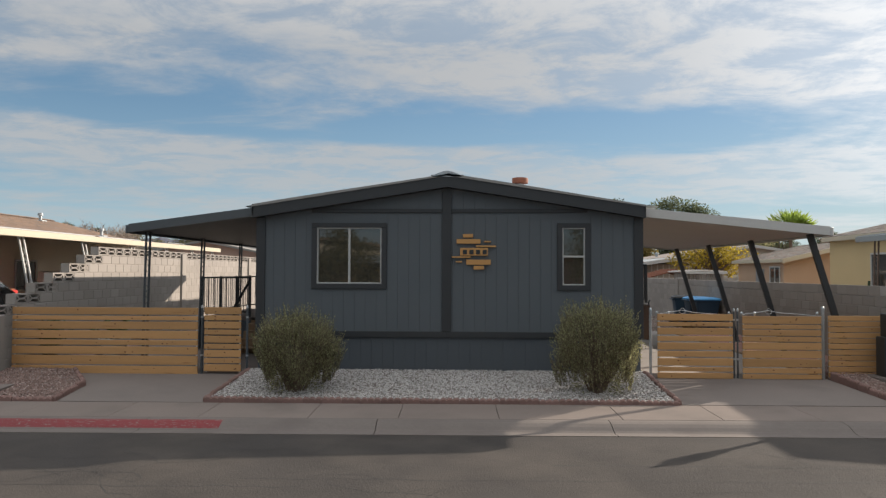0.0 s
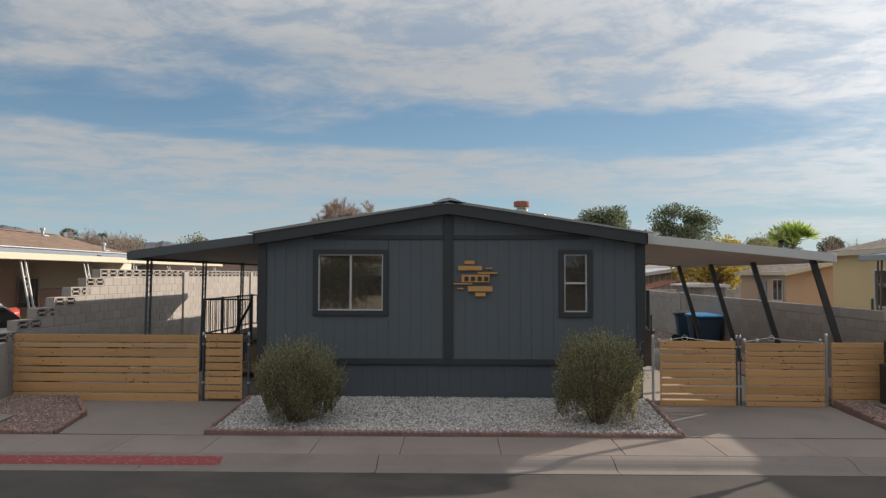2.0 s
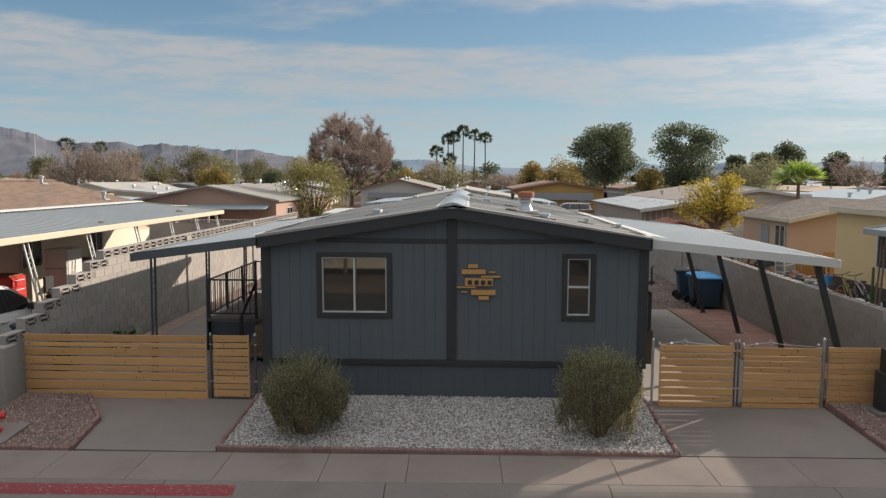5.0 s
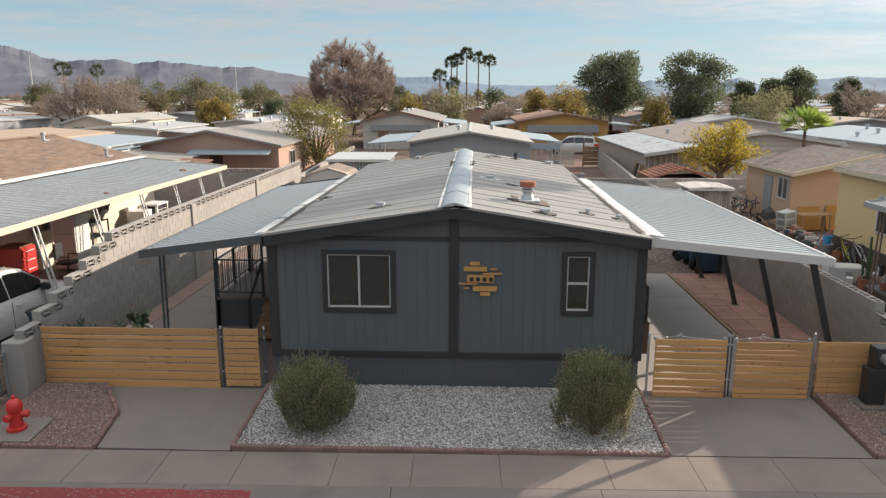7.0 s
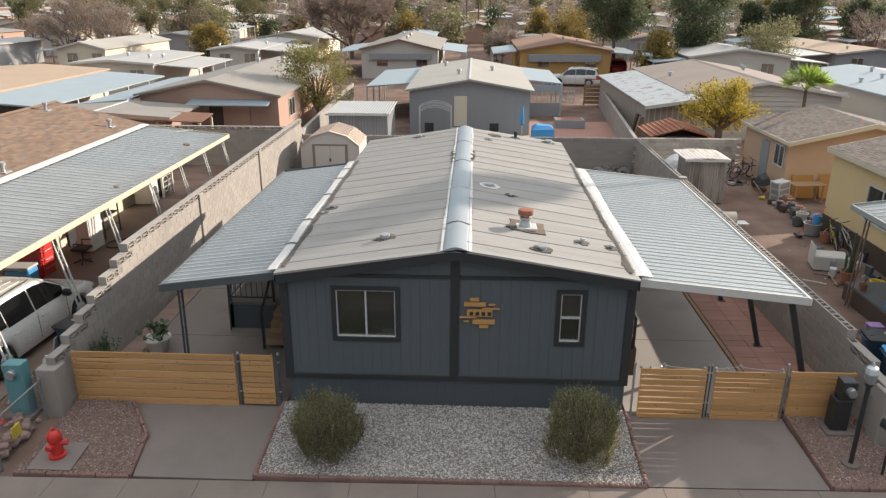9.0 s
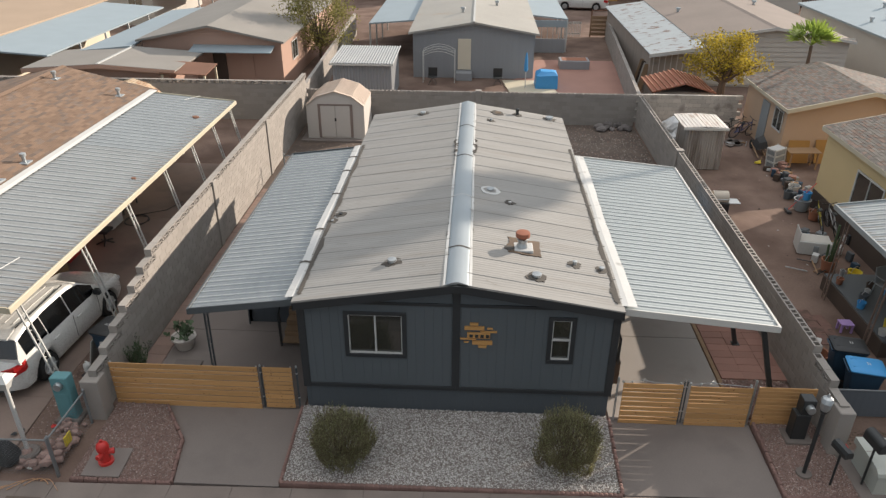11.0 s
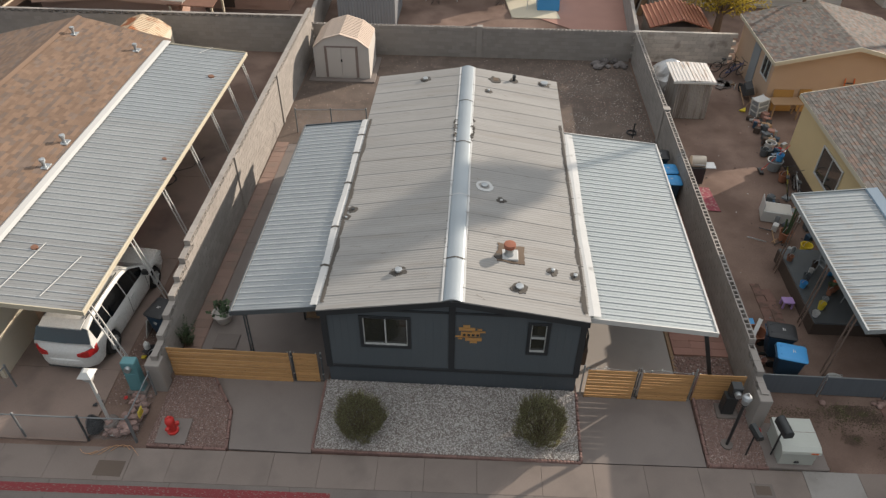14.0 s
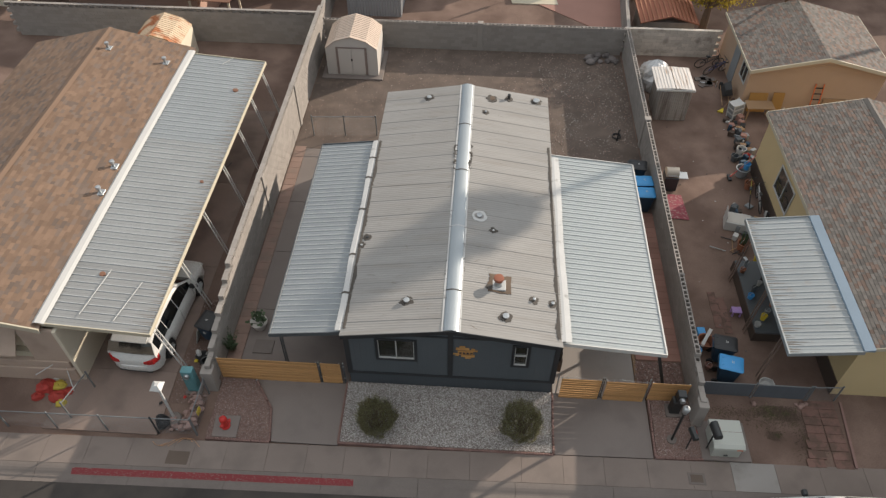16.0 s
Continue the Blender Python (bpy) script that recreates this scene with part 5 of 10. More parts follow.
M["blue_seal"] = material("blue_roof_membrane", (0.20, 0.265, 0.33), 0.7, amount=0.15)
part("flashing", Geo().loft([[(12.88, y, 3.05), (12.9, y, 3.10), (13.22, y, 3.16), (13.22, y, 3.05)] for y in (0.2, 6.25)]), M["blue_seal"], yaw, "blue sealed flashing strip")
porch = thing("porch", (12.4, 3.5, 0), "dark grey porch deck with brown skirting", "porch")
part("deck", Geo().cbox(10.95, 13.1, 2.7, 6.25, 0.42, 0.5, 0.01), M["awn_dark"], porch)
part("skirting", Geo().cbox(10.92, 10.97, 2.7, 6.25, -0.02, 0.46, 0.005), M["brown_dark"], porch)
part("skirting", Geo().cbox(10.97, 13.1, 2.7, 2.75, -0.02, 0.42, 0.005), M["brown_dark"], porch)

ho = thing("outbuilding", (17, 20, 0), "orange stucco building with a grey-brown shingle roof", "building")
part("front_wall", gable_wall(13.65, 20.1, 17.35, -0.1, 2.34, 16.9, 3.10), M["orange_stucco"], ho)
part("back_wall", gable_wall(13.65, 20.1, 22.2, -0.1, 2.25, 16.9, 3.02), M["orange_stucco"], ho)
part("side_wall", Geo().box(13.65, 13.77, 17.47, 22.2, -0.1, 2.37), M["orange_stucco"], ho)
for xe, s in ((13.45, 21), (20.3, 22)):
    rs = part("roof_slope", deck_slope(16.9, 3.2, xe, 2.4, 17.0, 22.6), M["shingle_grey"], ho)
    part("shingle", shingled_slope(16.9, 3.2, xe, 2.4, 17.0, 22.6, s, 0.21, 0.125), M["shingle_grey"], rs, "grey-brown shingle tabs")["kind"] = "stuff"
    part("rake_board", Geo().loft([[(x, 16.95, z - 0.17), (x, 16.95, z + 0.01), (x, 17.0, z + 0.01), (x, 17.0, z - 0.17)] for x, z in ((16.9, 3.2), (xe, 2.4))]), M["cream_trim"], ho)
    sg = -1 if xe < 16.9 else 1
    part("eave_fascia", Geo().cbox(min(xe, xe + sg * 0.03), max(xe, xe + sg * 0.03), 17.0, 22.6, 2.26, 2.41, 0.004), M["cream_trim"], ho)
side_window(ho, 13.65, 17.7, 18.6, 1.2, 2.05, -1)
part("door", Geo().cbox(13.61, 13.66, 19.3, 20.15, 0.02, 2.0, 0.01), M["awn_left"], ho, "grey painted door")


# ---- houses further off ----
def far_house(x0, x1, y0, y1, eave, peak, wall_mat, roof_mat, label, group="", ridge=None, detail=2, right_roof=None, trim=None):
    h = thing("mobile_home", ((x0 + x1) / 2, (y0 + y1) / 2, 0), label, "house", group)
    xr = (x0 + x1) / 2 if ridge is None else ridge
    part("wall", gable_wall(x0, x1, y0, -0.1, eave, xr, peak - 0.08), wall_mat, h)
    part("wall", gable_wall(x0, x1, y1 - 0.12, -0.1, eave, xr, peak - 0.08), wall_mat, h)
    part("wall", Geo().box(x0, x0 + 0.12, y0 + 0.12, y1 - 0.12, -0.1, eave), wall_mat, h)
    part("wall", Geo().box(x1 - 0.12, x1, y0 + 0.12, y1 - 0.12, -0.1, eave), wall_mat, h)
    for xe, rm in ((x0 - 0.25, roof_mat), (x1 + 0.25, right_roof or roof_mat)):
        part("roof", deck_slope(xr, peak, xe, eave + 0.02, y0 - 0.3, y1 + 0.3, 0.12), rm, h)
    if detail > 1:
        tm = trim or M["white"]
        for xe in (x0 - 0.25, x1 + 0.25):
            part("rake_board", Geo().loft([[(x, y0 - 0.34, z - 0.17), (x, y0 - 0.34, z), (x, y0 - 0.3, z), (x, y0 - 0.3, z - 0.17)] for x, z in ((xr, peak), (xe, eave + 0.02))]), tm, h)
        for q in (0.2, 0.72):
            xa = x0 + (x1 - x0) * q
            w = part("window", Geo().cbox(xa, xa + 1.1, y0 - 0.03, y0 + 0.02, 1.3, 2.2, 0.005), M["glass"], h)
            part("frame", Geo().box(xa - 0.07, xa + 1.17, y0 - 0.02, y0 - 0.005, 1.23, 1.29).box(xa - 0.07, xa + 1.17, y0 - 0.02, y0 - 0.005, 2.21, 2.27).box(xa + 0.53, xa + 0.57, y0 - 0.045, y0 - 0.03, 1.3, 2.2), tm, w)
    if detail > 0:
        rg = random.Random(int(x0 * 13 + y0 * 7))
        for k in range(3):
            x = rg.uniform(x0 + 0.6, x1 - 0.6)
            z = peak - (peak - eave) * abs(x - xr) / ((x1 - x0) / 2)
            part("roof_vent", Geo().lathe([(0.1, -0.05), (0.1, 0.22), (0.17, 0.24), (0.15, 0.34)], (x, rg.uniform(y0 + 1, y1 - 1), z), 8), M["galv"], h)
    return h


def far_awning(h, xa, za, xb, zb, y0, y1, mat_, posts=True):
    part("awning", Geo().loft([[(xa, y, za - 0.09), (xb, y, zb - 0.09), (xb, y, zb), (xa, y, za)] for y in (y0, y1)]), mat_, h, "metal side awning")
    if posts:
        for y in np.arange(y0 + 0.3, y1, 3.2):
            part("post", Geo().box(xb - 0.05, xb + 0.05, y - 0.05, y + 0.05, -0.05, zb - 0.09), M["white"], h)


M["grey_siding"] = material("grey_blue_siding", (0.25, 0.258, 0.27), 0.75, amount=0.07, fine=12, stretch=(8, 8, 0.3))
M["pale_roof"] = material("pale_roof_coating", (0.33, 0.317, 0.292), 0.8, spec=0.25, amount=0.14, coarse=0.3, fine=5, stain=(0.328, 0.265, 0.203), stain_at=(0.6, 0.75), stain_scale=0.35)
M["white_roof"] = material("white_roof_coating", (0.35, 0.35, 0.345), 0.8, spec=0.25, amount=0.1, coarse=0.3)
M["grey_roof"] = material("grey_roll_roof", (0.245, 0.231, 0.213), 0.9, spec=0.2, amount=0.14, coarse=0.4)
M["tan_roof"] = material("tan_roof_coating", (0.34, 0.255, 0.185), 0.85, amount=0.12, coarse=0.4)
M["brown_roof"] = material("brown_roof", (0.21, 0.12, 0.08), 0.9, amount=0.18, coarse=0.5)
M["rusty_roof"] = material("rust_streaked_roof", (0.33, 0.36, 0.375), 0.6, amount=0.12, stain=(0.15, 0.085, 0.06), stain_at=(0.56, 0.66), stain_scale=1.7, stretch=(1, 1.8, 1))
M["peach_wall"] = material("dull_peach_stucco", (0.385, 0.25, 0.195), 0.9, amount=0.07)
M["white_wall"] = material("off_white_siding", (0.452, 0.429, 0.390), 0.8, amount=0.06)
M["ochre_wall"] = material("ochre_siding", (0.429, 0.257, 0.086), 0.8, amount=0.07)
M["plank_wall"] = material("weathered_grey_planks", (0.28, 0.235, 0.20), 0.9, amount=0.2, stretch=(4, 4, 0.4))
M["brown_grey_roof"] = material("brown_grey_roll_roof", (0.2, 0.165, 0.145), 0.88, amount=0.16, coarse=0.4, fine=6)
M["awn_blue"] = material("blue_grey_awning", (0.281, 0.335, 0.367), 0.55, metal=0.1, amount=0.08)

gh = far_house(-3.7, 3.7, 31.0, 45.5, 2.72, 3.4, M["grey_siding"], M["pale_roof"], "grey-blue mobile home behind the back wall with an off-white roof", detail=1)
part("wall_siding", grooved_wall((-3.7, 30.985), (3.7, 30.985), -0.05, lambda s: 3.3 - abs(s - 3.7) * 0.165, 0.3, 0.02, 0.012, 0.006), M["grey_siding"], gh)
part("door", Geo().cbox(-0.95, -0.15, 30.93, 30.985, 0.5, 2.35, 0.01), M["cream"], gh, "beige door panel")
part("step", Geo().cbox(-1.05, -0.05, 30.2, 30.93, -0.02, 0.45, 0.02), M["grey_siding"], gh)
part("ridge_line", Geo().box(-0.06, 0.06, 30.7, 45.8, 3.38, 3.43), M["white"], gh)
far_awning(gh, -3.95, 2.55, -7.1, 2.3, 36.0, 47.0, M["awn_blue"])
far_awning(gh, 3.95, 2.55, 6.5, 2.3, 38.5, 48.0, M["awn_blue"])
ch = far_house(-11.4, -3.5, 62.0, 80.0, 2.95, 3.95, M["white_wall"], M["grey_roof"], "off-white mobile home with a red-edged grey roof", trim=M["brown_roof"])
part("front_screen", Geo().cbox(-10.6, -4.2, 61.7, 61.9, 1.9, 2.5, 0.02), M["grey_siding"], ch, "grey window awning")
far_awning(ch, -3.2, 2.8, -0.6, 2.5, 64.0, 76.0, M["awn_blue"])
far_awning(ch, -11.6, 2.8, -14.5, 2.5, 63.0, 76.0, M["awn_blue"])
oh = far_house(5.0, 14.2, 62.5, 80.0, 2.9, 3.75, M["ochre_wall"], M["brown_roof"], "ochre mobile home with a brown roof", trim=M["brown_roof"])
part("front_screen", Geo().cbox(5.8, 13.2, 62.1, 62.3, 1.75, 2.5, 0.02), M["grey_siding"], oh, "grey window awning")
far_awning(oh, 14.4, 2.7, 17.8, 2.4, 63.0, 74.0, M["awn_blue"])
far_awning(oh, 4.7, 2.7, 2.2, 2.4, 64.0, 74.0, M["awn_blue"])
ph = far_house(-19.0, -10.95, 27.6, 44.0, 2.75, 3.62, M["peach_wall"], M["grey_roof"], "dull peach mobile home with a pale grey roof", detail=1, trim=M["peach_wall"])
far_awning(ph, -19.2, 2.6, -22.2, 2.3, 26.5, 40.0, M["awn_blue"])
part("door", Geo().cbox(-13.4, -12.6, 27.53, 27.58, 0.2, 2.1, 0.01), M["peach_wall"], ph)
part("porch_roof", Geo().loft([[(x, 26.6, 2.25), (x, 27.6, 2.45), (x, 27.6, 2.5), (x, 26.6, 2.3)] for x in (-16.0, -11.3)]), M["awn_blue"], ph)
side_window(ph, -10.95, 30.0, 31.2, 1.2, 2.2, 1)
add = thing("house_addition", (-19, 24.5, 0), "low peach addition with a flat grey rolled roof", "building")
part("wall", Geo().box(-23.0, -15.6, 22.9, 26.5, -0.05, 2.2), M["peach_wall"], add)
for xa, za, xb, zb in ((-23.3, 2.22, -19.2, 2.5), (-19.2, 2.5, -15.2, 2.25)):
    part("roof", Geo().loft([[(xa, y, za - 0.1), (xb, y, zb - 0.1), (xb, y, zb), (xa, y, za)] for y in (22.6, 26.9)]), M["grey_roof"], add)
part("ridge_strip", Geo().box(-19.27, -19.13, 22.58, 26.9, 2.47, 2.53), M["white"], add, "white roof seam")
part("fascia", Geo().loft([[(x, y, z - 0.22), (x, y, z - 0.02), (x, y + 0.03, z - 0.02), (x, y + 0.03, z - 0.22)] for x, z, y in ((-23.3, 2.22, 22.56), (-19.2, 2.5, 22.56), (-15.2, 2.25, 22.56))]), M["peach_wall"], add)
lean = thing("lean_to", (-14.9, 23.4, 0), "small lean-to with a rust-brown sheet roof", "lean-to")
part("roof", Geo().loft([[(-16.0, 22.5, 2.08), (-13.6, 22.5, 2.0), (-13.6, 22.5, 2.05), (-16.0, 22.5, 2.13)], [(-16.0, 24.4, 2.25), (-13.6, 24.4, 2.15), (-13.6, 24.4, 2.2), (-16.0, 24.4, 2.3)]]), M["rust_brown"], lean)
for x, y in ((-15.9, 22.6), (-13.7, 22.6), (-13.7, 24.3), (-15.9, 24.3)):
    part("post", Geo().box(x - 0.05, x + 0.05, y - 0.05, y + 0.05, -0.05, 2.02), M["cream_trim"], lean)
part("dark_door", Geo().cbox(-14.95, -14.2, 27.5, 27.58, 0.1, 2.15, 0.01), M["brown_dark"], ph, "dark open doorway")
for x in (-17.3, -16.6):
    part("side_shutter", Geo().cbox(x, x + 0.55, 27.5, 27.58, 0.5, 2.1, 0.01), M["brown_dark"], ph)
rh = far_house(13.0, 21.8, 30.0, 45.0, 2.75, 3.5, M["white_wall"], M["brown_grey_roof"], "white lap-sided mobile home with a brown-grey roof beyond the yellow tree", ridge=17.4, detail=1)
for k in range(11):
    z = 0.1 + k * 0.28
    half = 4.4 if z < 2.45 else max(0.3, 4.4 * (3.42 - z) / 0.75)
    part("lap_board", Geo().loft([[(x, 29.965, z), (x, 29.945, z + 0.005), (x, 29.985, z + 0.275), (x, 29.995, z + 0.275)] for x in (17.4 - half, 17.4 + half)]), M["white_wall"], rh)
for xe, ze in ((12.75, 2.77), (22.05, 2.77)):
    part("rake_board", Geo().loft([[(x, 29.66, z - 0.17), (x, 29.66, z), (x, 29.7, z), (x, 29.7, z - 0.17)] for x, z in ((17.4, 3.5), (xe, ze))]), M["white"], rh)
part("ridge_cap", Geo().loft([[(17.2, y, 3.47), (17.4, y, 3.53), (17.6, y, 3.47)] for y in (29.7, 45.3)], closed=False, caps=False), M["brown_grey_roof"], rh)
part("boarded_window", Geo().cbox(14.5, 15.3, 29.9, 29.95, 1.1, 2.0, 0.01), M["rust_brown"], rh, "brown boarded window")
part("awning", Geo().loft([[(13.0, y, 2.72), (9.9, y, 2.27), (9.9, y, 2.33), (13.0, y, 2.78)] for y in (27.6, 44.0)]), M["rusty_roof"], rh, "pale metal awning with peeling rusty paint")
part("awning_fascia", Geo().loft([[(13.0, y, 2.6), (9.86, y, 2.15), (9.86, y, 2.35), (13.0, y, 2.8)] for y in (27.52, 27.6)]), M["white"], rh)
part("enclosure_wall", Geo().box(10.05, 13.0, 28.0, 28.1, -0.05, 2.3), M["plank_wall"], rh, "weathered plank wall under the awning")
part("enclosure_wall", Geo().box(10.05, 10.15, 28.1, 43.5, -0.05, 2.28), M["plank_wall"], rh, "weathered plank wall under the awning")
for k in range(9):
    part("batten", Geo().box(10.2 + k * 0.33, 10.25 + k * 0.33, 27.975, 28.0, -0.05, 2.28), M["white_wall"], rh)
for k, (yy, mt_) in enumerate(((28.2, "door_wood"), (28.5, "white_wall"), (29.0, "brown_dark"), (29.5, "door_wood"))):
    solid("leaning_board", Geo().beam((9.62, yy, 0.0), (10.0, yy + 0.15, 1.6), 0.3, 0.03, (0, 1, 0)), M[mt_], "old board leaning on the plank wall", "board")
wh = far_house(20.5, 29.8, 56.5, 72.0, 2.85, 3.6, M["white_wall"], M["white_roof"], "white mobile home with a white roof", trim=M["white"])
far_awning(wh, 30.0, 2.6, 33.4, 2.3, 56.5, 68.0, M["awn_white"])
far_awning(wh, 20.2, 2.6, 17.2, 2.3, 56.5, 66.0, M["awn_blue"])
th = far_house(-38.5, -28.0, 25.0, 41.5, 2.75, 3.1, M["cream"], M["tan_roof"], "cream mobile home with a flat tan roof", detail=1, trim=M["cream_trim"])
far_awning(th, -27.8, 2.65, -23.2, 2.35, 25.0, 41.0, M["awn_blue"])
wl = far_house(-33.5, -26.5, 46.5, 57.5, 2.75, 3.05, M["white_wall"], M["white_roof"], "white mobile home with a low roof", detail=2)
far_awning(wl, -26.3, 2.6, -22.9, 2.35, 47.0, 56.0, M["white_roof"])
wr = far_house(24.6, 33.8, 30.5, 44.0, 2.7, 3.3, M["white_wall"], M["awn_blue"], "white mobile home with a pale blue covered roof", detail=1, right_roof=M["white_roof"])
far_awning(wr, 34.0, 2.6, 37.4, 2.3, 31.0, 42.0, M["awn_blue"])

rng = random.Random(21)
walls = [M["white_wall"], M["cream"], M["grey_siding"], M["peach_wall"], M["white_wall"], M["yellow_stucco"]]
wall_words = ["off-white", "cream", "grey-blue", "dull peach", "off-white", "pale yellow"]
roofs = [M["white_roof"], M["pale_roof"], M["grey_roof"], M["tan_roof"], M["brown_roof"], M["white_roof"], M["awn_blue"]]
roof_words = ["white", "pale", "grey", "tan", "brown", "white", "blue-grey metal"]
rows = [(30.0, 0.0), (62.0, 8.3), (86.0, 8.3), (118.0, 0.0), (142.0, 0.0), (174.0, 8.3), (198.0, 8.3), (230.0, 0.0), (256.0, 0.0), (292.0, 8.3), (330.0, 0.0), (380.0, 4.0)]
for ry, off in rows:
    lim = (ry + 28) * 0.72 + 8
    k = -math.ceil(lim / 16.6)
    while k * 16.6 + off < lim:
        cx = k * 16.6 + off + rng.uniform(-1, 1)
        k += 1
        if ry < 35 and -40 < cx < 40:
            continue
        if 60 < ry < 65 and -13 < cx < 31:
            continue
        w, l = rng.choice((3.6, 4.0, 2.6)), rng.uniform(13, 18)
        y0 = ry + rng.uniform(0, 3)
        i, j = rng.randrange(len(walls)), rng.randrange(len(roofs))
        pk_ = rng.choice((0.35, 0.55, 0.75))
        h = far_house(cx - w, cx + w, y0, y0 + l, 2.7, 2.7 + pk_, walls[i], roofs[j], f"{wall_words[i]} mobile home with a {roof_words[j]} roof", "park homes", detail=2 if ry < 90 else (1 if ry < 150 else 0))
        if rng.random() < 0.75:
            s = rng.choice((-1, 1))
            far_awning(h, cx + s * (w + 0.2), 2.6, cx + s * (w + 3.2), 2.35, y0 + 1, y0 + l * rng.uniform(0.5, 0.9), rng.choice((M["awn_blue"], M["white_roof"], M["awn_white"])), ry < 150)
# homes across the street, which the panes mirror
for cx, i, j in ((-22.0, 0, 0), (-6.0, 1, 3), (10.5, 3, 2)):
    h = far_house(cx - 4.6, cx + 4.6, -35.0, -19.3, 2.7, 3.4, walls[i], roofs[j], f"{wall_words[i]} mobile home with a {roof_words[j]} roof across the street", "park homes", detail=1)
    for q in (-2.2, 1.2):
        part("window", Geo().cbox(cx + q, cx + q + 1.1, -19.3, -19.26, 1.3, 2.2, 0.005), M["glass"], h)
    far_awning(h, cx + 4.8, 2.6, cx + 7.8, 2.35, -34, -20, M["awn_white"])
    part("front_awning", Geo().loft([[(x, -18.2, 2.2), (x, -19.3, 2.5), (x, -19.3, 2.56), (x, -18.2, 2.26)] for x in (cx - 3.4, cx + 3.4)]), M["awn_blue"], h)

# masonry between the farther lots
M["pale_block"] = material("pale_mottled_block", (0.50, 0.45, 0.395), 0.92, amount=0.16, coarse=0.8, fine=30, bump=0.35, pieces="island", spread=0.14, stain=(0.27, 0.23, 0.2), stain_at=(0.55, 0.7), stain_scale=1.5)
pale = block_wall("wall_side", (8.4, 22.1), (13.3, 22.1), lambda s: 8, "pale concrete block wall behind the neighbouring yard", (99, 99), "solid")
for ch in pale.children:
    if ch.name.startswith("block_courses"):
        ch.data.materials[0] = M["pale_block"]
block_wall("wall_side", (-26.0, 21.95), (-8.5, 21.95), lambda s: 10, "grey concrete block wall with a pierced top course", (99, 99), "breeze")
block_wall("wall_side", (8.45, 22.3), (10.2, 44.0), lambda s: 7, "grey concrete block wall between two yards", (99, 99), "solid")
block_wall("wall_side", (-8.6, 22.3), (-9.4, 44.0), lambda s: 8, "grey concrete block wall between two yards", (99, 99), "solid")

# ---- mountains ----
def range_mesh(ctrl, dist, depth, seed, base=-5.0, rough=0.12):
    """Mountain range seen along +y: ctrl holds (sideways slope, rise) of the crest."""
    gg = Geo()
    n, rows_ = 520, 30
    xs_ = np.linspace(ctrl[0][0], ctrl[-1][0], n)
    hs = np.interp(xs_, [c[0] for c in ctrl], [c[1] for c in ctrl])
    secs = []
    for r in range(rows_):
        q = r / (rows_ - 1)
        row = []
        for sx, hh in zip(xs_, hs):
            y = dist - depth * (1 - q)
            x = sx * y
            rug = noise.fractal((x / 240 + seed, y / 300, seed), 0.9, 2.1, 5)
            crest = noise.fractal((sx * 60, seed, 2.0), 0.8, 2.1, 4)
            z = base + (hh * dist - base) * (q ** 1.25) * (1 + rough * rug * (1 - q ** 4)) + crest * hh * dist * 0.045 * q ** 7
            row.append((x, y, z))
        secs.append(row)
    gg.loft(secs, closed=False, caps=False)
    return gg


def slope_of(px):
    return (px - 784) / 1253 / 1.023 - 0.0436


# no haze in the air: its blue-grey is mixed into both base colours
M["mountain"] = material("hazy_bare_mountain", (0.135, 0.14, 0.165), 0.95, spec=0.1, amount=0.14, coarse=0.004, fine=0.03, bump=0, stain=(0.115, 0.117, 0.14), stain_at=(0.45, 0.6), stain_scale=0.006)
M["mountain_far"] = material("haze_blue_far_mountain", (0.164, 0.215, 0.273), 0.95, spec=0.1, amount=0.1, coarse=0.003, fine=0.02, bump=0)
crest_l = [(-700, 45), (-300, 60), (-100, 70), (0, 82), (29, 88), (63, 101), (102, 108), (146, 105), (194, 104), (228, 111), (272, 107), (311, 111), (350, 114), (388, 119), (437, 117), (485, 126), (534, 134), (600, 150), (660, 166)]
solid("mountain_range", range_mesh([(slope_of(a), (168 - b) / 1253) for a, b in crest_l], 4000, 900, 1.0), M["mountain"], "bare brown mountain range on the horizon, haze mixed into its colour", "mountains", kind="structure", smooth=True)
crest_c = [(430, 160), (500, 130), (560, 140), (620, 146), (684, 136), (757, 135), (790, 140), (860, 148), (940, 150), (1010, 149), (1060, 156), (1110, 162)]
solid("mountain_range", range_mesh([(slope_of(a), (168 - b) / 1253) for a, b in crest_c], 4300, 700, 7.0, rough=0.2), M["mountain_far"], "faint mountain ridge far away, painted blue with haze", "mountains", kind="structure", smooth=True)
crest_r = [(1040, 160), (1100, 152), (1149, 140), (1210, 150), (1265, 146), (1299, 136), (1330, 147), (1380, 150), (1435, 140), (1490, 135), (1568, 138), (1800, 120), (2200, 110)]
solid("mountain_range", range_mesh([(slope_of(a), (168 - b) / 1253) for a, b in crest_r], 4400, 600, 13.0, rough=0.2), M["mountain_far"], "faint mountain ridge far away, painted blue with haze", "mountains", kind="structure", smooth=True)


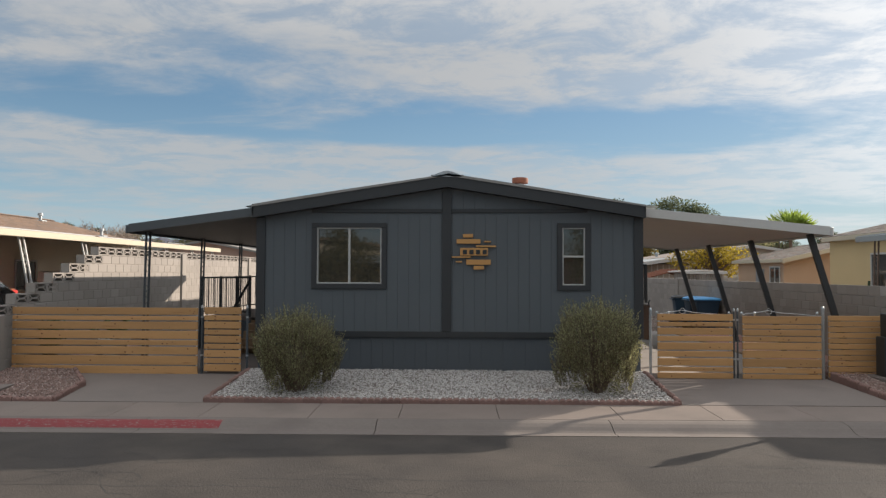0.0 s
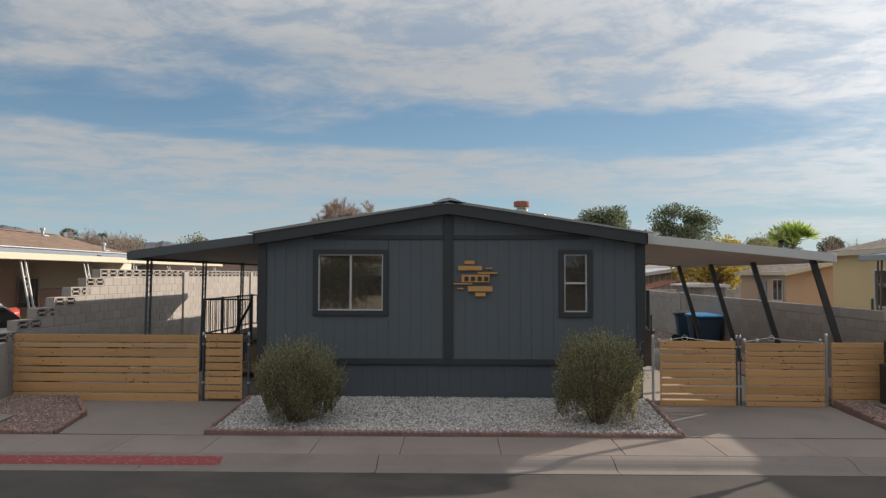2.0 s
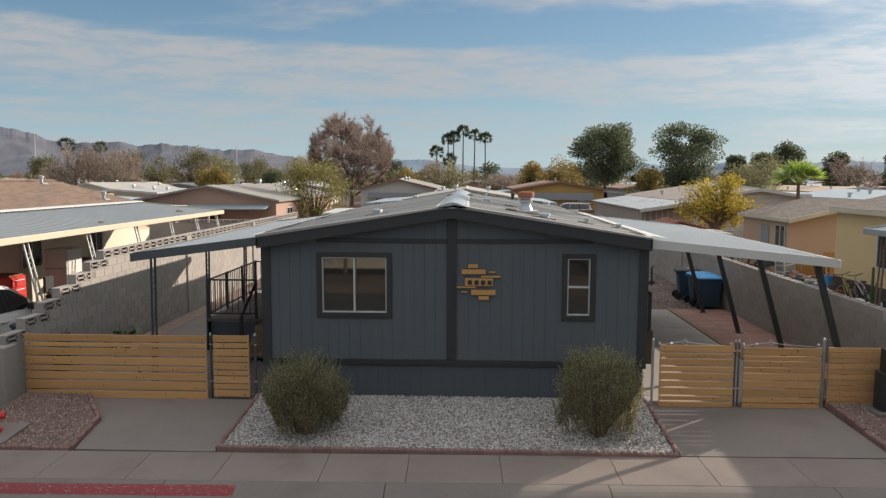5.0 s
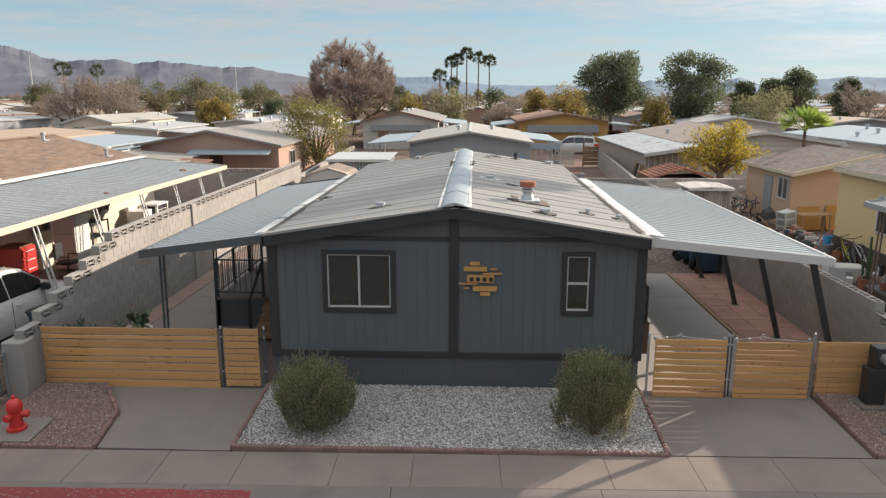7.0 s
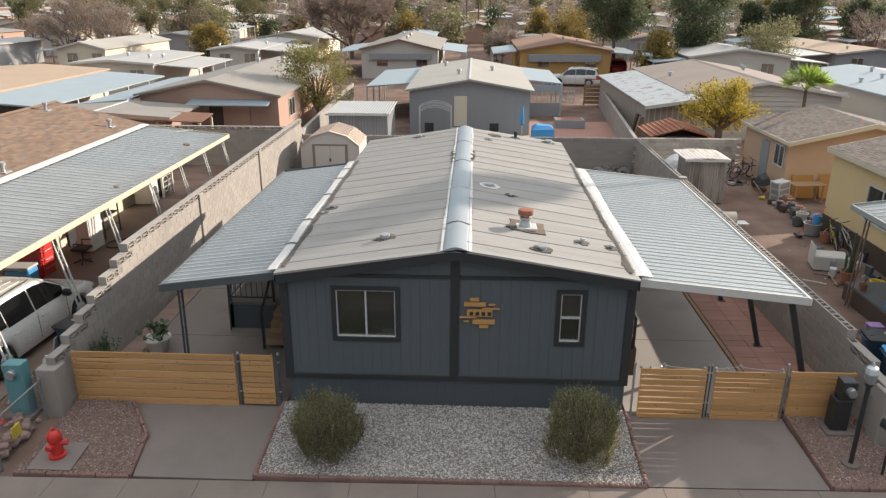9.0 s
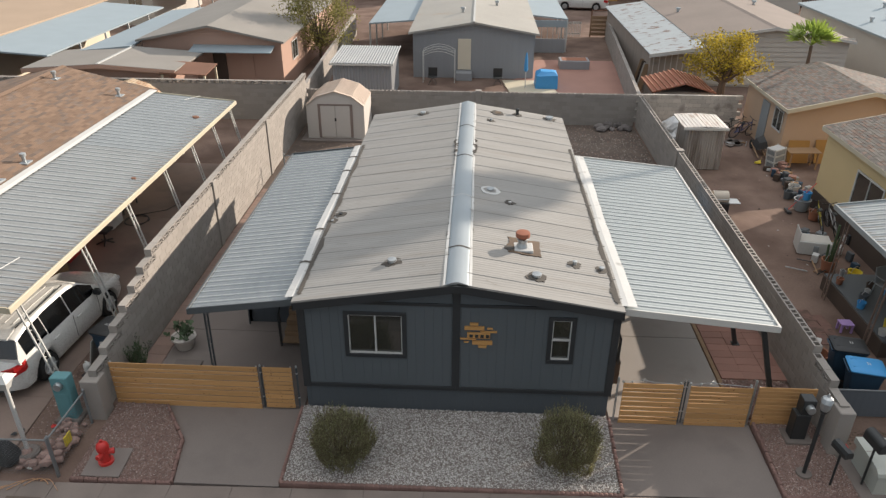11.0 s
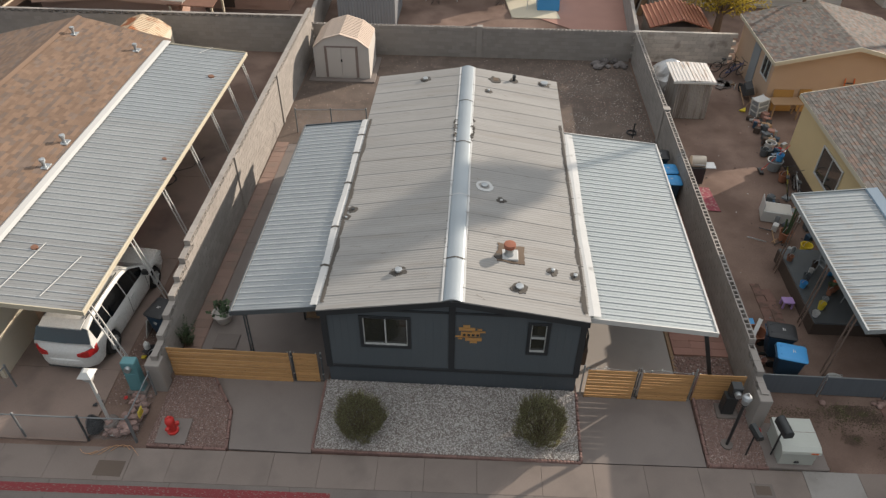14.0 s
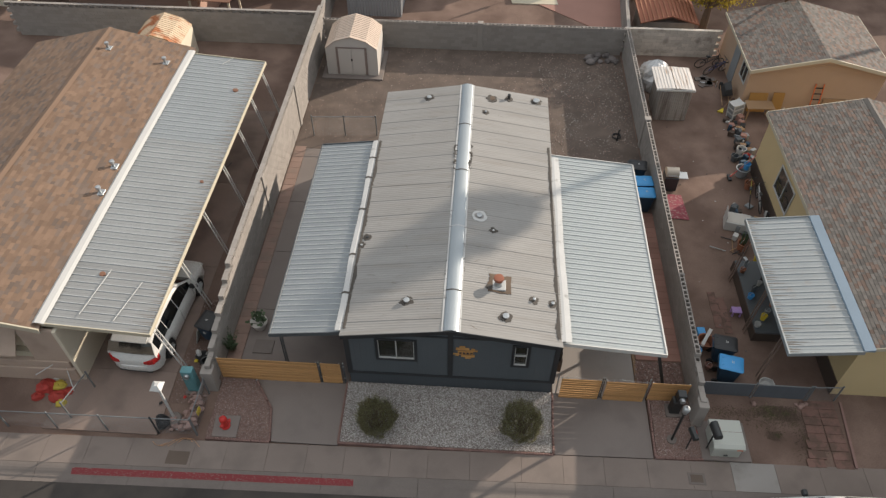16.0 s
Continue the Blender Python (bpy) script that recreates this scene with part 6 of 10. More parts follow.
# ---- trees ----
def tree(x, y, h, r, leaf_mat, label, n, size, seed, crown_from=0.3, flat=1.0, lumps=14, longness=2.4, name="tree", trunk_r=None, tight=0.46):
    """Tapered trunk, limbs to uneven lumps, and a crown of many small leaves or twigs round them."""
    rg = random.Random(seed)
    t = thing(name, (x, y, 0), label, "tree", "trees")
    tr = trunk_r or h * 0.022
    g_ = Geo()
    fork = h * (crown_from + 0.12)
    bend = rg.uniform(-0.03, 0.03) * h
    g_.tube((x, y, -0.1), (x + bend * 0.4, y, fork * 0.5), tr, tr * 0.85, 8)
    g_.tube((x + bend * 0.4, y, fork * 0.5), (x + bend, y, fork), tr * 0.85, tr * 0.6, 8)
    cz = h * (crown_from + (1 - crown_from) / 2)
    hr = h * (1 - crown_from) / 2
    centres = []
    for k in range(lumps):
        a, u = rg.uniform(0, 6.283), rg.uniform(-0.9, 0.95)
        q = math.sqrt(1 - u * u) * rg.uniform(0.35, 0.95)
        c = Vector((x + r * q * math.cos(a) * 0.8, y + r * q * math.sin(a) * 0.8, cz + hr * u * 0.82))
        centres.append((c, r * rg.uniform(0.22, tight)))
        b = Vector((x + bend, y, fork * rg.uniform(0.75, 1.15)))
        mid = b.lerp(c, 0.5) + Vector((rg.uniform(-0.08, 0.08) * r, rg.uniform(-0.08, 0.08) * r, 0.1 * hr))
        g_.tube(b, mid, tr * 0.36, tr * 0.2, 5)
        g_.tube(mid, c, tr * 0.2, tr * 0.05, 5)
    part("trunk", g_, M["bark"], t)
    pts = []
    for k in range(n):
        c, rr = centres[rg.randrange(lumps)]
        d = Vector((rg.gauss(0, 1), rg.gauss(0, 1), rg.gauss(0, 1))).normalized()
        pts.append((c + Vector((d.x, d.y, d.z * flat)) * rr * (rg.random() ** 0.55) * 1.12, tuple(d)))
    part("crown", leaf_mesh(pts, size, leaf_mat, "crown", seed=seed, longness=longness), leaf_mat, t)["kind"] = "stuff"
    return t


def bare_tree(x, y, h, r, label, seed, twig_mat=None, n=2600, size=0.6, crown_from=0.16, trunk_r=None, wide=0.55):
    """Leafless tree: limbs fork four times inside a rounded outline and end in fans of thin twigs."""
    rg = random.Random(seed)
    t = thing("bare_tree", (x, y, 0), label, "tree", "trees")
    tr = trunk_r or h * 0.02
    wood, fans = Geo(), []
    base, cz, hr = h * crown_from, h * (crown_from + (1 - crown_from) * 0.5), h * (1 - crown_from) * 0.5

    def held(p):
        """Pulls a tip back inside the crown's outline."""
        k = math.sqrt(((p.x - x) ** 2 + (p.y - y) ** 2) / (r * r) + ((p.z - cz) / hr) ** 2)
        c = Vector((x, y, cz))
        return c + (p - c) * (1 / k) * rg.uniform(0.9, 1.0) if k > 1 else p

    def grow(p, d, l, w, level):
        q = held(p + d * l)
        mid = p.lerp(q, 0.5) + Vector((rg.uniform(-1, 1), rg.uniform(-1, 1), rg.uniform(0, 1))) * l * 0.07
        wood.tube(p, mid, w, w * 0.8, 5 if level < 2 else 3, caps=False)
        wood.tube(mid, q, w * 0.8, w * 0.5, 5 if level < 2 else 3, caps=False)
        if level == (4 if n > 3000 else 3):
            fans.append((q, d))
            return
        for k in range(rg.choice((4, 5)) if level else 7):
            b = p.lerp(q, rg.uniform(0.45, 1.0) if level else rg.uniform(0.75, 1.0))
            e = (d * 0.85 + Vector((rg.gauss(0, wide), rg.gauss(0, wide), rg.gauss(0.16, 0.4)))).normalized()
            reach = l * rg.uniform(0.55, 0.85)
            if level == 0:          # main limbs fan out evenly round the trunk
                az, el = k * 2.4 + rg.uniform(-0.4, 0.4), (0.35, 1.3, 0.7, 1.0, 0.5, 1.45, 0.85)[k] + rg.uniform(-0.1, 0.1)
                e = Vector((math.cos(az) * math.cos(el), math.sin(az) * math.cos(el), math.sin(el)))
                reach = (r * math.cos(el) + hr * math.sin(el) * 1.15) * rg.uniform(0.55, 0.75)
            grow(b, e, reach, w * 0.5, level + 1)

    grow(Vector((x, y, -0.1)), Vector((rg.uniform(-0.06, 0.06), 0, 1)).normalized(), base + 0.35, tr, 0)
    part("trunk", wood, M["bark"], t)
    g_ = Geo()
    for k in range(n):
        q, d = fans[rg.randrange(len(fans))]
        e = (d * 0.9 + Vector((rg.gauss(0, 0.75), rg.gauss(0, 0.75), rg.gauss(0.1, 0.6)))).normalized()
        a = q - d * rg.uniform(0, size * 3.2)
        l = size * rg.uniform(0.7, 1.9)
        sd = e.orthogonal().normalized() * (0.012 + size * 0.022)
        g_.add([a - sd, a + sd, a + e * l], [(0, 1, 2)])
    part("crown", g_, twig_mat or M["twigs"], t, "cloud of thin bare twigs")["kind"] = "stuff"
    return t


def palm(x, y, h, r, label, seed, green, n=34, low=-0.95, trunk_r=0.16, name="palm_tree", lean=0.2):
    rg = random.Random(seed)
    t = thing(name, (x, y, 0), label, "palm", "palms")
    xt = x + rg.uniform(-lean, lean)
    part("trunk", Geo().tube((x, y, -0.1), (xt, y, h - r * 0.5), trunk_r * 1.25, trunk_r * 0.8, 8), M["bark"], t)
    g_ = Geo()
    for k in range(n):
        a = rg.uniform(0, 6.283)
        el = rg.uniform(low, 1.4)
        d = Vector((math.cos(a) * math.cos(el), math.sin(a) * math.cos(el), math.sin(el)))
        s = Vector((-math.sin(a), math.cos(a), 0))
        up = s.cross(d)
        tw = rg.uniform(-1.2, 1.2)
        ct, st_ = math.cos(tw), math.sin(tw)
        b = Vector((xt, y, h - r * 0.5))
        m1 = b + d * r * rg.uniform(0.42, 0.6)
        for q in range(11):
            f = (q - 5) / 5
            e = (d * (1 - 0.35 * abs(f)) + (s * ct + up * st_) * f * 0.95 + up * rg.uniform(-0.12, 0.12) + Vector((0, 0, -0.18 * abs(f)))).normalized()
            tip = m1 + e * r * 0.52 * rg.uniform(0.8, 1.1)
            wv = (s * 0.6 + up * 0.5) * r * 0.045
            mid = m1.lerp(tip, 0.55)
            g_.add([m1, mid - wv, tip, mid + wv], [(0, 1, 2, 3)])
        g_.add([b - s * 0.018 * r, b + s * 0.018 * r, m1 + s * 0.018 * r, m1 - s * 0.018 * r], [(0, 1, 2, 3)])
    part("crown", g_, green, t, "fan-shaped palm leaves")["kind"] = "stuff"
    return t


M["pine"] = material("dark_pine_needles", (0.125, 0.145, 0.085), 0.9, spec=0.12, amount=0.2, coarse=1.0, pieces="island", spread=0.5)
M["olive"] = material("olive_foliage", (0.165, 0.155, 0.085), 0.9, spec=0.12, amount=0.2, coarse=0.6, pieces="island", spread=0.45)
M["mesquite"] = leafy(material("yellow_green_fine_leaves", (0.22, 0.205, 0.075), 0.9, spec=0.12, amount=0.2, coarse=0.8, pieces="island", spread=0.4))
M["sage"] = material("pale_sage_foliage", (0.235, 0.225, 0.125), 0.9, spec=0.12, amount=0.2, coarse=0.6, pieces="island", spread=0.35)
M["yellow"] = material("yellow_autumn_leaves", (0.36, 0.28, 0.045), 0.9, spec=0.12, amount=0.25, coarse=1.5, pieces="island", spread=0.5)
M["ochre_leaf"] = material("dull_ochre_leaves", (0.27, 0.205, 0.075), 0.9, spec=0.12, amount=0.2, coarse=0.8, pieces="island", spread=0.4)
M["twigs"] = material("bare_brown_twigs", (0.34, 0.27, 0.22), 0.9, spec=0.1, amount=0.2, coarse=0.3, pieces="island", spread=0.3)
M["red_twigs"] = material("bare_reddish_twigs", (0.36, 0.275, 0.23), 0.9, spec=0.1, amount=0.2, coarse=0.3, pieces="island", spread=0.3)
M["palm"] = material("palm_green", (0.085, 0.10, 0.055), 0.9, spec=0.15, amount=0.2, pieces="island", spread=0.35)
M["palm_bright"] = material("bright_palm_green", (0.27, 0.36, 0.07), 0.6, amount=0.2, pieces="island", spread=0.35)

for nm in ("pine", "olive", "sage", "yellow", "ochre_leaf", "palm", "palm_bright", "bush"):
    leafy(M[nm])
tree(16.2, 71, 10.7, 4.9, M["pine"], "tall dark green pine with a dense rounded crown", 26000, 0.2, 31, 0.27, 0.75, 70, longness=2.8, tight=0.22)
tree(23.2, 65, 10.3, 5.0, M["pine"], "tall dark green pine with an open crown", 17000, 0.2, 32, 0.22, 0.65, 52, longness=2.8, tight=0.22)
tree(13.1, 24.6, 4.15, 2.4, M["yellow"], "small tree with yellow autumn leaves and a thick pale trunk", 6200, 0.1, 33, 0.34, 0.8, 40, trunk_r=0.26, tight=0.27)
tree(-10.1, 34.0, 5.4, 2.95, M["mesquite"], "airy olive-green mesquite behind the block wall", 8000, 0.15, 34, 0.1, 0.8, 46, longness=4.5, tight=0.3)
bare_tree(-16.4, 86, 13.4, 5.9, "large bare brown tree with a wide twiggy crown", 35, M["red_twigs"], 52000, 0.5, 0.1, 0.34, 0.6)
for x, y, h, r, sd in ((39.7, 95, 7.8, 2.2, 36), (43.8, 95, 8.3, 2.5, 37), (47.2, 95, 9.7, 3.5, 38), (54.6, 95, 8.3, 2.5, 41), (64.5, 98, 8.0, 2.6, 42)):
    tree(x, y, h, r, M["pine"], "dark green round-crowned tree", 9000, 0.22, sd, 0.14, 0.9, 44, tight=0.32)
tree(29.7, 61, 6.3, 3.4, M["sage"], "pale sage-green weeping tree over the roofs", 8000, 0.24, 39, 0.12, 0.9, 34, longness=6)
bare_tree(46.7, 75, 8.6, 3.2, "bare tree with orange-brown twigs", 40, M["red_twigs"], 2900, 0.4)
for x, y, h, r, sd in ((-51.2, 78, 8.5, 3.6, 43), (-48.2, 80, 8.8, 3.8, 44), (-43.9, 76, 7.7, 2.8, 45), (-29, 110, 8.3, 4.2, 46), (-23.5, 108, 7.6, 3.6, 47), (-40.5, 96, 7.6, 3.4, 48), (3.8, 80, 4.6, 2.6, 49), (-7.0, 120, 8.0, 2.6, 66), (10.5, 97, 6.0, 2.6, 67)):
    bare_tree(x, y, h, r, "bare grey-brown tree between the roofs", sd, None, 4200, 0.5)
for x, y, h, r, mt_, w_, sd in ((-55.2, 100, 9.2, 3.6, "olive", "olive-green", 70), (-42.0, 95, 8.6, 3.8, "olive", "olive-green", 71), (-37.0, 92, 7.2, 3.4, "sage", "pale sage-green", 72), (-30.0, 70, 5.3, 2.6, "ochre_leaf", "dull ochre", 73), (-28.4, 90, 5.1, 2.2, "pine", "dark green", 74),
                            (9.5, 95, 6.4, 2.6, "ochre_leaf", "dull ochre", 75), (13.8, 90, 7.2, 3.2, "ochre_leaf", "dull ochre", 76), (18.2, 60, 5.0, 2.2, "ochre_leaf", "dull ochre", 77), (-75.4, 110, 7.8, 3.6, "olive", "olive-green", 78), (-63.5, 130, 8.5, 4.2, "olive", "olive-green", 79), (-46, 140, 8.2, 4.4, "olive", "olive-green", 80), (-16.4, 140, 7.6, 3.6, "olive", "olive-green", 81), (3.2, 84, 4.2, 1.8, "olive", "olive-green", 82)):
    tree(x, y, h, r, M[mt_], f"{w_} tree between the roofs", 5000, 0.23, sd, 0.1, 0.9, 24, tight=0.4)
for i, (px, top, d) in enumerate(((778, 128, 140), (799, 106, 150), (807, 102, 150), (825, 92, 150), (845, 99, 150), (866, 104, 146), (800, 142, 140))):
    yy = d
    palm(0.3 + slope_of(px) * (yy + 12.8), yy, 5.5 + (168 - top) / 1253 * (yy + 12.8), 1.75, "tall fan palm with a slim trunk", 50 + i, M["palm"], 60, -0.7, 0.15)
palm(16.75, 23.4, 4.45, 1.35, "short bright green fan palm", 60, M["palm_bright"], 34, 0.3, 0.1)
palm(-94, 150, 12.4, 2.2, "tall fan palm with a slim trunk", 61, M["palm"], 40)
palm(-102, 180, 13.0, 2.2, "tall fan palm with a slim trunk", 63, M["palm"], 40)
palm(36.75, 31.55, 20.85, 1.55, "very tall fan palm standing beyond the yellow house", 62, M["palm"], 150, -1.2, 0.15, lean=0.05)

tree(-5.2, -17.6, 3.8, 1.9, M["olive"], "leafy tree in front of the homes across the street", 5000, 0.1, 68, 0.1, 0.9, 24)
tree(6.0, -17.8, 4.2, 2.2, M["olive"], "leafy tree in front of the homes across the street", 5000, 0.1, 69, 0.1, 0.9, 24)

rng = random.Random(77)
kinds = ["bare", "bare", "olive", "bare", "olive", "sage", "ochre_leaf", "bare", "olive", "pine"]
for k in range(130):
    y = rng.choice((108, 114, 138, 142, 166, 190, 222, 226, 250, 286, 290, 320, 372, 400, 420)) + rng.uniform(-3, 3)
    lim = (y + 13) * 0.66
    x = rng.uniform(-lim, lim)
    kd = rng.choice(kinds)
    h = rng.uniform(3.8, 6.6) + y * 0.006
    r = h * rng.uniform(0.4, 0.62)
    if kd == "bare":
        bare_tree(x, y, h, r, "bare grey-brown tree between the roofs", 100 + k, None, 1500, 0.6 + y * 0.001)
    else:
        tree(x, y, h, r, M[kd], {"olive": "olive-green tree between the roofs", "pine": "dark green tree between the roofs", "sage": "pale sage-green tree between the roofs", "ochre_leaf": "tree with dull ochre leaves"}[kd],
             1500, 0.28 + y * 0.0008, 100 + k, 0.1, 0.9, 16)
for px, top, d in ((38, 92, 260), (413, 112, 300)):
    x = 0.3 + slope_of(px) * d
    mast = thing("radio_mast", (x, d - 13, 0), "thin white radio mast far off", "mast", "masts")
    part("pole", Geo().tube((x, d - 13, -0.1), (x, d - 13, 5.5 + (168 - top) / 1253 * d), 0.22, 0.1, 8), M["white"], mast)
# the park and its trees run on to the foot of the mountains
rng = random.Random(91)
woods = {"olive": Geo(), "twigs": Geo(), "pine": Geo()}
for k in range(1500):
    y = 425 + 900 * rng.random() ** 1.7
    x = rng.uniform(-0.72, 0.72) * (y + 13)
    h, r = rng.uniform(3.5, 7.5), rng.uniform(2.2, 4.5)
    kd = rng.choice(("olive", "olive", "twigs", "twigs", "pine"))
    gg = woods[kd]
    for q in range(22):
        a, u = rng.uniform(0, 6.283), rng.random()
        c = Vector((x + r * math.cos(a) * math.sqrt(1 - u * u) * rng.uniform(0.3, 1), y + r * 0.6 * math.sin(a), h * (0.25 + 0.7 * u * rng.uniform(0.5, 1))))
        d, e = Vector((rng.uniform(-1, 1), rng.uniform(-1, 1), rng.uniform(-1, 1))) * 0.95, Vector((rng.uniform(-1, 1), rng.uniform(-1, 1), rng.uniform(-1, 1))) * 0.95
        gg.add([c - d, c - e, c + d, c + e], [(0, 1, 2, 3)])
for kd, words in (("olive", "olive-green"), ("twigs", "bare brown"), ("pine", "dark green")):
    solid("far_woods", woods[kd], M[kd], f"{words} trees far off towards the mountains", "trees", kind="stuff")
M["far_roofs"] = material("far_pale_roofs", (0.33, 0.32, 0.30), 0.8, amount=0.1, coarse=0.1, pieces="island", spread=0.4, alt=(0.22, 0.17, 0.14), share=0.3)
g = Geo()
for k in range(420):
    y = 415 + 600 * rng.random() ** 1.4
    x = rng.uniform(-0.7, 0.7) * (y + 13)
    w, l, hh = rng.uniform(3, 5), rng.uniform(10, 16), rng.uniform(0.4, 0.9)
    g.loft([[(x - w, yy, 0), (x + w, yy, 0), (x + w, yy, 2.8), (x, yy, 2.8 + hh), (x - w, yy, 2.8)] for yy in (y, y + l)])
solid("far_homes", g, M["far_roofs"], "rows of pale low mobile homes far off", "houses", kind="stuff")
# ---- things at the front ----
M["red"] = material("hydrant_red", (0.50, 0.03, 0.025), 0.45, amount=0.12)
M["teal"] = material("teal_painted_steel", (0.10, 0.24, 0.26), 0.6, amount=0.15, stain=(0.16, 0.13, 0.10), stain_at=(0.66, 0.74), stain_scale=5)
M["rock"] = material("pinkish_fieldstone", (0.27, 0.18, 0.155), 0.9, amount=0.25, fine=20, pieces="object", spread=0.2)
M["plastic_black"] = material("black_plastic", (0.022, 0.023, 0.025), 0.55, amount=0.15)
M["plastic_navy"] = material("navy_plastic", (0.02, 0.05, 0.085), 0.55, amount=0.12)
M["plastic_blue"] = material("bright_blue_plastic", (0.05, 0.27, 0.56), 0.5, amount=0.1)
M["clay"] = material("terracotta", (0.27, 0.115, 0.065), 0.85, amount=0.15)
M["yellow_p"] = material("yellow_plastic", (0.62, 0.48, 0.04), 0.5, amount=0.1)
M["orange_p"] = material("orange_plastic", (0.62, 0.13, 0.03), 0.5, amount=0.1)
M["plywood"] = material("plywood", (0.30, 0.19, 0.105), 0.8, amount=0.15)
M["orange_ply"] = material("orange_plywood", (0.36, 0.19, 0.05), 0.8, amount=0.15)
M["car_white"] = material("white_car_paint", (0.561, 0.557, 0.535), 0.28, amount=0.04, bump=0)
M["car_glass"] = glass_material("tinted_car_glass", (0.006, 0.007, 0.008), 0.05)
M["appliance"] = material("white_enamel", (0.66, 0.65, 0.62), 0.4, amount=0.05, stain=(0.5, 0.46, 0.4), stain_at=(0.6, 0.8))
M["rubber"] = material("tyre_rubber", (0.018, 0.018, 0.018), 0.85, amount=0.2)
M["tail"] = material("red_lamp_lens", (0.42, 0.02, 0.02), 0.25, amount=0.05, bump=0)
M["shed_pale"] = material("pale_shed_metal", (0.50, 0.468, 0.435), 0.65, amount=0.06)
M["shed_roof"] = material("tan_streaked_shed_roof", (0.50, 0.40, 0.325), 0.7, amount=0.12, stretch=(6, 0.5, 1))
M["shed_trim"] = material("brown_grey_shed_trim", (0.22, 0.17, 0.15), 0.7, amount=0.1)
M["cactus"] = material("cactus_green", (0.06, 0.095, 0.045), 0.7, amount=0.2, pieces="island", spread=0.3)
M["cover"] = material("rusty_cover_plate", (0.105, 0.078, 0.06), 0.8, amount=0.2)
M["box_green"] = material("pale_green_grey_enamel", (0.406, 0.421, 0.382), 0.55, amount=0.08, stain=(0.273, 0.250, 0.211), stain_at=(0.65, 0.8), stain_scale=2.5)


def zf(y):
    return gz(0, y)


# fire hydrant on its pad
HYX, HYY = -7.5, -1.95
solid("hydrant_pad", Geo().slab([(-7.88, -2.34), (-7.06, -2.34), (-7.08, -1.55), (-7.92, -1.6)], lambda x, y: gz(x, y) + 0.06, lambda x, y: gz(x, y) - 0.1), M["concrete"], "square concrete pad under the hydrant", "pad")
z0 = zf(HYY) + 0.055
hyd = thing("fire_hydrant", (HYX, HYY, z0), "red cast-iron fire hydrant on a concrete pad", "hydrant")
part("barrel", Geo().lathe([(0.16, 0), (0.16, 0.05), (0.11, 0.06), (0.105, 0.33), (0.125, 0.35), (0.125, 0.39), (0.115, 0.40)], (HYX, HYY, z0), 20), M["red"], hyd, smooth=True)
part("bonnet", Geo().lathe([(0.13, 0.40), (0.13, 0.44), (0.11, 0.50), (0.06, 0.55), (0.035, 0.56), (0.03, 0.61), (0.02, 0.615)], (HYX, HYY, z0), 20), M["red"], hyd, smooth=True)
for a in (20, 140, 260):
    d = Vector((math.cos(radians(a)), math.sin(radians(a)), 0))
    p = Vector((HYX, HYY, z0 + 0.27))
    noz = part("nozzle", Geo().tube(p, p + d * 0.17, 0.062, n=12), M["red"], hyd, smooth=True)
    part("nozzle_cap", Geo().tube(p + d * 0.17, p + d * 0.21, 0.072, 0.06, 8), M["red"], noz)

# white lantern post beside the chain-link gate
LX, LY = -9.3, -1.8
z0 = zf(LY)
lp = thing("lamp_post", (LX, LY, z0), "white post lamp with a flared square head", "lamp post")
part("footing", Geo().lathe([(0.25, -0.05), (0.24, 0.1), (0.2, 0.14)], (LX, LY, z0), 14), M["kerb"], lp)
part("pole", Geo().tube((LX, LY, z0), (LX, LY, z0 + 1.85), 0.045, n=12), M["white"], lp, smooth=True)
part("lantern", Geo().loft([[(LX + sx * r, LY + sy * r, z0 + h) for sx, sy in ((-1, -1), (1, -1), (1, 1), (-1, 1))] for r, h in ((0.07, 1.83), (0.14, 2.05), (0.19, 2.08), (0.06, 2.2))]), M["white"], lp)

# teal meter pedestal at the wall
TX, TY = -8.95, -0.6
tp = thing("meter_pedestal", (TX, TY, 0), "teal steel meter pedestal with a round dial", "meter pedestal")
part("cabinet", Geo().cbox(TX - 0.2, TX + 0.2, TY - 0.14, TY + 0.14, -0.1, 1.15, 0.02), M["teal"], tp)
part("dial", Geo().tube((TX, TY - 0.14, 0.95), (TX, TY - 0.24, 0.95), 0.1, 0.09, 18), M["galv"], tp, smooth=True)
part("hatch", Geo().cbox(TX - 0.15, TX + 0.15, TY - 0.155, TY - 0.14, 0.1, 0.72, 0.006), M["teal"], tp)
part("base", Geo().cbox(TX - 0.28, TX + 0.28, TY - 0.24, TY + 0.24, -0.12, 0.0, 0.02), M["kerb"], tp)
# black pedestal on the other side
BX, BY = 7.62, -0.45
bp = thing("meter_pedestal", (BX, BY, 0), "black steel meter pedestal with a round dial on a concrete foot", "meter pedestal")
part("foot", Geo().cbox(BX - 0.3, BX + 0.3, BY - 0.25, BY + 0.25, -0.12, 0.045, 0.02), M["kerb"], bp)
part("lower_cabinet", Geo().cbox(BX - 0.19, BX + 0.14, BY - 0.14, BY + 0.14, 0.04, 0.72, 0.012), M["black"], bp)
part("upper_cabinet", Geo().cbox(BX - 0.11, BX + 0.17, BY - 0.13, BY + 0.14, 0.72, 1.12, 0.012), M["black"], bp)
part("dial", Geo().tube((BX + 0.04, BY - 0.13, 0.93), (BX + 0.04, BY - 0.25, 0.93), 0.095, 0.085, 18), M["galv"], bp, "clear-domed meter dial", True)
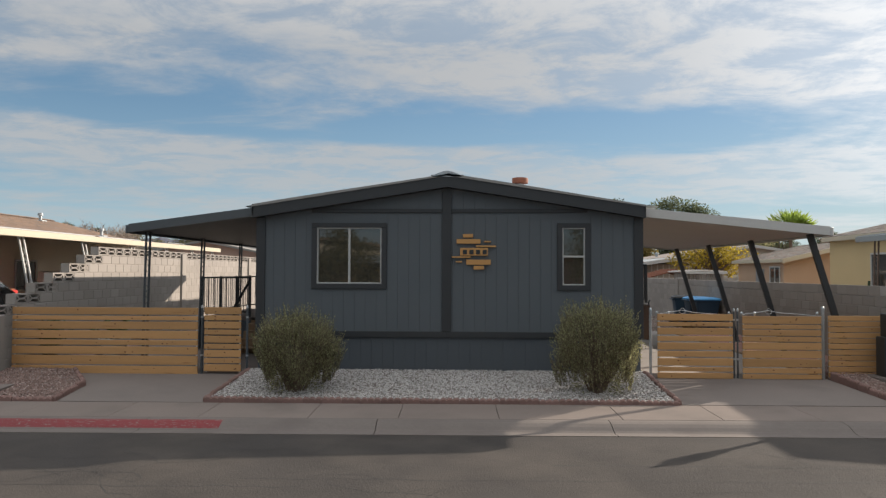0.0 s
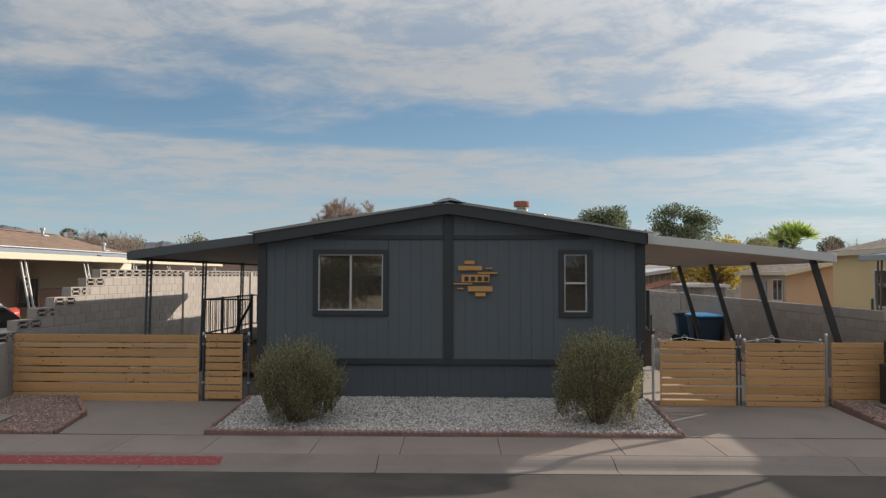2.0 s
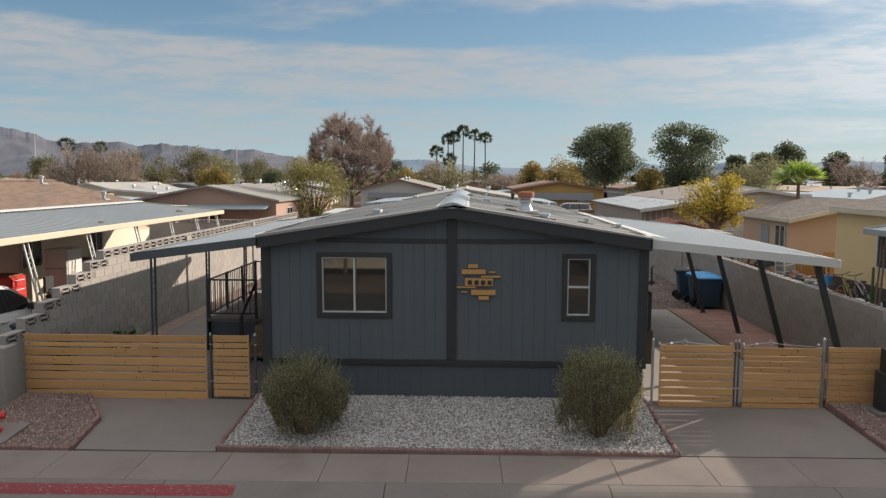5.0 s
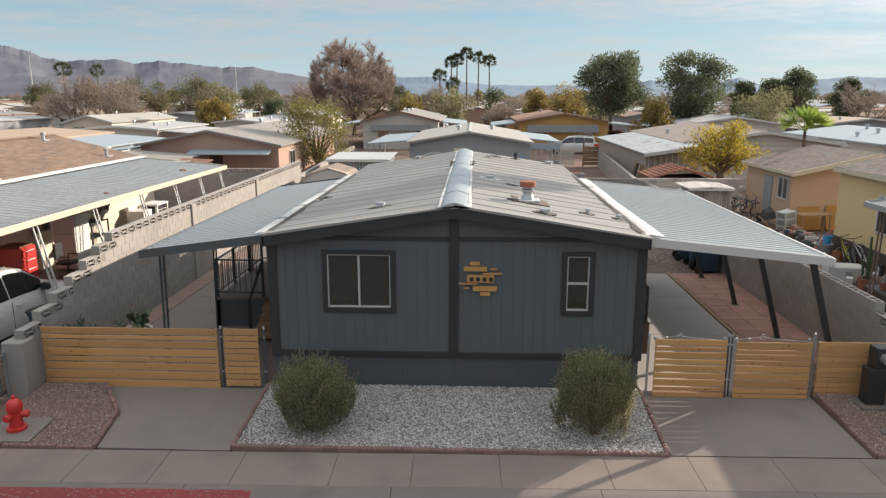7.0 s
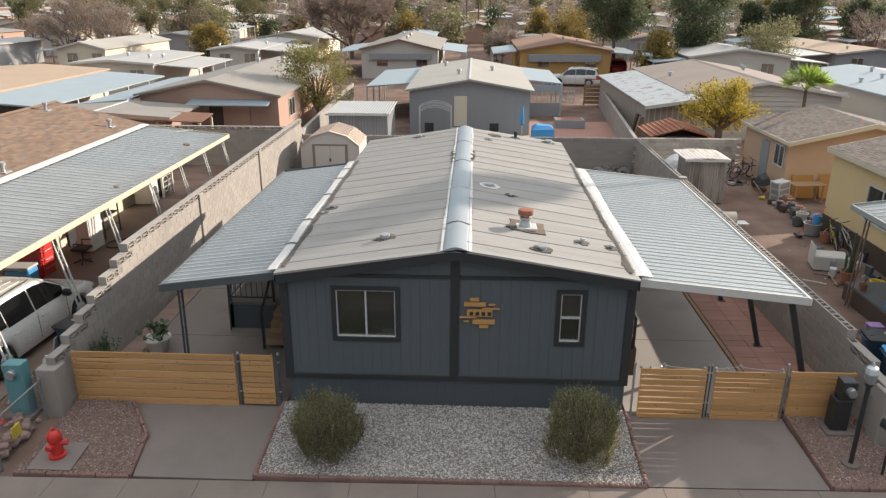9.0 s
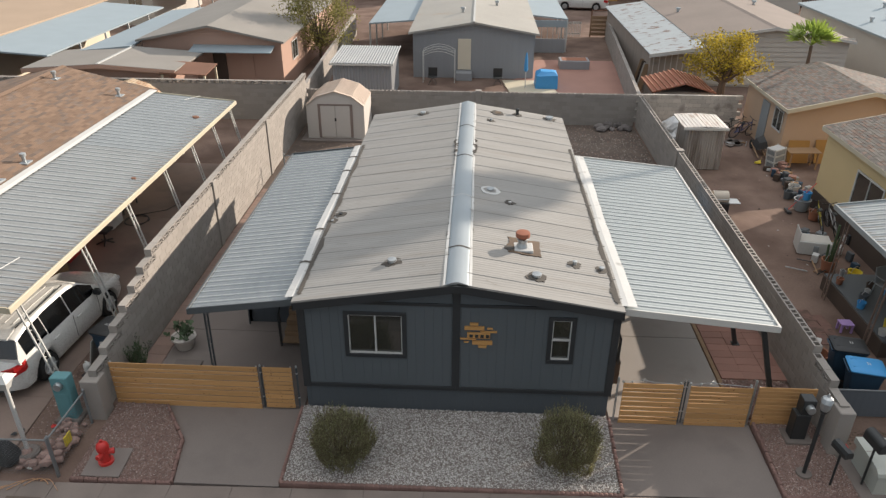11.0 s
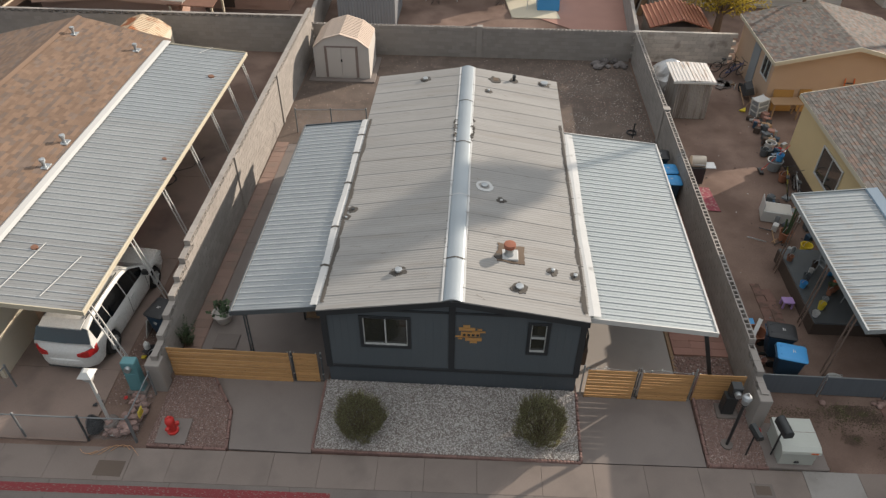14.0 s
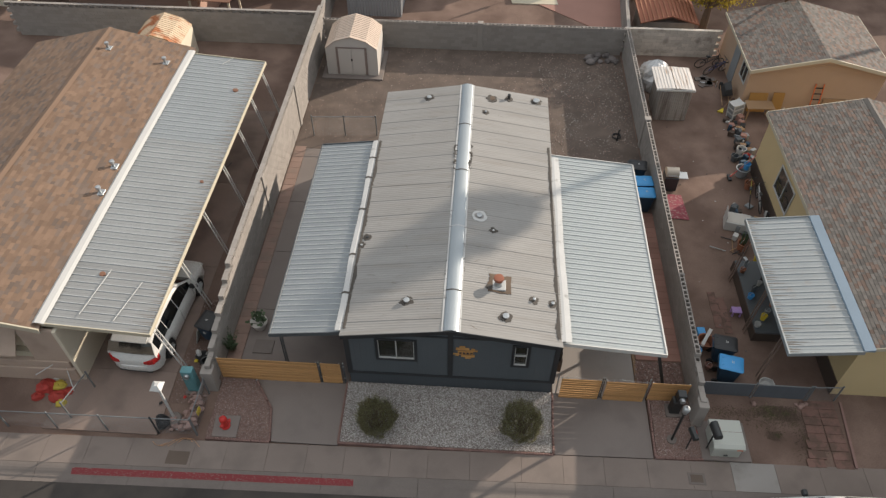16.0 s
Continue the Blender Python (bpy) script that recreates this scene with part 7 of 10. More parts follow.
# black yard lamp
PX, PY = 7.4, -1.5
z0 = zf(PY)
yl = thing("lamp_post", (PX, PY, z0), "black post lamp with a clear glass lantern", "lamp post")
part("footing", Geo().lathe([(0.17, -0.03), (0.16, 0.06)], (PX, PY, z0), 14), M["kerb"], yl)
part("pole", Geo().tube((PX, PY, z0), (PX, PY, z0 + 1.72), 0.042, n=12), M["black"], yl, smooth=True)
part("lantern_glass", Geo().lathe([(0.06, 1.74), (0.1, 1.82), (0.11, 1.95), (0.07, 2.02)], (PX, PY, z0), 8), M["galv"], yl, "clear lantern glass")
part("lantern_cap", Geo().lathe([(0.13, 2.0), (0.1, 2.06), (0.04, 2.1), (0.015, 2.17)], (PX, PY, z0), 8), M["galv"], yl)
part("collar", Geo().lathe([(0.05, 1.68), (0.075, 1.72), (0.075, 1.75)], (PX, PY, z0), 12), M["black"], yl)


def mailbox(x, y, h, rz, w, l, round_top):
    z0_ = zf(y)
    mb = thing("mailbox", (x, y, z0_), "black metal mailbox on a thin post", "mailbox", "mailboxes")
    part("post", Geo().tube((x, y, z0_ - 0.1), (x, y, z0_ + h), 0.025, n=8), M["black"], mb, smooth=True)
    n = 10
    prof_ = [(-w / 2, 0), (-w / 2, w * 0.55)] + ([(-w / 2 * math.cos(math.pi * i / n), w * 0.55 + w / 2 * math.sin(math.pi * i / n)) for i in range(1, n)] if round_top else [(-w * 0.3, w * 0.9), (w * 0.3, w * 0.9)]) + [(w / 2, w * 0.55), (w / 2, 0)]
    c, s = math.cos(radians(rz)), math.sin(radians(rz))
    secs = []
    for q in (-l / 2, l / 2):
        secs.append([(x + u * c - q * s, y + u * s + q * c, z0_ + h + v) for u, v in prof_[::-1]])
    part("box", Geo().loft(secs), M["black"], mb)
    q = -l / 2 - 0.012
    part("door", Geo().loft([[(x + u * c * 0.96 - qq * s, y + u * s * 0.96 + qq * c, z0_ + h + v * 0.97 + 0.004) for u, v in prof_[::-1]] for qq in (q, -l / 2 + 0.002)]), M["black"], mb)
    part("flag", Geo().box(x + w / 2 * c + 0.002, x + w / 2 * c + 0.012, y - 0.02, y + 0.1, z0_ + h + 0.08, z0_ + h + 0.13), M["red"], mb)
    return mb


mailbox(7.83, -1.78, 0.95, 12, 0.18, 0.42, False)
mailbox(8.5, -1.72, 1.1, 8, 0.24, 0.52, True)

# utility cabinet on a pad, sidewalk covers
uc = thing("utility_cabinet", (9.3, -1.35, -0.1), "pale green-grey steel utility cabinet on a concrete pad", "utility cabinet")
part("pad", Geo().cbox(8.3, 9.9, -2.13, -0.7, -0.3, -0.085, 0.02), M["concrete"], uc)
part("body", Geo().loft([[(8.59, -2.0, z), (9.47, -2.0, z), (9.47, y1, z), (8.59, y1, z)] for z, y1 in ((-0.09, -1.06), (0.42, -1.06))]), M["box_green"], uc)
part("lid", Geo().loft([[(8.53, -2.05 + q, z), (9.53, -2.05 + q, z), (9.53, -1.02, z), (8.53, -1.02, z)] for z, q in ((0.42, 0), (0.5, 0.02), (0.57, 0.14))]), M["box_green"], uc)
part("lid_seam", Geo().box(8.54, 9.52, -1.46, -1.45, 0.55, 0.574), M["shed_trim"], uc)
part("warning_label", Geo().box(9.27, 9.45, -2.056, -2.05, 0.44, 0.49), M["orange_p"], uc)
part("latch", Geo().cbox(8.97, 9.09, -2.03, -1.99, 0.0, 0.06, 0.006), M["black"], uc)
solid("utility_cover", Geo().cbox(-9.16, -8.43, -3.36, -2.90, -0.27, -0.160, 0.006), M["cover"], "brown steel utility cover in the sidewalk", "utility cover")
mc = thing("meter_box", (8.1, -2.8, -0.2), "small rusty meter lid in a concrete frame in the sidewalk", "meter box")
part("frame", Geo().cbox(7.75, 8.3, -2.98, -2.58, -0.26, -0.150, 0.006), M["kerb"], mc)
part("lid", Geo().cbox(7.83, 8.22, -2.91, -2.65, -0.25, -0.145, 0.004), M["cover"], mc)
M["pale_panel"] = material("newer_grey_concrete", (0.27, 0.255, 0.24), 0.95, spec=0.15, amount=0.1, stain=(0.2, 0.185, 0.17), stain_at=(0.5, 0.75))
solid("pale_slab", Geo().slab([(9.2, -3.12), (10.6, -3.1), (10.6, -2.14), (9.2, -2.15)], lambda x, y: -0.147 + (y + 2.14) * 0.0175, -0.3), M["pale_panel"], "newer pale concrete panel in the sidewalk", "slab", kind="structure")

# ---- chain-link fences ----
M["dull_galv"] = material("weathered_galvanized_pipe", (0.20, 0.21, 0.215), 0.6, metal=0.4, amount=0.15)
def chain_link(p0, p1, h, z0_, label, slats=False, posts=3, mesh_step=0.085):
    p0, p1 = Vector((*p0, z0_)), Vector((*p1, z0_))
    run = (p1 - p0).length
    d = (p1 - p0) / run
    fn = thing("chain_link_fence", (p0 + p1) / 2, label, "fence")
    for i in range(posts):
        p = p0 + d * (run * i / (posts - 1))
        ps = part("post", Geo().tube(p - Vector((0, 0, 0.1)), p + Vector((0, 0, h + 0.04)), 0.03, n=10), M["dull_galv"], fn, smooth=True)
        part("cap", Geo().lathe([(0.034, 0), (0.036, 0.02), (0.015, 0.05)], p + Vector((0, 0, h + 0.04)), 10), M["dull_galv"], ps)
    part("top_rail", Geo().tube(p0 + Vector((0, 0, h)), p1 + Vector((0, 0, h)), 0.02, n=8), M["dull_galv"], fn, smooth=True)
    if slats:
        for i in range(posts - 1):
            a, b = p0 + d * (run * i / (posts - 1) + 0.06), p0 + d * (run * (i + 1) / (posts - 1) - 0.06)
            part("privacy_panel", Geo().beam(a + Vector((0, 0, h * 0.5 + 0.02)), b + Vector((0, 0, h * 0.5 + 0.02)), 0.012, h - 0.1), M["slat"], fn, "grey privacy screen")
    else:
        g_ = Geo()
        s = -h
        while s < run:
            for sg in (1, -1):
                a, b = (s, 0.0), (s + h, h)
                if sg < 0:
                    a, b = (s + h, 0.0), (s, h)
                (xa, za), (xb, zb) = a, b
                lo, hi = min(xa, xb), max(xa, xb)
                if hi <= 0 or lo >= run:
                    continue
                pts_ = []
                for q in np.linspace(0, 1, 9):
                    pts_.append((xa + (xb - xa) * q, za + (zb - za) * q))
                pts_ = [u for u in pts_ if -0.001 <= u[0] <= run]
                if len(pts_) > 1:
                    A, B = pts_[0], pts_[-1]
                    g_.tube(p0 + d * A[0] + Vector((0, 0, A[1])), p0 + d * B[0] + Vector((0, 0, B[1])), 0.0016, n=3, caps=False)
            s += mesh_step
        part("mesh", g_, M["dull_galv"], fn, "woven wire mesh")["kind"] = "stuff"
    return fn


M["slat"] = material("grey_privacy_slats", (0.096, 0.108, 0.123), 0.7, amount=0.15, stretch=(10, 10, 0.5))
chain_link((-14.9, -2.35), (-9.72, -2.3), 0.95, -0.16, "galvanized chain-link fence along the sidewalk", posts=4)
chain_link((-8.42, -2.25), (-8.42, -0.75), 0.95, -0.15, "galvanized chain-link side fence beside the hydrant bed", posts=2)
chain_link((-9.72, -2.3), (-8.42, -2.28), 0.95, -0.16, "short galvanized chain-link return", posts=2)
chain_link((-12.5, -0.75), (-12.85, -1.95), 0.95, -0.15, "galvanized chain-link gate standing askew", posts=2)
chain_link((8.52, 0.27), (12.17, 0.26), 0.82, -0.02, "chain-link fence with grey privacy screen", True, 3)
chain_link((12.25, 0.27), (13.2, 0.32), 0.82, -0.02, "galvanized chain-link walk gate beside the yellow house", posts=2)
chain_link((-7.45, 13.7), (-4.4, 13.9), 1.1, 0.0, "galvanized chain-link gate across the side yard", posts=3, mesh_step=0.09)

# rocks piled at the fence corner
rng = random.Random(9)
for k in range(78):
    x, y = rng.uniform(-8.98, -8.5), rng.uniform(-2.15, -0.85)
    if k > 60:
        x, y = rng.uniform(-9.35, -8.6), rng.uniform(-2.2, -1.75)
    r = rng.uniform(0.055, 0.135)
    n = 5
    turn, lift = rng.uniform(0, 6.28), (0.09 if k % 3 == 0 else 0.0)
    rings = []
    for h_, q in ((-0.5, 0.8), (0.0, 1.05), (0.45, 0.75)):
        rings.append([(x + r * q * rng.uniform(0.75, 1.25) * math.cos(turn + 6.283 * i / n), y + r * 0.8 * q * rng.uniform(0.75, 1.25) * math.sin(turn + 6.283 * i / n), zf(y) + r * 0.4 + (h_ + rng.uniform(-0.12, 0.12)) * r + lift) for i in range(n)])
    solid("rock", Geo().loft(rings), M["rock"], "angular pinkish brown fieldstone in a loose pile", "rock", "rock pile")


# ---- the white car ----
def car_cab_height(y):
    return float(np.interp(y, [-2.3, -2.05, -1.7, -0.8, 0.1, 0.5, 1.35], [1.1, 1.56, 1.66, 1.71, 1.70, 1.62, 1.02]))


def car(label, paint="car_white"):
    c = thing("car", (0, 0, 0), label, "car")
    wy = (-1.42, 1.47)
    ys_ = sorted(set([round(v, 3) for v in np.linspace(-2.42, 2.44, 49)] + [-2.46, 2.47]))
    secs = []
    for y in ys_:
        w = float(np.interp(y, [-2.46, -2.4, -2.2, -1.5, 1.3, 2.0, 2.3, 2.47], [0.56, 0.74, 0.87, 0.925, 0.925, 0.90, 0.80, 0.58]))
        belt = float(np.interp(y, [-2.46, -2.35, -2.2, 0.8, 1.3, 2.0, 2.35, 2.47], [0.86, 1.02, 1.08, 1.03, 1.02, 0.93, 0.80, 0.66]))
        zb = float(np.interp(y, [-2.46, -2.2, 2.2, 2.47], [0.36, 0.27, 0.25, 0.34]))
        for cy in wy:
            q = 0.41 ** 2 - (y - cy) ** 2
            if q > 0:
                zb = max(zb, 0.34 + math.sqrt(q))
        zb = min(zb, belt - 0.12)
        half = [(w * 0.93, zb), (w, zb + (belt - zb) * 0.25), (w * 1.0, zb + (belt - zb) * 0.6), (w * 0.975, belt - 0.05), (w * 0.93, belt), (w * 0.5, belt + 0.025)]
        secs.append([(x, y, z) for x, z in half] + [(-x, y, z) for x, z in half[::-1]])
    part("body", Geo().loft(secs), M[paint], c, smooth=True)
    secs = []
    cys = [-2.28, -2.18, -2.05, -1.85, -1.5, -0.9, -0.2, 0.2, 0.5, 0.8, 1.1, 1.33]

    def cab_pt(y, f, lift=0.0):
        h = car_cab_height(y)
        base = 1.0
        x = 0.885 - 0.2 * f * (h - base) / 0.7 + lift
        return x, base + (h - base) * f

    for y in cys:
        h = car_cab_height(y)
        pts_ = [cab_pt(y, f) for f in (0, 0.3, 0.6, 0.88)]
        xt = pts_[-1][0]
        half = pts_ + [(xt - 0.05, 1.0 + (h - 1.0) * 0.97), (xt - 0.16, h), (xt * 0.3, h + 0.015)]
        secs.append([(x, y, z) for x, z in half] + [(-x, y, z) for x, z in half[::-1]])
    part("cabin", Geo().loft(secs), M[paint], c, smooth=True)
    for s in (-1, 1):
        for ya, yb, f0, f1 in ((-2.0, -1.14, 0.16, 0.84), (-1.11, -0.19, 0.10, 0.86), (-0.15, 0.95, 0.10, 0.86)):
            yy = np.linspace(ya, yb, 6)
            ss = []
            for y in yy:
                t1 = f1
                ss.append([(s * (cab_pt(y, f)[0] + 0.006), y, cab_pt(y, f)[1]) for f in np.linspace(f0 if car_cab_height(y) > 1.35 else 0.3, t1, 4)])
            part("side_window", Geo().loft(ss, closed=False, caps=False), M["car_glass"], c, "tinted side window")
        part("tail_light", Geo().loft([[(s * x, y, z0_), (s * x, y, z1_), (s * x * 0.97, y + 0.12, z1_), (s * x * 0.97, y + 0.12, z0_)] for x, y, z0_, z1_ in ((0.44, -2.475, 0.80, 0.90), (0.62, -2.455, 0.76, 0.95), (0.76, -2.40, 0.75, 0.99), (0.905, -2.2, 0.80, 1.04))]), M["tail"], c, "red tail light")
        part("mirror", Geo().cbox(s * 1.0 - 0.11, s * 1.0 + 0.1, 0.82, 0.98, 1.02, 1.18, 0.03), M["black"], c, "black door mirror")
        part("roof_rail", Geo().tube((s * 0.62, -1.8, 1.70), (s * 0.62, 0.1, 1.745), 0.018, n=6), M["black"], c)
        part("door_seam", Geo().box(s * 0.926 - 0.004, s * 0.926 + 0.004, -0.19, -0.18, 0.4, 1.02).box(s * 0.926 - 0.004, s * 0.926 + 0.004, 0.93, 0.94, 0.42, 1.02), M["black"], c)
        for y in (-0.95, 0.05):
            part("door_handle", Geo().cbox(s * 0.93 - 0.02, s * 0.93 + 0.02, y - 0.1, y + 0.1, 0.86, 0.9, 0.01), M[paint], c)
        for cy in wy:
            whl = part("wheel", Geo().tube((s * 0.70, cy, 0.345), (s * 0.90, cy, 0.345), 0.345, n=28), M["rubber"], c, "black tyre", True)
            part("rim", Geo().tube((s * 0.893, cy, 0.345), (s * 0.912, cy, 0.345), 0.235, 0.21, 20), M["galv"], whl, "alloy rim")
            for q in range(5):
                a = q * 1.2566
                part("spoke", Geo().beam((s * 0.916, cy, 0.345), (s * 0.916, cy + 0.2 * math.cos(a), 0.345 + 0.2 * math.sin(a)), 0.02, 0.07, (1, 0, 0)), M["galv"], whl)
            part("wheel_well", Geo().tube((s * 0.55, cy, 0.36), (s * 0.80, cy, 0.36), 0.39, n=20), M["rubber"], c)
        part("headlight", Geo().cbox(s * 0.66 - 0.14, s * 0.66 + 0.14, 2.18, 2.36, 0.66, 0.79, 0.03), M["white"], c)
    yy = [-2.262, -2.2, -2.12, -2.05]
    part("rear_window", Geo().loft([[(x * (0.86 - 0.12 * (car_cab_height(y) - 1.1) / 0.5), y - 0.028 - 0.03 * (1 - abs(x) ** 2), 1.02 + (car_cab_height(y) - 1.02) * 0.985) for x in (-1, -0.5, 0, 0.5, 1)] for y in yy], closed=False, caps=False), M["car_glass"], c, "dark rear window")
    part("windscreen", Geo().loft([[(x * (0.80 - 0.14 * (car_cab_height(y) - 1.02) / 0.6), y + 0.012, car_cab_height(y) + 0.012) for x in (-1, -0.5, 0, 0.5, 1)] for y in (0.58, 0.8, 1.05, 1.27)], closed=False, caps=False), M["car_glass"], c, "dark windscreen")
    for q in (-0.42, -0.21, 0.0, 0.21, 0.42):
        part("roof_bead", Geo().path([(q, y, car_cab_height(y) + 0.012) for y in (-1.6, -0.8, 0.05)], 0.012, 6), M[paint], c)
    part("spoiler", Geo().loft([[(x, -2.15, 1.58), (x, -2.15, 1.62), (x, -1.85, 1.70), (x, -1.85, 1.66)] for x in (-0.62, 0.62)]), M[paint], c)
    part("rear_bumper", Geo().loft([[(x, -2.52 + 0.26 * (x / 0.88) ** 4 + 0.05 * (x / 0.88) ** 2 + dy, z) for dy, z in ((0.06, 0.34), (0.01, 0.42), (0.0, 0.54), (0.02, 0.64), (0.1, 0.69), (0.3, 0.66), (0.3, 0.36))] for x in np.linspace(-0.88, 0.88, 17)]), M[paint], c, smooth=True)
    part("bumper_step", Geo().cbox(-0.6, 0.6, -2.475, -2.3, 0.28, 0.35, 0.02), M["black"], c)
    part("number_plate", Geo().cbox(-0.16, 0.16, -2.425, -2.40, 0.76, 0.86, 0.004), M["white"], c, "number plate with plain bars")
    part("plate_bar", Geo().box(-0.12, 0.12, -2.429, -2.425, 0.79, 0.83), M["grey_post"], c)
    part("wiper", Geo().beam((0.05, -2.30, 1.13), (0.45, -2.24, 1.22), 0.015, 0.02), M["black"], c)
    part("antenna", Geo().tube((0.0, -1.6, 1.68), (0.1, -1.75, 1.85), 0.008, n=5), M["black"], c)
    return c


suv = car("white sport utility car parked under the long canopy")
suv.matrix_basis = T(-10.95, 2.22, -0.02, -3.0)
car2 = copy_thing(suv, T(11.75, -4.5, -0.255, 91))
car2["label"] = "white car parked at the kerb in the street"

# ---- wheeled bins ----
def bin_thing(x, y, rz, body_mat, lid_mat, label, z=0.0):
    b = thing("wheeled_bin", (0, 0, 0), label, "bin", "wheeled bins")

    def ring(z_, w, d, r):
        """Rectangle with rounded corners."""
        return [(sx * (w - r) + r * math.cos(a0 + a), sy * (d - r) + r * math.sin(a0 + a), z_)
                for sx, sy, a0 in ((1, 1, 0), (-1, 1, math.pi / 2), (-1, -1, math.pi), (1, -1, 1.5 * math.pi)) for a in (0, 0.52, 1.05, 1.57)]

    part("body", Geo().loft([ring(*q) for q in ((0.08, 0.24, 0.27, 0.05), (0.3, 0.26, 0.31, 0.05), (0.94, 0.305, 0.385, 0.06), (0.95, 0.32, 0.4, 0.06), (0.99, 0.325, 0.405, 0.06), (1.0, 0.335, 0.415, 0.06), (1.04, 0.335, 0.415, 0.06))]), body_mat, b, smooth=True)
    lid = part("lid", Geo().loft([ring(*q) for q in ((1.035, 0.35, 0.435, 0.07), (1.065, 0.35, 0.435, 0.07), (1.10, 0.315, 0.39, 0.08), (1.125, 0.2, 0.28, 0.1), (1.13, 0.12, 0.18, 0.08))]), lid_mat, b, smooth=True)
    for q in (-0.16, 0.16):
        part("ridge", Geo().cbox(q - 0.03, q + 0.03, -0.3, 0.36, 1.095, 1.128, 0.012), lid_mat, lid)
    part("lid_mark", Geo().box(-0.05, 0.07, -0.02, 0.0, 1.128, 1.134).box(-0.05, 0.05, -0.07, -0.05, 1.128, 1.134), M["white"], lid, "faint white print bars")
    part("handle", Geo().tube((-0.26, 0.46, 1.0), (0.26, 0.46, 1.0), 0.018, n=8), body_mat, b)
    for s in (-1, 1):
        part("wheel", Geo().tube((s * 0.25, 0.36, 0.13), (s * 0.31, 0.36, 0.13), 0.13, n=14), M["rubber"], b, smooth=True)
        part("handle_arm", Geo().beam((s * 0.26, 0.38, 0.98), (s * 0.26, 0.47, 1.0), 0.03, 0.04), body_mat, b)
    part("emblem", Geo().lathe([(0.07, 0), (0.07, 0.006)], (0, 0, 0), 5), M["white"], b).matrix_basis = T(0, -0.372, 0.72, 0, 84)
    b.matrix_basis = T(x, y, z, rz) @ Matrix.Scale(0.93, 4)
    return b


bin_thing(7.77, 9.5, 90, M["plastic_navy"], M["plastic_blue"], "navy wheeled bin with a blue lid beside the block wall")
bin_thing(7.77, 10.25, 93, M["plastic_navy"], M["plastic_blue"], "navy wheeled bin with a blue lid beside the block wall")
bin_thing(7.66, 11.3, 84, M["plastic_navy"], M["plastic_black"], "navy wheeled bin with a black lid beside the block wall")
bin_thing(9.57, 0.95, 78, M["plastic_navy"], M["plastic_blue"], "navy wheeled bin with a bright blue lid behind the screened fence")
bin_thing(9.55, 1.8, 80, M["plastic_navy"], M["plastic_black"], "navy wheeled bin with a black lid behind the screened fence")
bin_thing(-8.92, 1.6, -15, M["plastic_navy"], M["plastic_black"], "dark wheeled bin with a black lid by the car")

# ---- side deck of the home ----
deck = thing("side_deck", (-4.8, 4.5, 0), "dark wooden entry deck with black railing and steps", "deck")
part("platform", Geo().cbox(-5.95, -3.62, 3.45, 7.2, 0.66, 0.74, 0.01), M["kerb"], deck, "grey painted platform")
part("skirting", grooved_wall((-5.95, 3.45), (-4.75, 3.45), 0.0, 0.66, 0.3), M["skirt"], deck, "blue-grey skirting panel")
part("skirting", grooved_wall((-5.95, 7.2), (-5.95, 3.45), 0.0, 0.66, 0.3), M["skirt"], deck)
for k in range(4):
    part("step", Geo().cbox(-4.72, -3.66, 2.3 + k * 0.29, 2.62 + k * 0.29, 0.12 + k * 0.15, 0.165 + k * 0.15, 0.006), M["door_wood"], deck)
    part("riser", Geo().box(-4.72, -3.66, 2.58 + k * 0.29, 2.6 + k * 0.29, 0.0 + k * 0.15, 0.27 + k * 0.15), M["door_wood"], deck)
rails = [((-5.9, 3.5), (-4.78, 3.5)), ((-5.9, 3.5), (-5.9, 7.15)), ((-5.9, 7.15), (-3.7, 7.15))]
for (xa, ya), (xb, yb) in rails:
    for z in (0.86, 1.66):
        part("rail", Geo().beam((xa, ya, z), (xb, yb, z), 0.034, 0.034), M["black"], deck)
    l = math.hypot(xb - xa, yb - ya)
    n = int(l / 0.14)
    for i in range(1, n):
        q = i / n
        part("baluster", Geo().beam((xa + (xb - xa) * q, ya + (yb - ya) * q, 0.86), (xa + (xb - xa) * q, ya + (yb - ya) * q, 1.66), 0.013, 0.013, (0, 1, 0)), M["black"], deck)
for x, y in ((-5.9, 3.5), (-4.78, 3.5), (-5.9, 4.75), (-5.9, 5.95), (-5.9, 7.15), (-3.72, 7.15)):
    part("newel", Geo().box(x - 0.026, x + 0.026, y - 0.026, y + 0.026, 0.7, 1.69), M["black"], deck)
part("stair_rail", Geo().beam((-4.75, 3.45, 1.62), (-4.75, 2.3, 1.0), 0.04, 0.05), M["black"], deck)
part("stair_post", Geo().box(-4.78, -4.72, 2.3, 2.36, 0.02, 1.03), M["black"], deck)
# railed landing on the carport side
land = thing("side_landing", (3.8, 4, 0), "small landing with a black railing under the carport", "landing")
part("utility_box", Geo().cbox(3.48, 3.75, 0.5, 1.0, 0.55, 1.2, 0.012), M["brown_dark"], land, "brown utility box on the wall")
for y in (0.35, 1.25):
    part("newel", Geo().box(3.62, 3.66, y - 0.02, y + 0.02, 1.25, 1.95), M["black"], land)
for z in (1.32, 1.95):
    part("rail", Geo().beam((3.64, 0.35, z), (3.64, 1.25, z), 0.03, 0.03), M["black"], land)
for i in range(1, 7):
    part("baluster", Geo().beam((3.64, 0.35 + i * 0.13, 1.32), (3.64, 0.35 + i * 0.13, 1.95), 0.014, 0.014, (0, 1, 0)), M["black"], land)

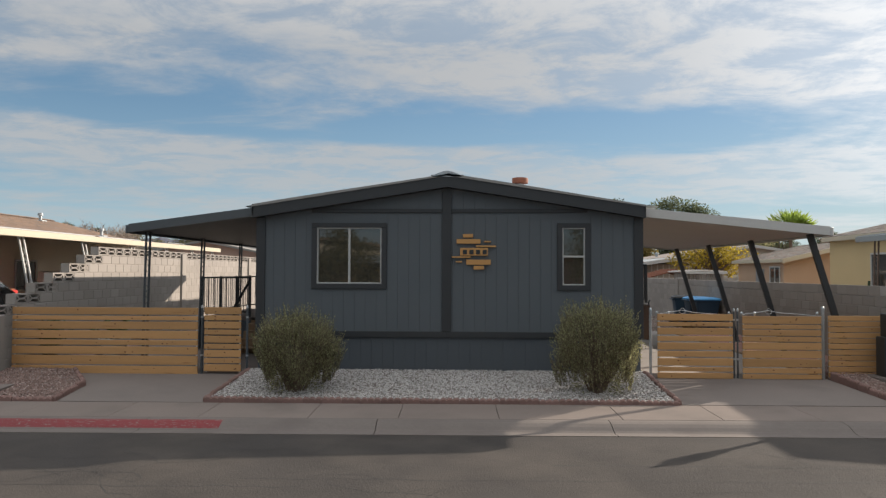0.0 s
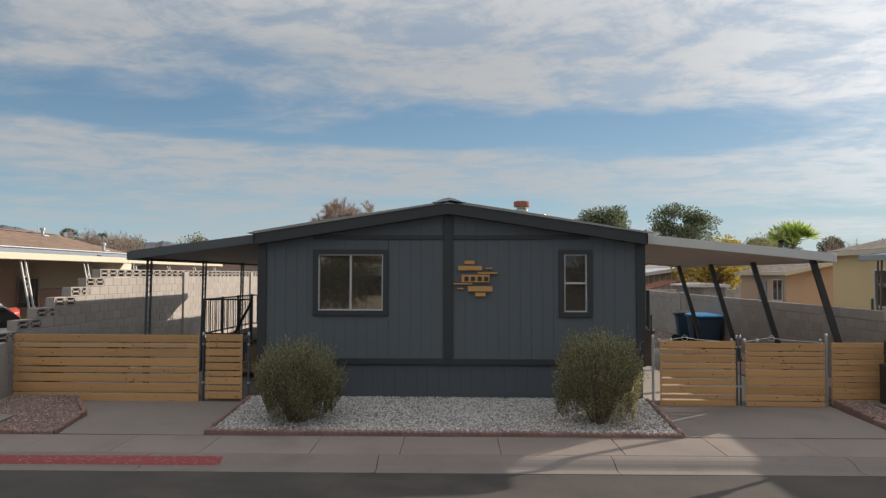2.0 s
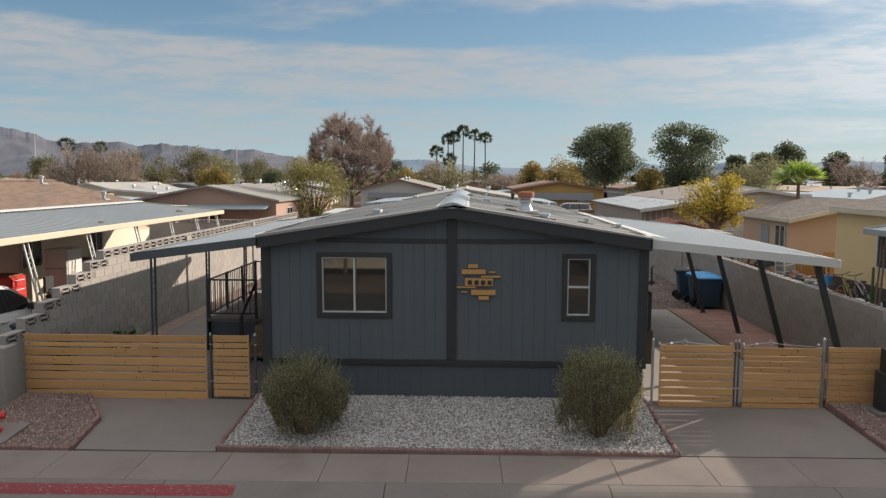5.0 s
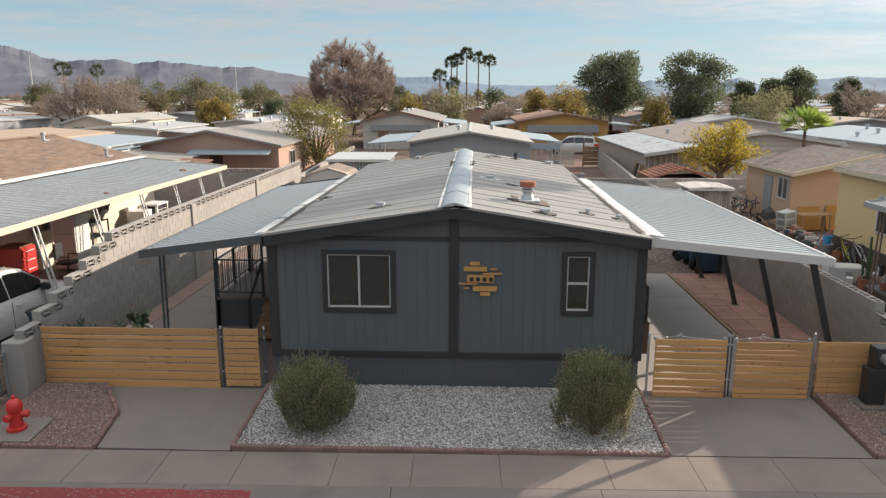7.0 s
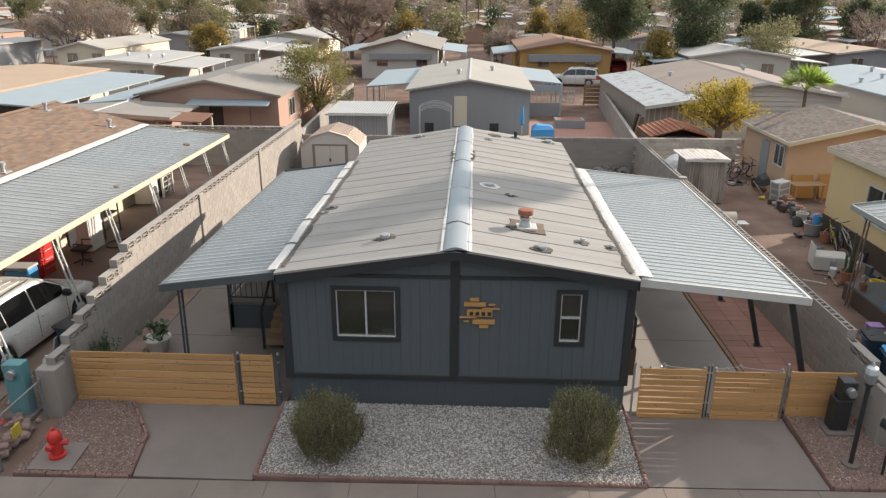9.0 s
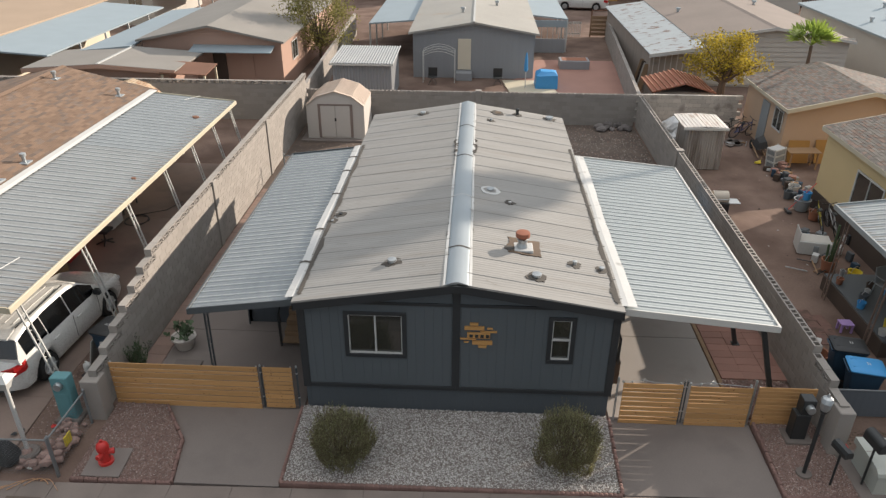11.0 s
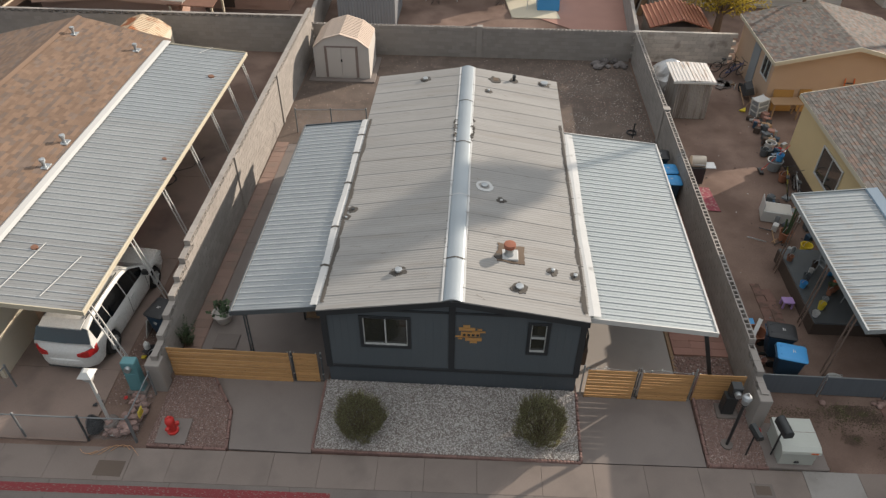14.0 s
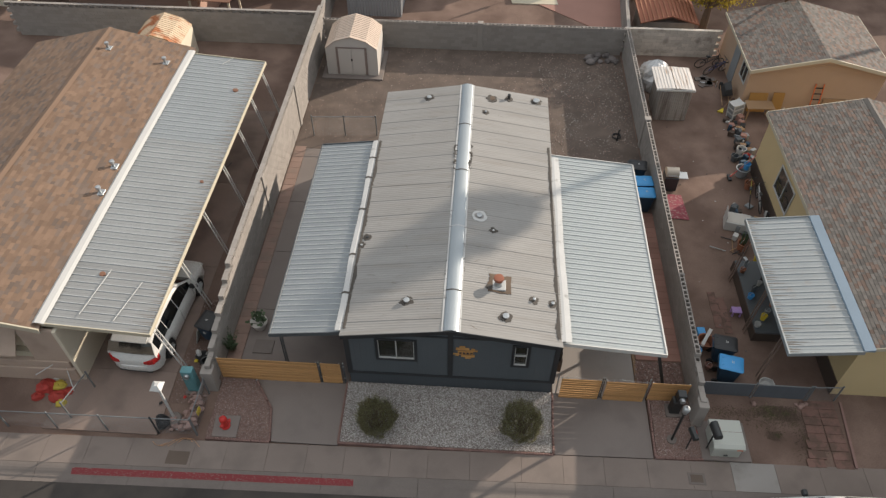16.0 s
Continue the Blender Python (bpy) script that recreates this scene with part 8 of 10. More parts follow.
# potted plants in the side yard
def potted(x, y, r, h, plant, label, pot_mat, z=0.0, seed=1):
    p = thing("potted_plant", (x, y, z), label, "potted plant")
    part("pot", Geo().lathe([(r * 0.7, 0), (r * 0.95, h * 0.85), (r * 1.08, h * 0.86), (r * 1.08, h), (r * 0.9, h), (r * 0.85, h * 0.85)], (x, y, z), 20), pot_mat, p, smooth=True)
    rg = random.Random(seed)
    g_ = Geo()
    for k in range(plant[0]):
        a = rg.uniform(0, 6.283)
        b = Vector((x + rg.uniform(-0.4, 0.4) * r, y + rg.uniform(-0.4, 0.4) * r, z + h * 0.85))
        e = b + Vector((math.cos(a) * plant[1] * rg.uniform(0.3, 1), math.sin(a) * plant[1] * rg.uniform(0.3, 1), plant[2] * rg.uniform(0.4, 1)))
        g_.tube(b, e, 0.012, 0.006, 4)
        for q in range(5):
            f = b.lerp(e, rg.uniform(0.4, 1.05))
            a2 = rg.uniform(0, 6.283)
            d = Vector((math.cos(a2), math.sin(a2), rg.uniform(-0.2, 0.8))).normalized() * plant[3]
            s = d.orthogonal().normalized() * plant[3] * 0.42
            g_.add([f, f + d * 0.5 + s, f + d, f + d * 0.5 - s], [(0, 1, 2, 3)])
    part("foliage", g_, M["cactus"], p, "broad green leaves")["kind"] = "stuff"
    return p


potted(-7.3, 2.15, 0.3, 0.36, (16, 0.3, 0.5, 0.13), "broad-leaved plant in a pale round pot", M["shed_pale"], seed=3)


gs = thing("green_shrub", (-8.05, 1.05, 0), "feathery dark green shrub against the block wall", "shrub")
rng = random.Random(4)
stalks, pts = Geo(), []
for k in range(46):
    a, r_ = rng.uniform(0, 6.283), rng.uniform(0, 0.12)
    p0 = Vector((-8.02 + r_ * math.cos(a), 1.05 + r_ * math.sin(a), 0))
    p1 = p0 + Vector((max(-0.2, rng.gauss(0, 0.15)), rng.gauss(0, 0.17), rng.uniform(0.45, 0.88)))
    stalks.tube(p0, p1, 0.006, 0.002, 3, caps=False)
    for q in np.linspace(0.2, 1, 34):
        pts.append((p0.lerp(p1, q), (rng.gauss(0, 0.5), rng.gauss(0, 0.5), 0.6)))
part("stalk", stalks, M["bark"], gs)["kind"] = "stuff"
part("foliage", leaf_mesh(pts, 0.075, M["cactus"], "foliage", seed=5, longness=6), M["cactus"], gs, "thin needle-like green leaves")["kind"] = "stuff"
solid("paving_slab", Geo().cbox(-7.3, -6.6, 0.95, 1.55, 0.005, 0.055, 0.01), M["kerb"], "loose grey paving slab inside the fence", "slab")

# ---- sheds ----
def barn_shed(x0, x1, y0, y1, eave, knee, peak, wall, roof, trim, label):
    s = thing("garden_shed", ((x0 + x1) / 2, (y0 + y1) / 2, 0), label, "shed")
    xm = (x0 + x1) / 2
    q = (x1 - x0) * 0.2
    prof_ = [(x0, 0.0), (x1, 0.0), (x1, eave), (x1 - q, knee), (xm, peak), (x0 + q, knee), (x0, eave)]
    part("body", Geo().loft([[(x, y, z) for x, z in prof_] for y in (y0, y1)]), wall, s)
    top = prof_[2:]
    for (xa, za), (xb, zb) in zip(top, top[1:]):
        n = max(3, int(math.hypot(xb - xa, zb - za) / 0.02))
        rr = part("roof_panel", Geo().loft([[(xa, y, za + 0.01), (xb, y, zb + 0.01), (xb, y, zb + 0.05), (xa, y, za + 0.05)] for y in (y0 - 0.06, y1 + 0.06)]), roof, s)
        k = y0 + 0.15
        while k < y1:
            part("roof_rib", Geo().loft([[(xa, k, za + 0.05), (xb, k, zb + 0.05), (xb, k + 0.05, zb + 0.05), (xa, k + 0.05, za + 0.05)], [(xa, k + 0.015, za + 0.075), (xb, k + 0.015, zb + 0.075), (xb, k + 0.035, zb + 0.075), (xa, k + 0.035, za + 0.075)]]), roof, rr)
            k += 0.17
    dw = (x1 - x0) * 0.27
    for sd in (-1, 1):
        part("door", Geo().cbox(min(xm, xm + sd * dw) + 0.01, max(xm, xm + sd * dw) - 0.01, y0 - 0.035, y0 - 0.002, 0.08, eave + 0.02, 0.008), wall, s)
        part("door_trim", Geo().cbox(xm + sd * (dw + 0.02) - 0.06, xm + sd * (dw + 0.02) + 0.06, y0 - 0.045, y0 - 0.002, 0.05, eave + 0.08, 0.006), trim, s)
    part("latch", Geo().cbox(xm - 0.04, xm + 0.04, y0 - 0.06, y0 - 0.03, 0.85, 1.0, 0.01), M["black"], s)
    part("lintel", Geo().cbox(xm - dw - 0.08, xm + dw + 0.08, y0 - 0.04, y0 - 0.002, eave + 0.03, eave + 0.1, 0.006), trim, s)
    return s


solid("shed_pad", Geo().cbox(-7.95, -4.7, 18.55, 21.4, -0.05, 0.07, 0.015), M["concrete"], "concrete pad under the garden shed", "pad", kind="structure")
sh = barn_shed(-7.65, -4.95, 18.9, 21.2, 1.55, 1.98, 2.22, M["shed_pale"], M["shed_roof"], M["shed_trim"], "pale barn-shaped garden shed with a tan ribbed roof")
sh.location.z = 0.07
M["shed_rust"] = material("rust_patched_tan_metal", (0.55, 0.43, 0.30), 0.75, amount=0.12, stain=(0.36, 0.13, 0.05), stain_at=(0.5, 0.6), stain_scale=1.1)
barn_shed(-17.9, -15.3, 18.6, 20.8, 1.55, 1.95, 2.2, M["cream"], M["shed_rust"], M["cream_trim"], "cream barn-shaped shed with a rust-patched tan roof")

M["corrugated"] = material("corrugated_grey_metal", (0.36, 0.335, 0.31), 0.55, metal=0.2, amount=0.14, stain=(0.17, 0.14, 0.12), stain_at=(0.5, 0.72), stain_scale=1.8, stretch=(3, 3, 0.25))


def corrugated_wall(p0, p1, z0_, z1_, pitch=0.1, amp=0.018):
    p0, p1 = Vector((*p0, 0)), Vector((*p1, 0))
    run = (p1 - p0).length
    d = (p1 - p0) / run
    n_ = Vector((d.y, -d.x, 0))
    m_ = int(run / pitch * 4)
    pts = [p0 + d * (run * i / m_) + n_ * amp * math.sin(i * math.pi / 2) for i in range(m_ + 1)]
    return Geo().loft([[(p.x, p.y, z0_) for p in pts], [(p.x, p.y, z1_) for p in pts]], closed=False, caps=False)


M["streaked"] = material("pale_streaked_roof_metal", (0.62, 0.58, 0.54), 0.6, amount=0.08, stain=(0.36, 0.25, 0.18), stain_at=(0.55, 0.72), stain_scale=2.0, stretch=(3.5, 0.5, 1))
ms = thing("metal_shed", (10, 16.8, 0), "grey corrugated metal shed with a pale slightly split roof", "shed")
part("front", corrugated_wall((9.2, 16.05), (10.7, 16.05), 0, 1.8), M["corrugated"], ms)
part("side", corrugated_wall((10.7, 16.05), (10.7, 17.75), 0, 1.8), M["corrugated"], ms)
part("side", corrugated_wall((9.2, 17.75), (9.2, 16.05), 0, 1.8), M["corrugated"], ms)
part("back", corrugated_wall((10.7, 17.75), (9.2, 17.75), 0, 1.8), M["corrugated"], ms)
for xa, xb, za, zb in ((8.95, 9.84, 1.83, 1.88), (9.88, 10.78, 1.88, 1.83)):
    part("roof", Geo().loft([[(xa, y, za), (xb, y, zb), (xb, y, zb + 0.05), (xa, y, za + 0.05)] for y in (15.95, 17.85)]), M["streaked"], ms)
    for k in range(1, 6):
        xx = xa + (xb - xa) * k / 6
        part("roof_rib", Geo().box(xx - 0.012, xx + 0.012, 15.96, 17.84, min(za, zb) + 0.04, za + (zb - za) * k / 6 + 0.068), M["streaked"], ms)
part("roof_trim", Geo().box(8.94, 10.79, 15.9, 15.95, 1.77, 1.86), M["awn_white"], ms)
M["grey_ribbed"] = material("grey_ribbed_sheet", (0.30, 0.315, 0.32), 0.55, metal=0.1, amount=0.12)
cs = thing("metal_shed", (-6, 27, 0), "grey ribbed metal shed with a corrugated roof behind the back wall", "shed")
for p0, p1 in (((-7.6, 25.3), (-4.4, 25.3)), ((-4.4, 25.3), (-4.4, 29.0)), ((-4.4, 29.0), (-7.6, 29.0)), ((-7.6, 29.0), (-7.6, 25.3))):
    part("wall", corrugated_wall(p0, p1, -0.05, 2.12, 0.16, 0.02), M["grey_siding"], cs)
xs_ = np.linspace(-7.75, -4.25, 96)
part("roof", Geo().loft([[(x, y, 2.14 + 0.035 * (i % 4 in (1, 2)) + (y - 25.1) * 0.02) for i, x in enumerate(xs_)] for y in (25.1, 29.2)], closed=False, caps=False), M["grey_ribbed"], cs)
part("roof_edge", Geo().box(-7.75, -4.25, 25.08, 25.12, 2.03, 2.13), M["awn_white"], cs)
ts = thing("tile_roof_shed", (10.6, 24, 0), "low shed with a rusty orange ribbed roof behind the wall", "shed")
part("body", Geo().box(9.3, 12.1, 23.0, 25.5, -0.05, 1.45), M["plank_wall"], ts)
for xa, xb, za, zb in ((9.1, 10.7, 1.45, 1.9), (10.7, 12.3, 1.9, 1.45)):
    part("roof", Geo().loft([[(xa, y, za), (xb, y, zb), (xb, y, zb + 0.05), (xa, y, za + 0.05)] for y in (22.75, 25.7)]), M["rust"], ts)
    for k in range(7):
        xx = xa + (xb - xa) * k / 7
        zz = za + (zb - za) * k / 7
        part("roof_rib", Geo().box(xx, xx + 0.08, 22.7, 25.75, zz + 0.03, zz + 0.1), M["clay"], ts)

# ---- back yard ----
rng = random.Random(14)


def boulder(x, y, r, mat_, label, group, z=0.0):
    n = 8
    rings = []
    for h_, q in ((-0.6, 0.5), (-0.15, 1.0), (0.3, 0.88), (0.62, 0.4)):
        rings.append([(x + r * q * rng.uniform(0.75, 1.2) * math.cos(6.283 * i / n), y + r * q * rng.uniform(0.75, 1.2) * math.sin(6.283 * i / n), z + r * 0.55 + h_ * r) for i in range(n)])
    return solid("rock", Geo().loft(rings), mat_, label, "rock", group)


M["dark_rock"] = material("dark_grey_rock", (0.14, 0.125, 0.12), 0.9, amount=0.25, pieces="object", spread=0.3)
for k in range(22):
    boulder(rng.uniform(6.3, 7.9), rng.uniform(20.9, 21.7), rng.uniform(0.1, 0.24), M["dark_rock"], "dark grey rock piled in the yard corner", "corner rocks")
g = Geo()
random.seed(33)
for k in range(2600):
    x, y = random.uniform(3.6, 8.1), random.uniform(9.4, 21.8)
    if noise.noise((x * 0.5, y * 0.5, 3)) > -0.15:
        g.stone(x, y, 0.005, random.uniform(0.012, 0.04), 0.6)
for k in range(1800):
    x, y = random.uniform(-8.1, 3.5), random.uniform(13.4, 21.8)
    if not (-8 < x < -4.7 and y > 18.5):
        g.stone(x, y, 0.005, random.uniform(0.012, 0.035), 0.6)
tagged(solid("gravel", g, M["red_gravel"], "scattered pale and reddish stones on the yard soil", "gravel"), kind="stuff")
g = Geo()
for k in range(2600):
    x, y = random.uniform(3.6, 8.1), random.uniform(9.4, 21.8)
    if noise.noise((x * 0.45 + 4, y * 0.45, 8)) > -0.05:
        g.stone(x, y, 0.006, random.uniform(0.01, 0.032), 0.6)
tagged(solid("gravel", g, M["pale_stone"], "pale pebbles strewn over the dark yard soil", "gravel"), kind="stuff")
tap = thing("garden_tap", (7.2, 14.2, 0), "small standpipe with a coiled hose", "tap")
part("pipe", Geo().path([(7.2, 14.2, 0), (7.2, 14.2, 0.7), (7.2, 14.05, 0.75)], 0.03), M["black"], tap)
part("hose", Geo().path([(7.2 + 0.2 * math.cos(t), 14.5 + 0.2 * math.sin(t), 0.03 + t * 0.004) for t in np.linspace(0, 20, 60)], 0.018, 5), M["plastic_black"], tap)

# ---- things under the neighbour's long canopy ----
tb = thing("tool_chest", (-12.9, 6.6, 0), "bright red rolling tool chest with drawers", "tool chest")
part("cabinet", Geo().cbox(-13.35, -12.6, 6.3, 7.0, 0.08, 1.25, 0.015), M["red"], tb)
for k in range(4):
    d_ = part("drawer", Geo().cbox(-12.61, -12.57, 6.34, 6.96, 0.14 + k * 0.27, 0.38 + k * 0.27, 0.008), M["red"], tb)
    part("handle", Geo().tube((-12.55, 6.45, 0.33 + k * 0.27), (-12.55, 6.85, 0.33 + k * 0.27), 0.012, n=6), M["galv"], d_)
part("top_tray", Geo().cbox(-13.3, -12.65, 6.35, 6.95, 1.25, 1.3, 0.01), M["clay"], tb)
fr = thing("refrigerator", (-12.6, 9.2, 0), "old pale two-door refrigerator", "refrigerator")
part("body", Geo().cbox(-13.1, -12.35, 8.75, 9.55, 0.05, 1.8, 0.02), M["appliance"], fr)
part("lower_door", Geo().cbox(-13.08, -12.37, 8.69, 8.75, 0.08, 1.2, 0.015), M["appliance"], fr)
part("upper_door", Geo().cbox(-13.08, -12.37, 8.69, 8.75, 1.22, 1.78, 0.015), M["appliance"], fr)
oc = thing("office_chair", (-12.2, 7.85, 0), "black swivel office chair with arm rests", "chair")
part("seat", Geo().cbox(-12.45, -11.95, 7.6, 8.1, 0.45, 0.55, 0.03), M["plastic_black"], oc)
part("backrest", Geo().cbox(-12.5, -12.42, 7.62, 8.08, 0.6, 1.1, 0.03), M["plastic_black"], oc)
part("column", Geo().tube((-12.2, 7.85, 0.1), (-12.2, 7.85, 0.45), 0.03, n=8), M["black"], oc)
for k in range(5):
    a = k * 1.2566
    part("leg", Geo().beam((-12.2, 7.85, 0.12), (-12.2 + 0.3 * math.cos(a), 7.85 + 0.3 * math.sin(a), 0.05), 0.04, 0.04), M["black"], oc)
for s in (7.6, 8.1):
    part("arm_rest", Geo().path([(-12.3, s, 0.5), (-12.3, s, 0.72), (-12.0, s, 0.72)], 0.02), M["black"], oc)
rk = thing("metal_rack", (-12.9, 10.7, 0), "dark metal shelf rack with odds and ends", "rack")
for x in (-13.2, -12.6):
    for y in (10.1, 11.2):
        part("upright", Geo().box(x - 0.02, x + 0.02, y - 0.02, y + 0.02, 0, 1.3), M["black"], rk)
for z in (0.3, 0.75, 1.25):
    part("shelf", Geo().box(-13.2, -12.6, 10.1, 11.2, z, z + 0.03), M["black"], rk)
wm = thing("washing_machine", (-13.2, 14.9, 0), "white washing machine with a tan side standing outdoors", "appliance")
part("body", Geo().cbox(-13.55, -12.85, 14.45, 15.2, 0.03, 1.0, 0.02), M["appliance"], wm)
part("control_panel", Geo().cbox(-13.6, -13.45, 14.45, 15.2, 1.0, 1.16, 0.02), M["appliance"], wm)
part("drum_door", Geo().tube((-12.85, 14.85, 0.52), (-12.82, 14.85, 0.52), 0.2, n=18), M["grey_post"], wm)
ec = thing("evaporative_cooler", (-13.0, 16.1, 0), "old white evaporative cooler with an open black coil side", "cooler unit")
for dx in (0.0, 0.62):
    for dy in (0.0, 1.0):
        part("corner_post", Geo().box(-13.5 + dx, -13.42 + dx, 15.55 + dy, 15.63 + dy, 0.0, 1.05), M["appliance"], ec)
part("top", Geo().cbox(-13.52, -12.78, 15.53, 16.65, 1.05, 1.12, 0.01), M["appliance"], ec)
part("back_panel", Geo().box(-13.5, -13.46, 15.63, 16.55, 0.05, 1.05), M["appliance"], ec)
part("core", Geo().cbox(-13.42, -12.95, 15.68, 16.5, 0.06, 0.98, 0.02), M["plastic_black"], ec, "black dusty coil")
part("fan_ring", Geo().path([(-12.9, 16.05 + 0.32 * math.cos(a), 0.52 + 0.32 * math.sin(a)) for a in np.linspace(0, 6.283, 20)], 0.018), M["appliance"], ec)
for k in range(4):
    part("rail", Geo().tube((-12.84, 15.6, 0.2 + k * 0.22), (-12.84, 16.6, 0.2 + k * 0.22), 0.012, n=6), M["appliance"], ec)
hs = thing("garden_hose", (-11.6, 9.6, 0), "coiled dark garden hose on the concrete", "hose")
part("coil", Geo().path([(-11.9 + (0.42 + 0.03 * math.sin(a * 1.7)) * math.cos(a), 9.6 + (0.42 + 0.02 * math.cos(a * 2.3)) * math.sin(a), 0.02 + 0.004 * a) for a in np.linspace(0, 15, 70)] + [(-11.2, 10.6, 0.02), (-10.9, 11.4, 0.02)], 0.014, 6), M["plastic_black"], hs)
ct = thing("cooler_box", (-12.7, 5.6, 0), "blue and white cooler box beside the tool chest", "cooler")
part("body", Geo().cbox(-13.1, -12.4, 5.35, 5.85, 0.35, 0.7, 0.03), M["plastic_blue"], ct)
part("lid", Geo().cbox(-13.12, -12.38, 5.33, 5.87, 0.7, 0.78, 0.02), M["white"], ct)
part("stand", Geo().cbox(-13.1, -12.4, 5.35, 5.85, 0.0, 0.35, 0.01), M["plywood"], ct)

# ---- the cluttered yard on the other side ----
rug = solid("rug", Geo().slab([(9.0, 9.0), (9.75, 8.95), (9.65, 10.5), (8.95, 10.55)], 0.018, 0.0), material("pink_patterned_rug", (0.23, 0.05, 0.068), 0.95, amount=0.3, coarse=3, fine=14, stain=(0.31, 0.21, 0.19), stain_at=(0.54, 0.6), stain_scale=13), "faded pink patterned rug lying on the dirt", "rug")
M["hood"] = material("dull_warm_steel", (0.42, 0.37, 0.31), 0.35, metal=0.4, amount=0.1)
gr = thing("grill", (9.15, 11.1, 0), "stainless barbecue grill on a cart", "grill")
part("cart", Geo().cbox(8.85, 9.45, 10.75, 11.35, 0.0, 0.75, 0.02), M["black"], gr)
part("hood", Geo().loft([[(8.88, 10.8 + 0.25 - 0.25 * math.cos(t), 0.78 + 0.33 * math.sin(t)) for t in np.linspace(0, math.pi, 9)], [(9.42, 10.8 + 0.25 - 0.25 * math.cos(t), 0.78 + 0.33 * math.sin(t)) for t in np.linspace(0, math.pi, 9)]]), M["hood"], gr, "dull steel hood", True)
part("handle", Geo().tube((8.95, 10.74, 0.9), (9.35, 10.74, 0.9), 0.018, n=8), M["galv"], gr)
part("side_shelf", Geo().cbox(9.45, 9.85, 10.8, 11.25, 0.7, 0.74, 0.008), M["galv"], gr)
cab = thing("toppled_cabinet", (0, 0, 0), "white cabinet lying on its back in the dirt", "cabinet")
cb = part("body", Geo().cbox(-0.5, 0.5, -0.35, 0.35, 0.0, 0.45, 0.012), M["white"], cab)
part("door", Geo().cbox(-0.52, -0.5, -0.34, 0.38, 0.05, 0.75, 0.006), M["white"], cab)
part("panel", Geo().cbox(-0.46, 0.46, -0.3, 0.3, 0.45, 0.462, 0.004), M["white_wall"], cab)
cab.matrix_basis = T(11.65, 8.7, 0, -12)
st = thing("stool", (10.6, 3.9, 0), "small lilac plastic step stool", "stool")
M["lilac"] = material("lilac_plastic", (0.34, 0.22, 0.46), 0.5, amount=0.1)
part("seat", Geo().cbox(10.42, 10.78, 3.75, 4.05, 0.24, 0.28, 0.012), M["lilac"], st)
for x in (10.46, 10.74):
    for y in (3.79, 4.01):
        part("leg", Geo().box(x - 0.025, x + 0.025, y - 0.025, y + 0.025, 0, 0.24), M["lilac"], st)
wp = Geo().cbox(-0.2865, 0.2865, -0.1492, 0.1492, -0.08, 0.0, 0.003).mesh("paver", material("worn_dusty_paver", (0.175, 0.107, 0.089), 0.95, spec=0.1, amount=0.2, stain=(0.12, 0.082, 0.067), stain_at=(0.45, 0.6), stain_scale=3, pieces="object", spread=0.06))
pv = thing("paver_path", (9.9, 4.6, 0), "short path of loose red pavers in the dirt", "paving", kind="structure")
for i in range(2):
    for j in range(3):
        piece("paver", wp, pv, T(9.9 + i * 0.31, 3.5 + j * 0.58 - 0.25 * i, -0.008, 90 + random.uniform(-5, 5)))
pv2 = thing("paver_path", (12.6, -1.0, 0), "worn red paver walk with joined courses in the front dirt", "paving", kind="structure")
for j in range(8):
    y = -2.0 + j * 0.3
    for i in range(2):
        x = 12.28 + i * 0.575 + 0.05 * (7 - j) / 7 * (-1 if i == 0 else 1)
        if (i, j) not in ((0, 0), (0, 1)):
            piece("paver", wp, pv2, T(x + random.uniform(-0.01, 0.01), y, gz(0, y) - 0.02 + random.uniform(-0.002, 0.002), random.uniform(-0.4, 0.4)))
for x, y in ((12.1, -1.7), (12.15, -1.32), (12.0, -2.0)):
    piece("paver", wp, pv2, T(x, y, gz(0, y) - 0.012, random.uniform(-8, 8)))
part("edging", Geo().slab([(13.2, -2.12), (13.28, -2.12), (13.42, 0.25), (13.34, 0.25)], lambda x, y: gz(0, y) + 0.03, lambda x, y: gz(0, y) - 0.1), M["edging"], pv2, "low red concrete edging")
M["damp"] = material("dark_damp_dirt", (0.085, 0.062, 0.048), 0.95, spec=0.1, amount=0.35, fine=20, bump=0.5, stain=(0.07, 0.062, 0.035), stain_at=(0.5, 0.6), stain_scale=4)
dp = Geo()
rng = random.Random(71)
random.seed(71)
for cx, cy, sx, sy, n_ in ((11.15, -0.2, 0.34, 0.16, 900), (11.55, -0.35, 0.25, 0.16, 350), (10.9, -1.1, 0.14, 0.1, 160), (10.6, -0.5, 0.5, 0.25, 260), (11.9, -1.2, 0.25, 0.4, 260), (9.6, -0.35, 0.5, 0.12, 160)):
    for k in range(n_ * 3):
        x, y = rng.gauss(cx, sx), min(rng.gauss(cy, sy), 0.2)
        dp.stone(x, y, gz(0, y) - 0.034, rng.uniform(0.006, 0.02), 0.25)
tagged(solid("damp_clods", dp, M["damp"], "dark damp clods and weeds in the front dirt", "dirt"), kind="stuff")


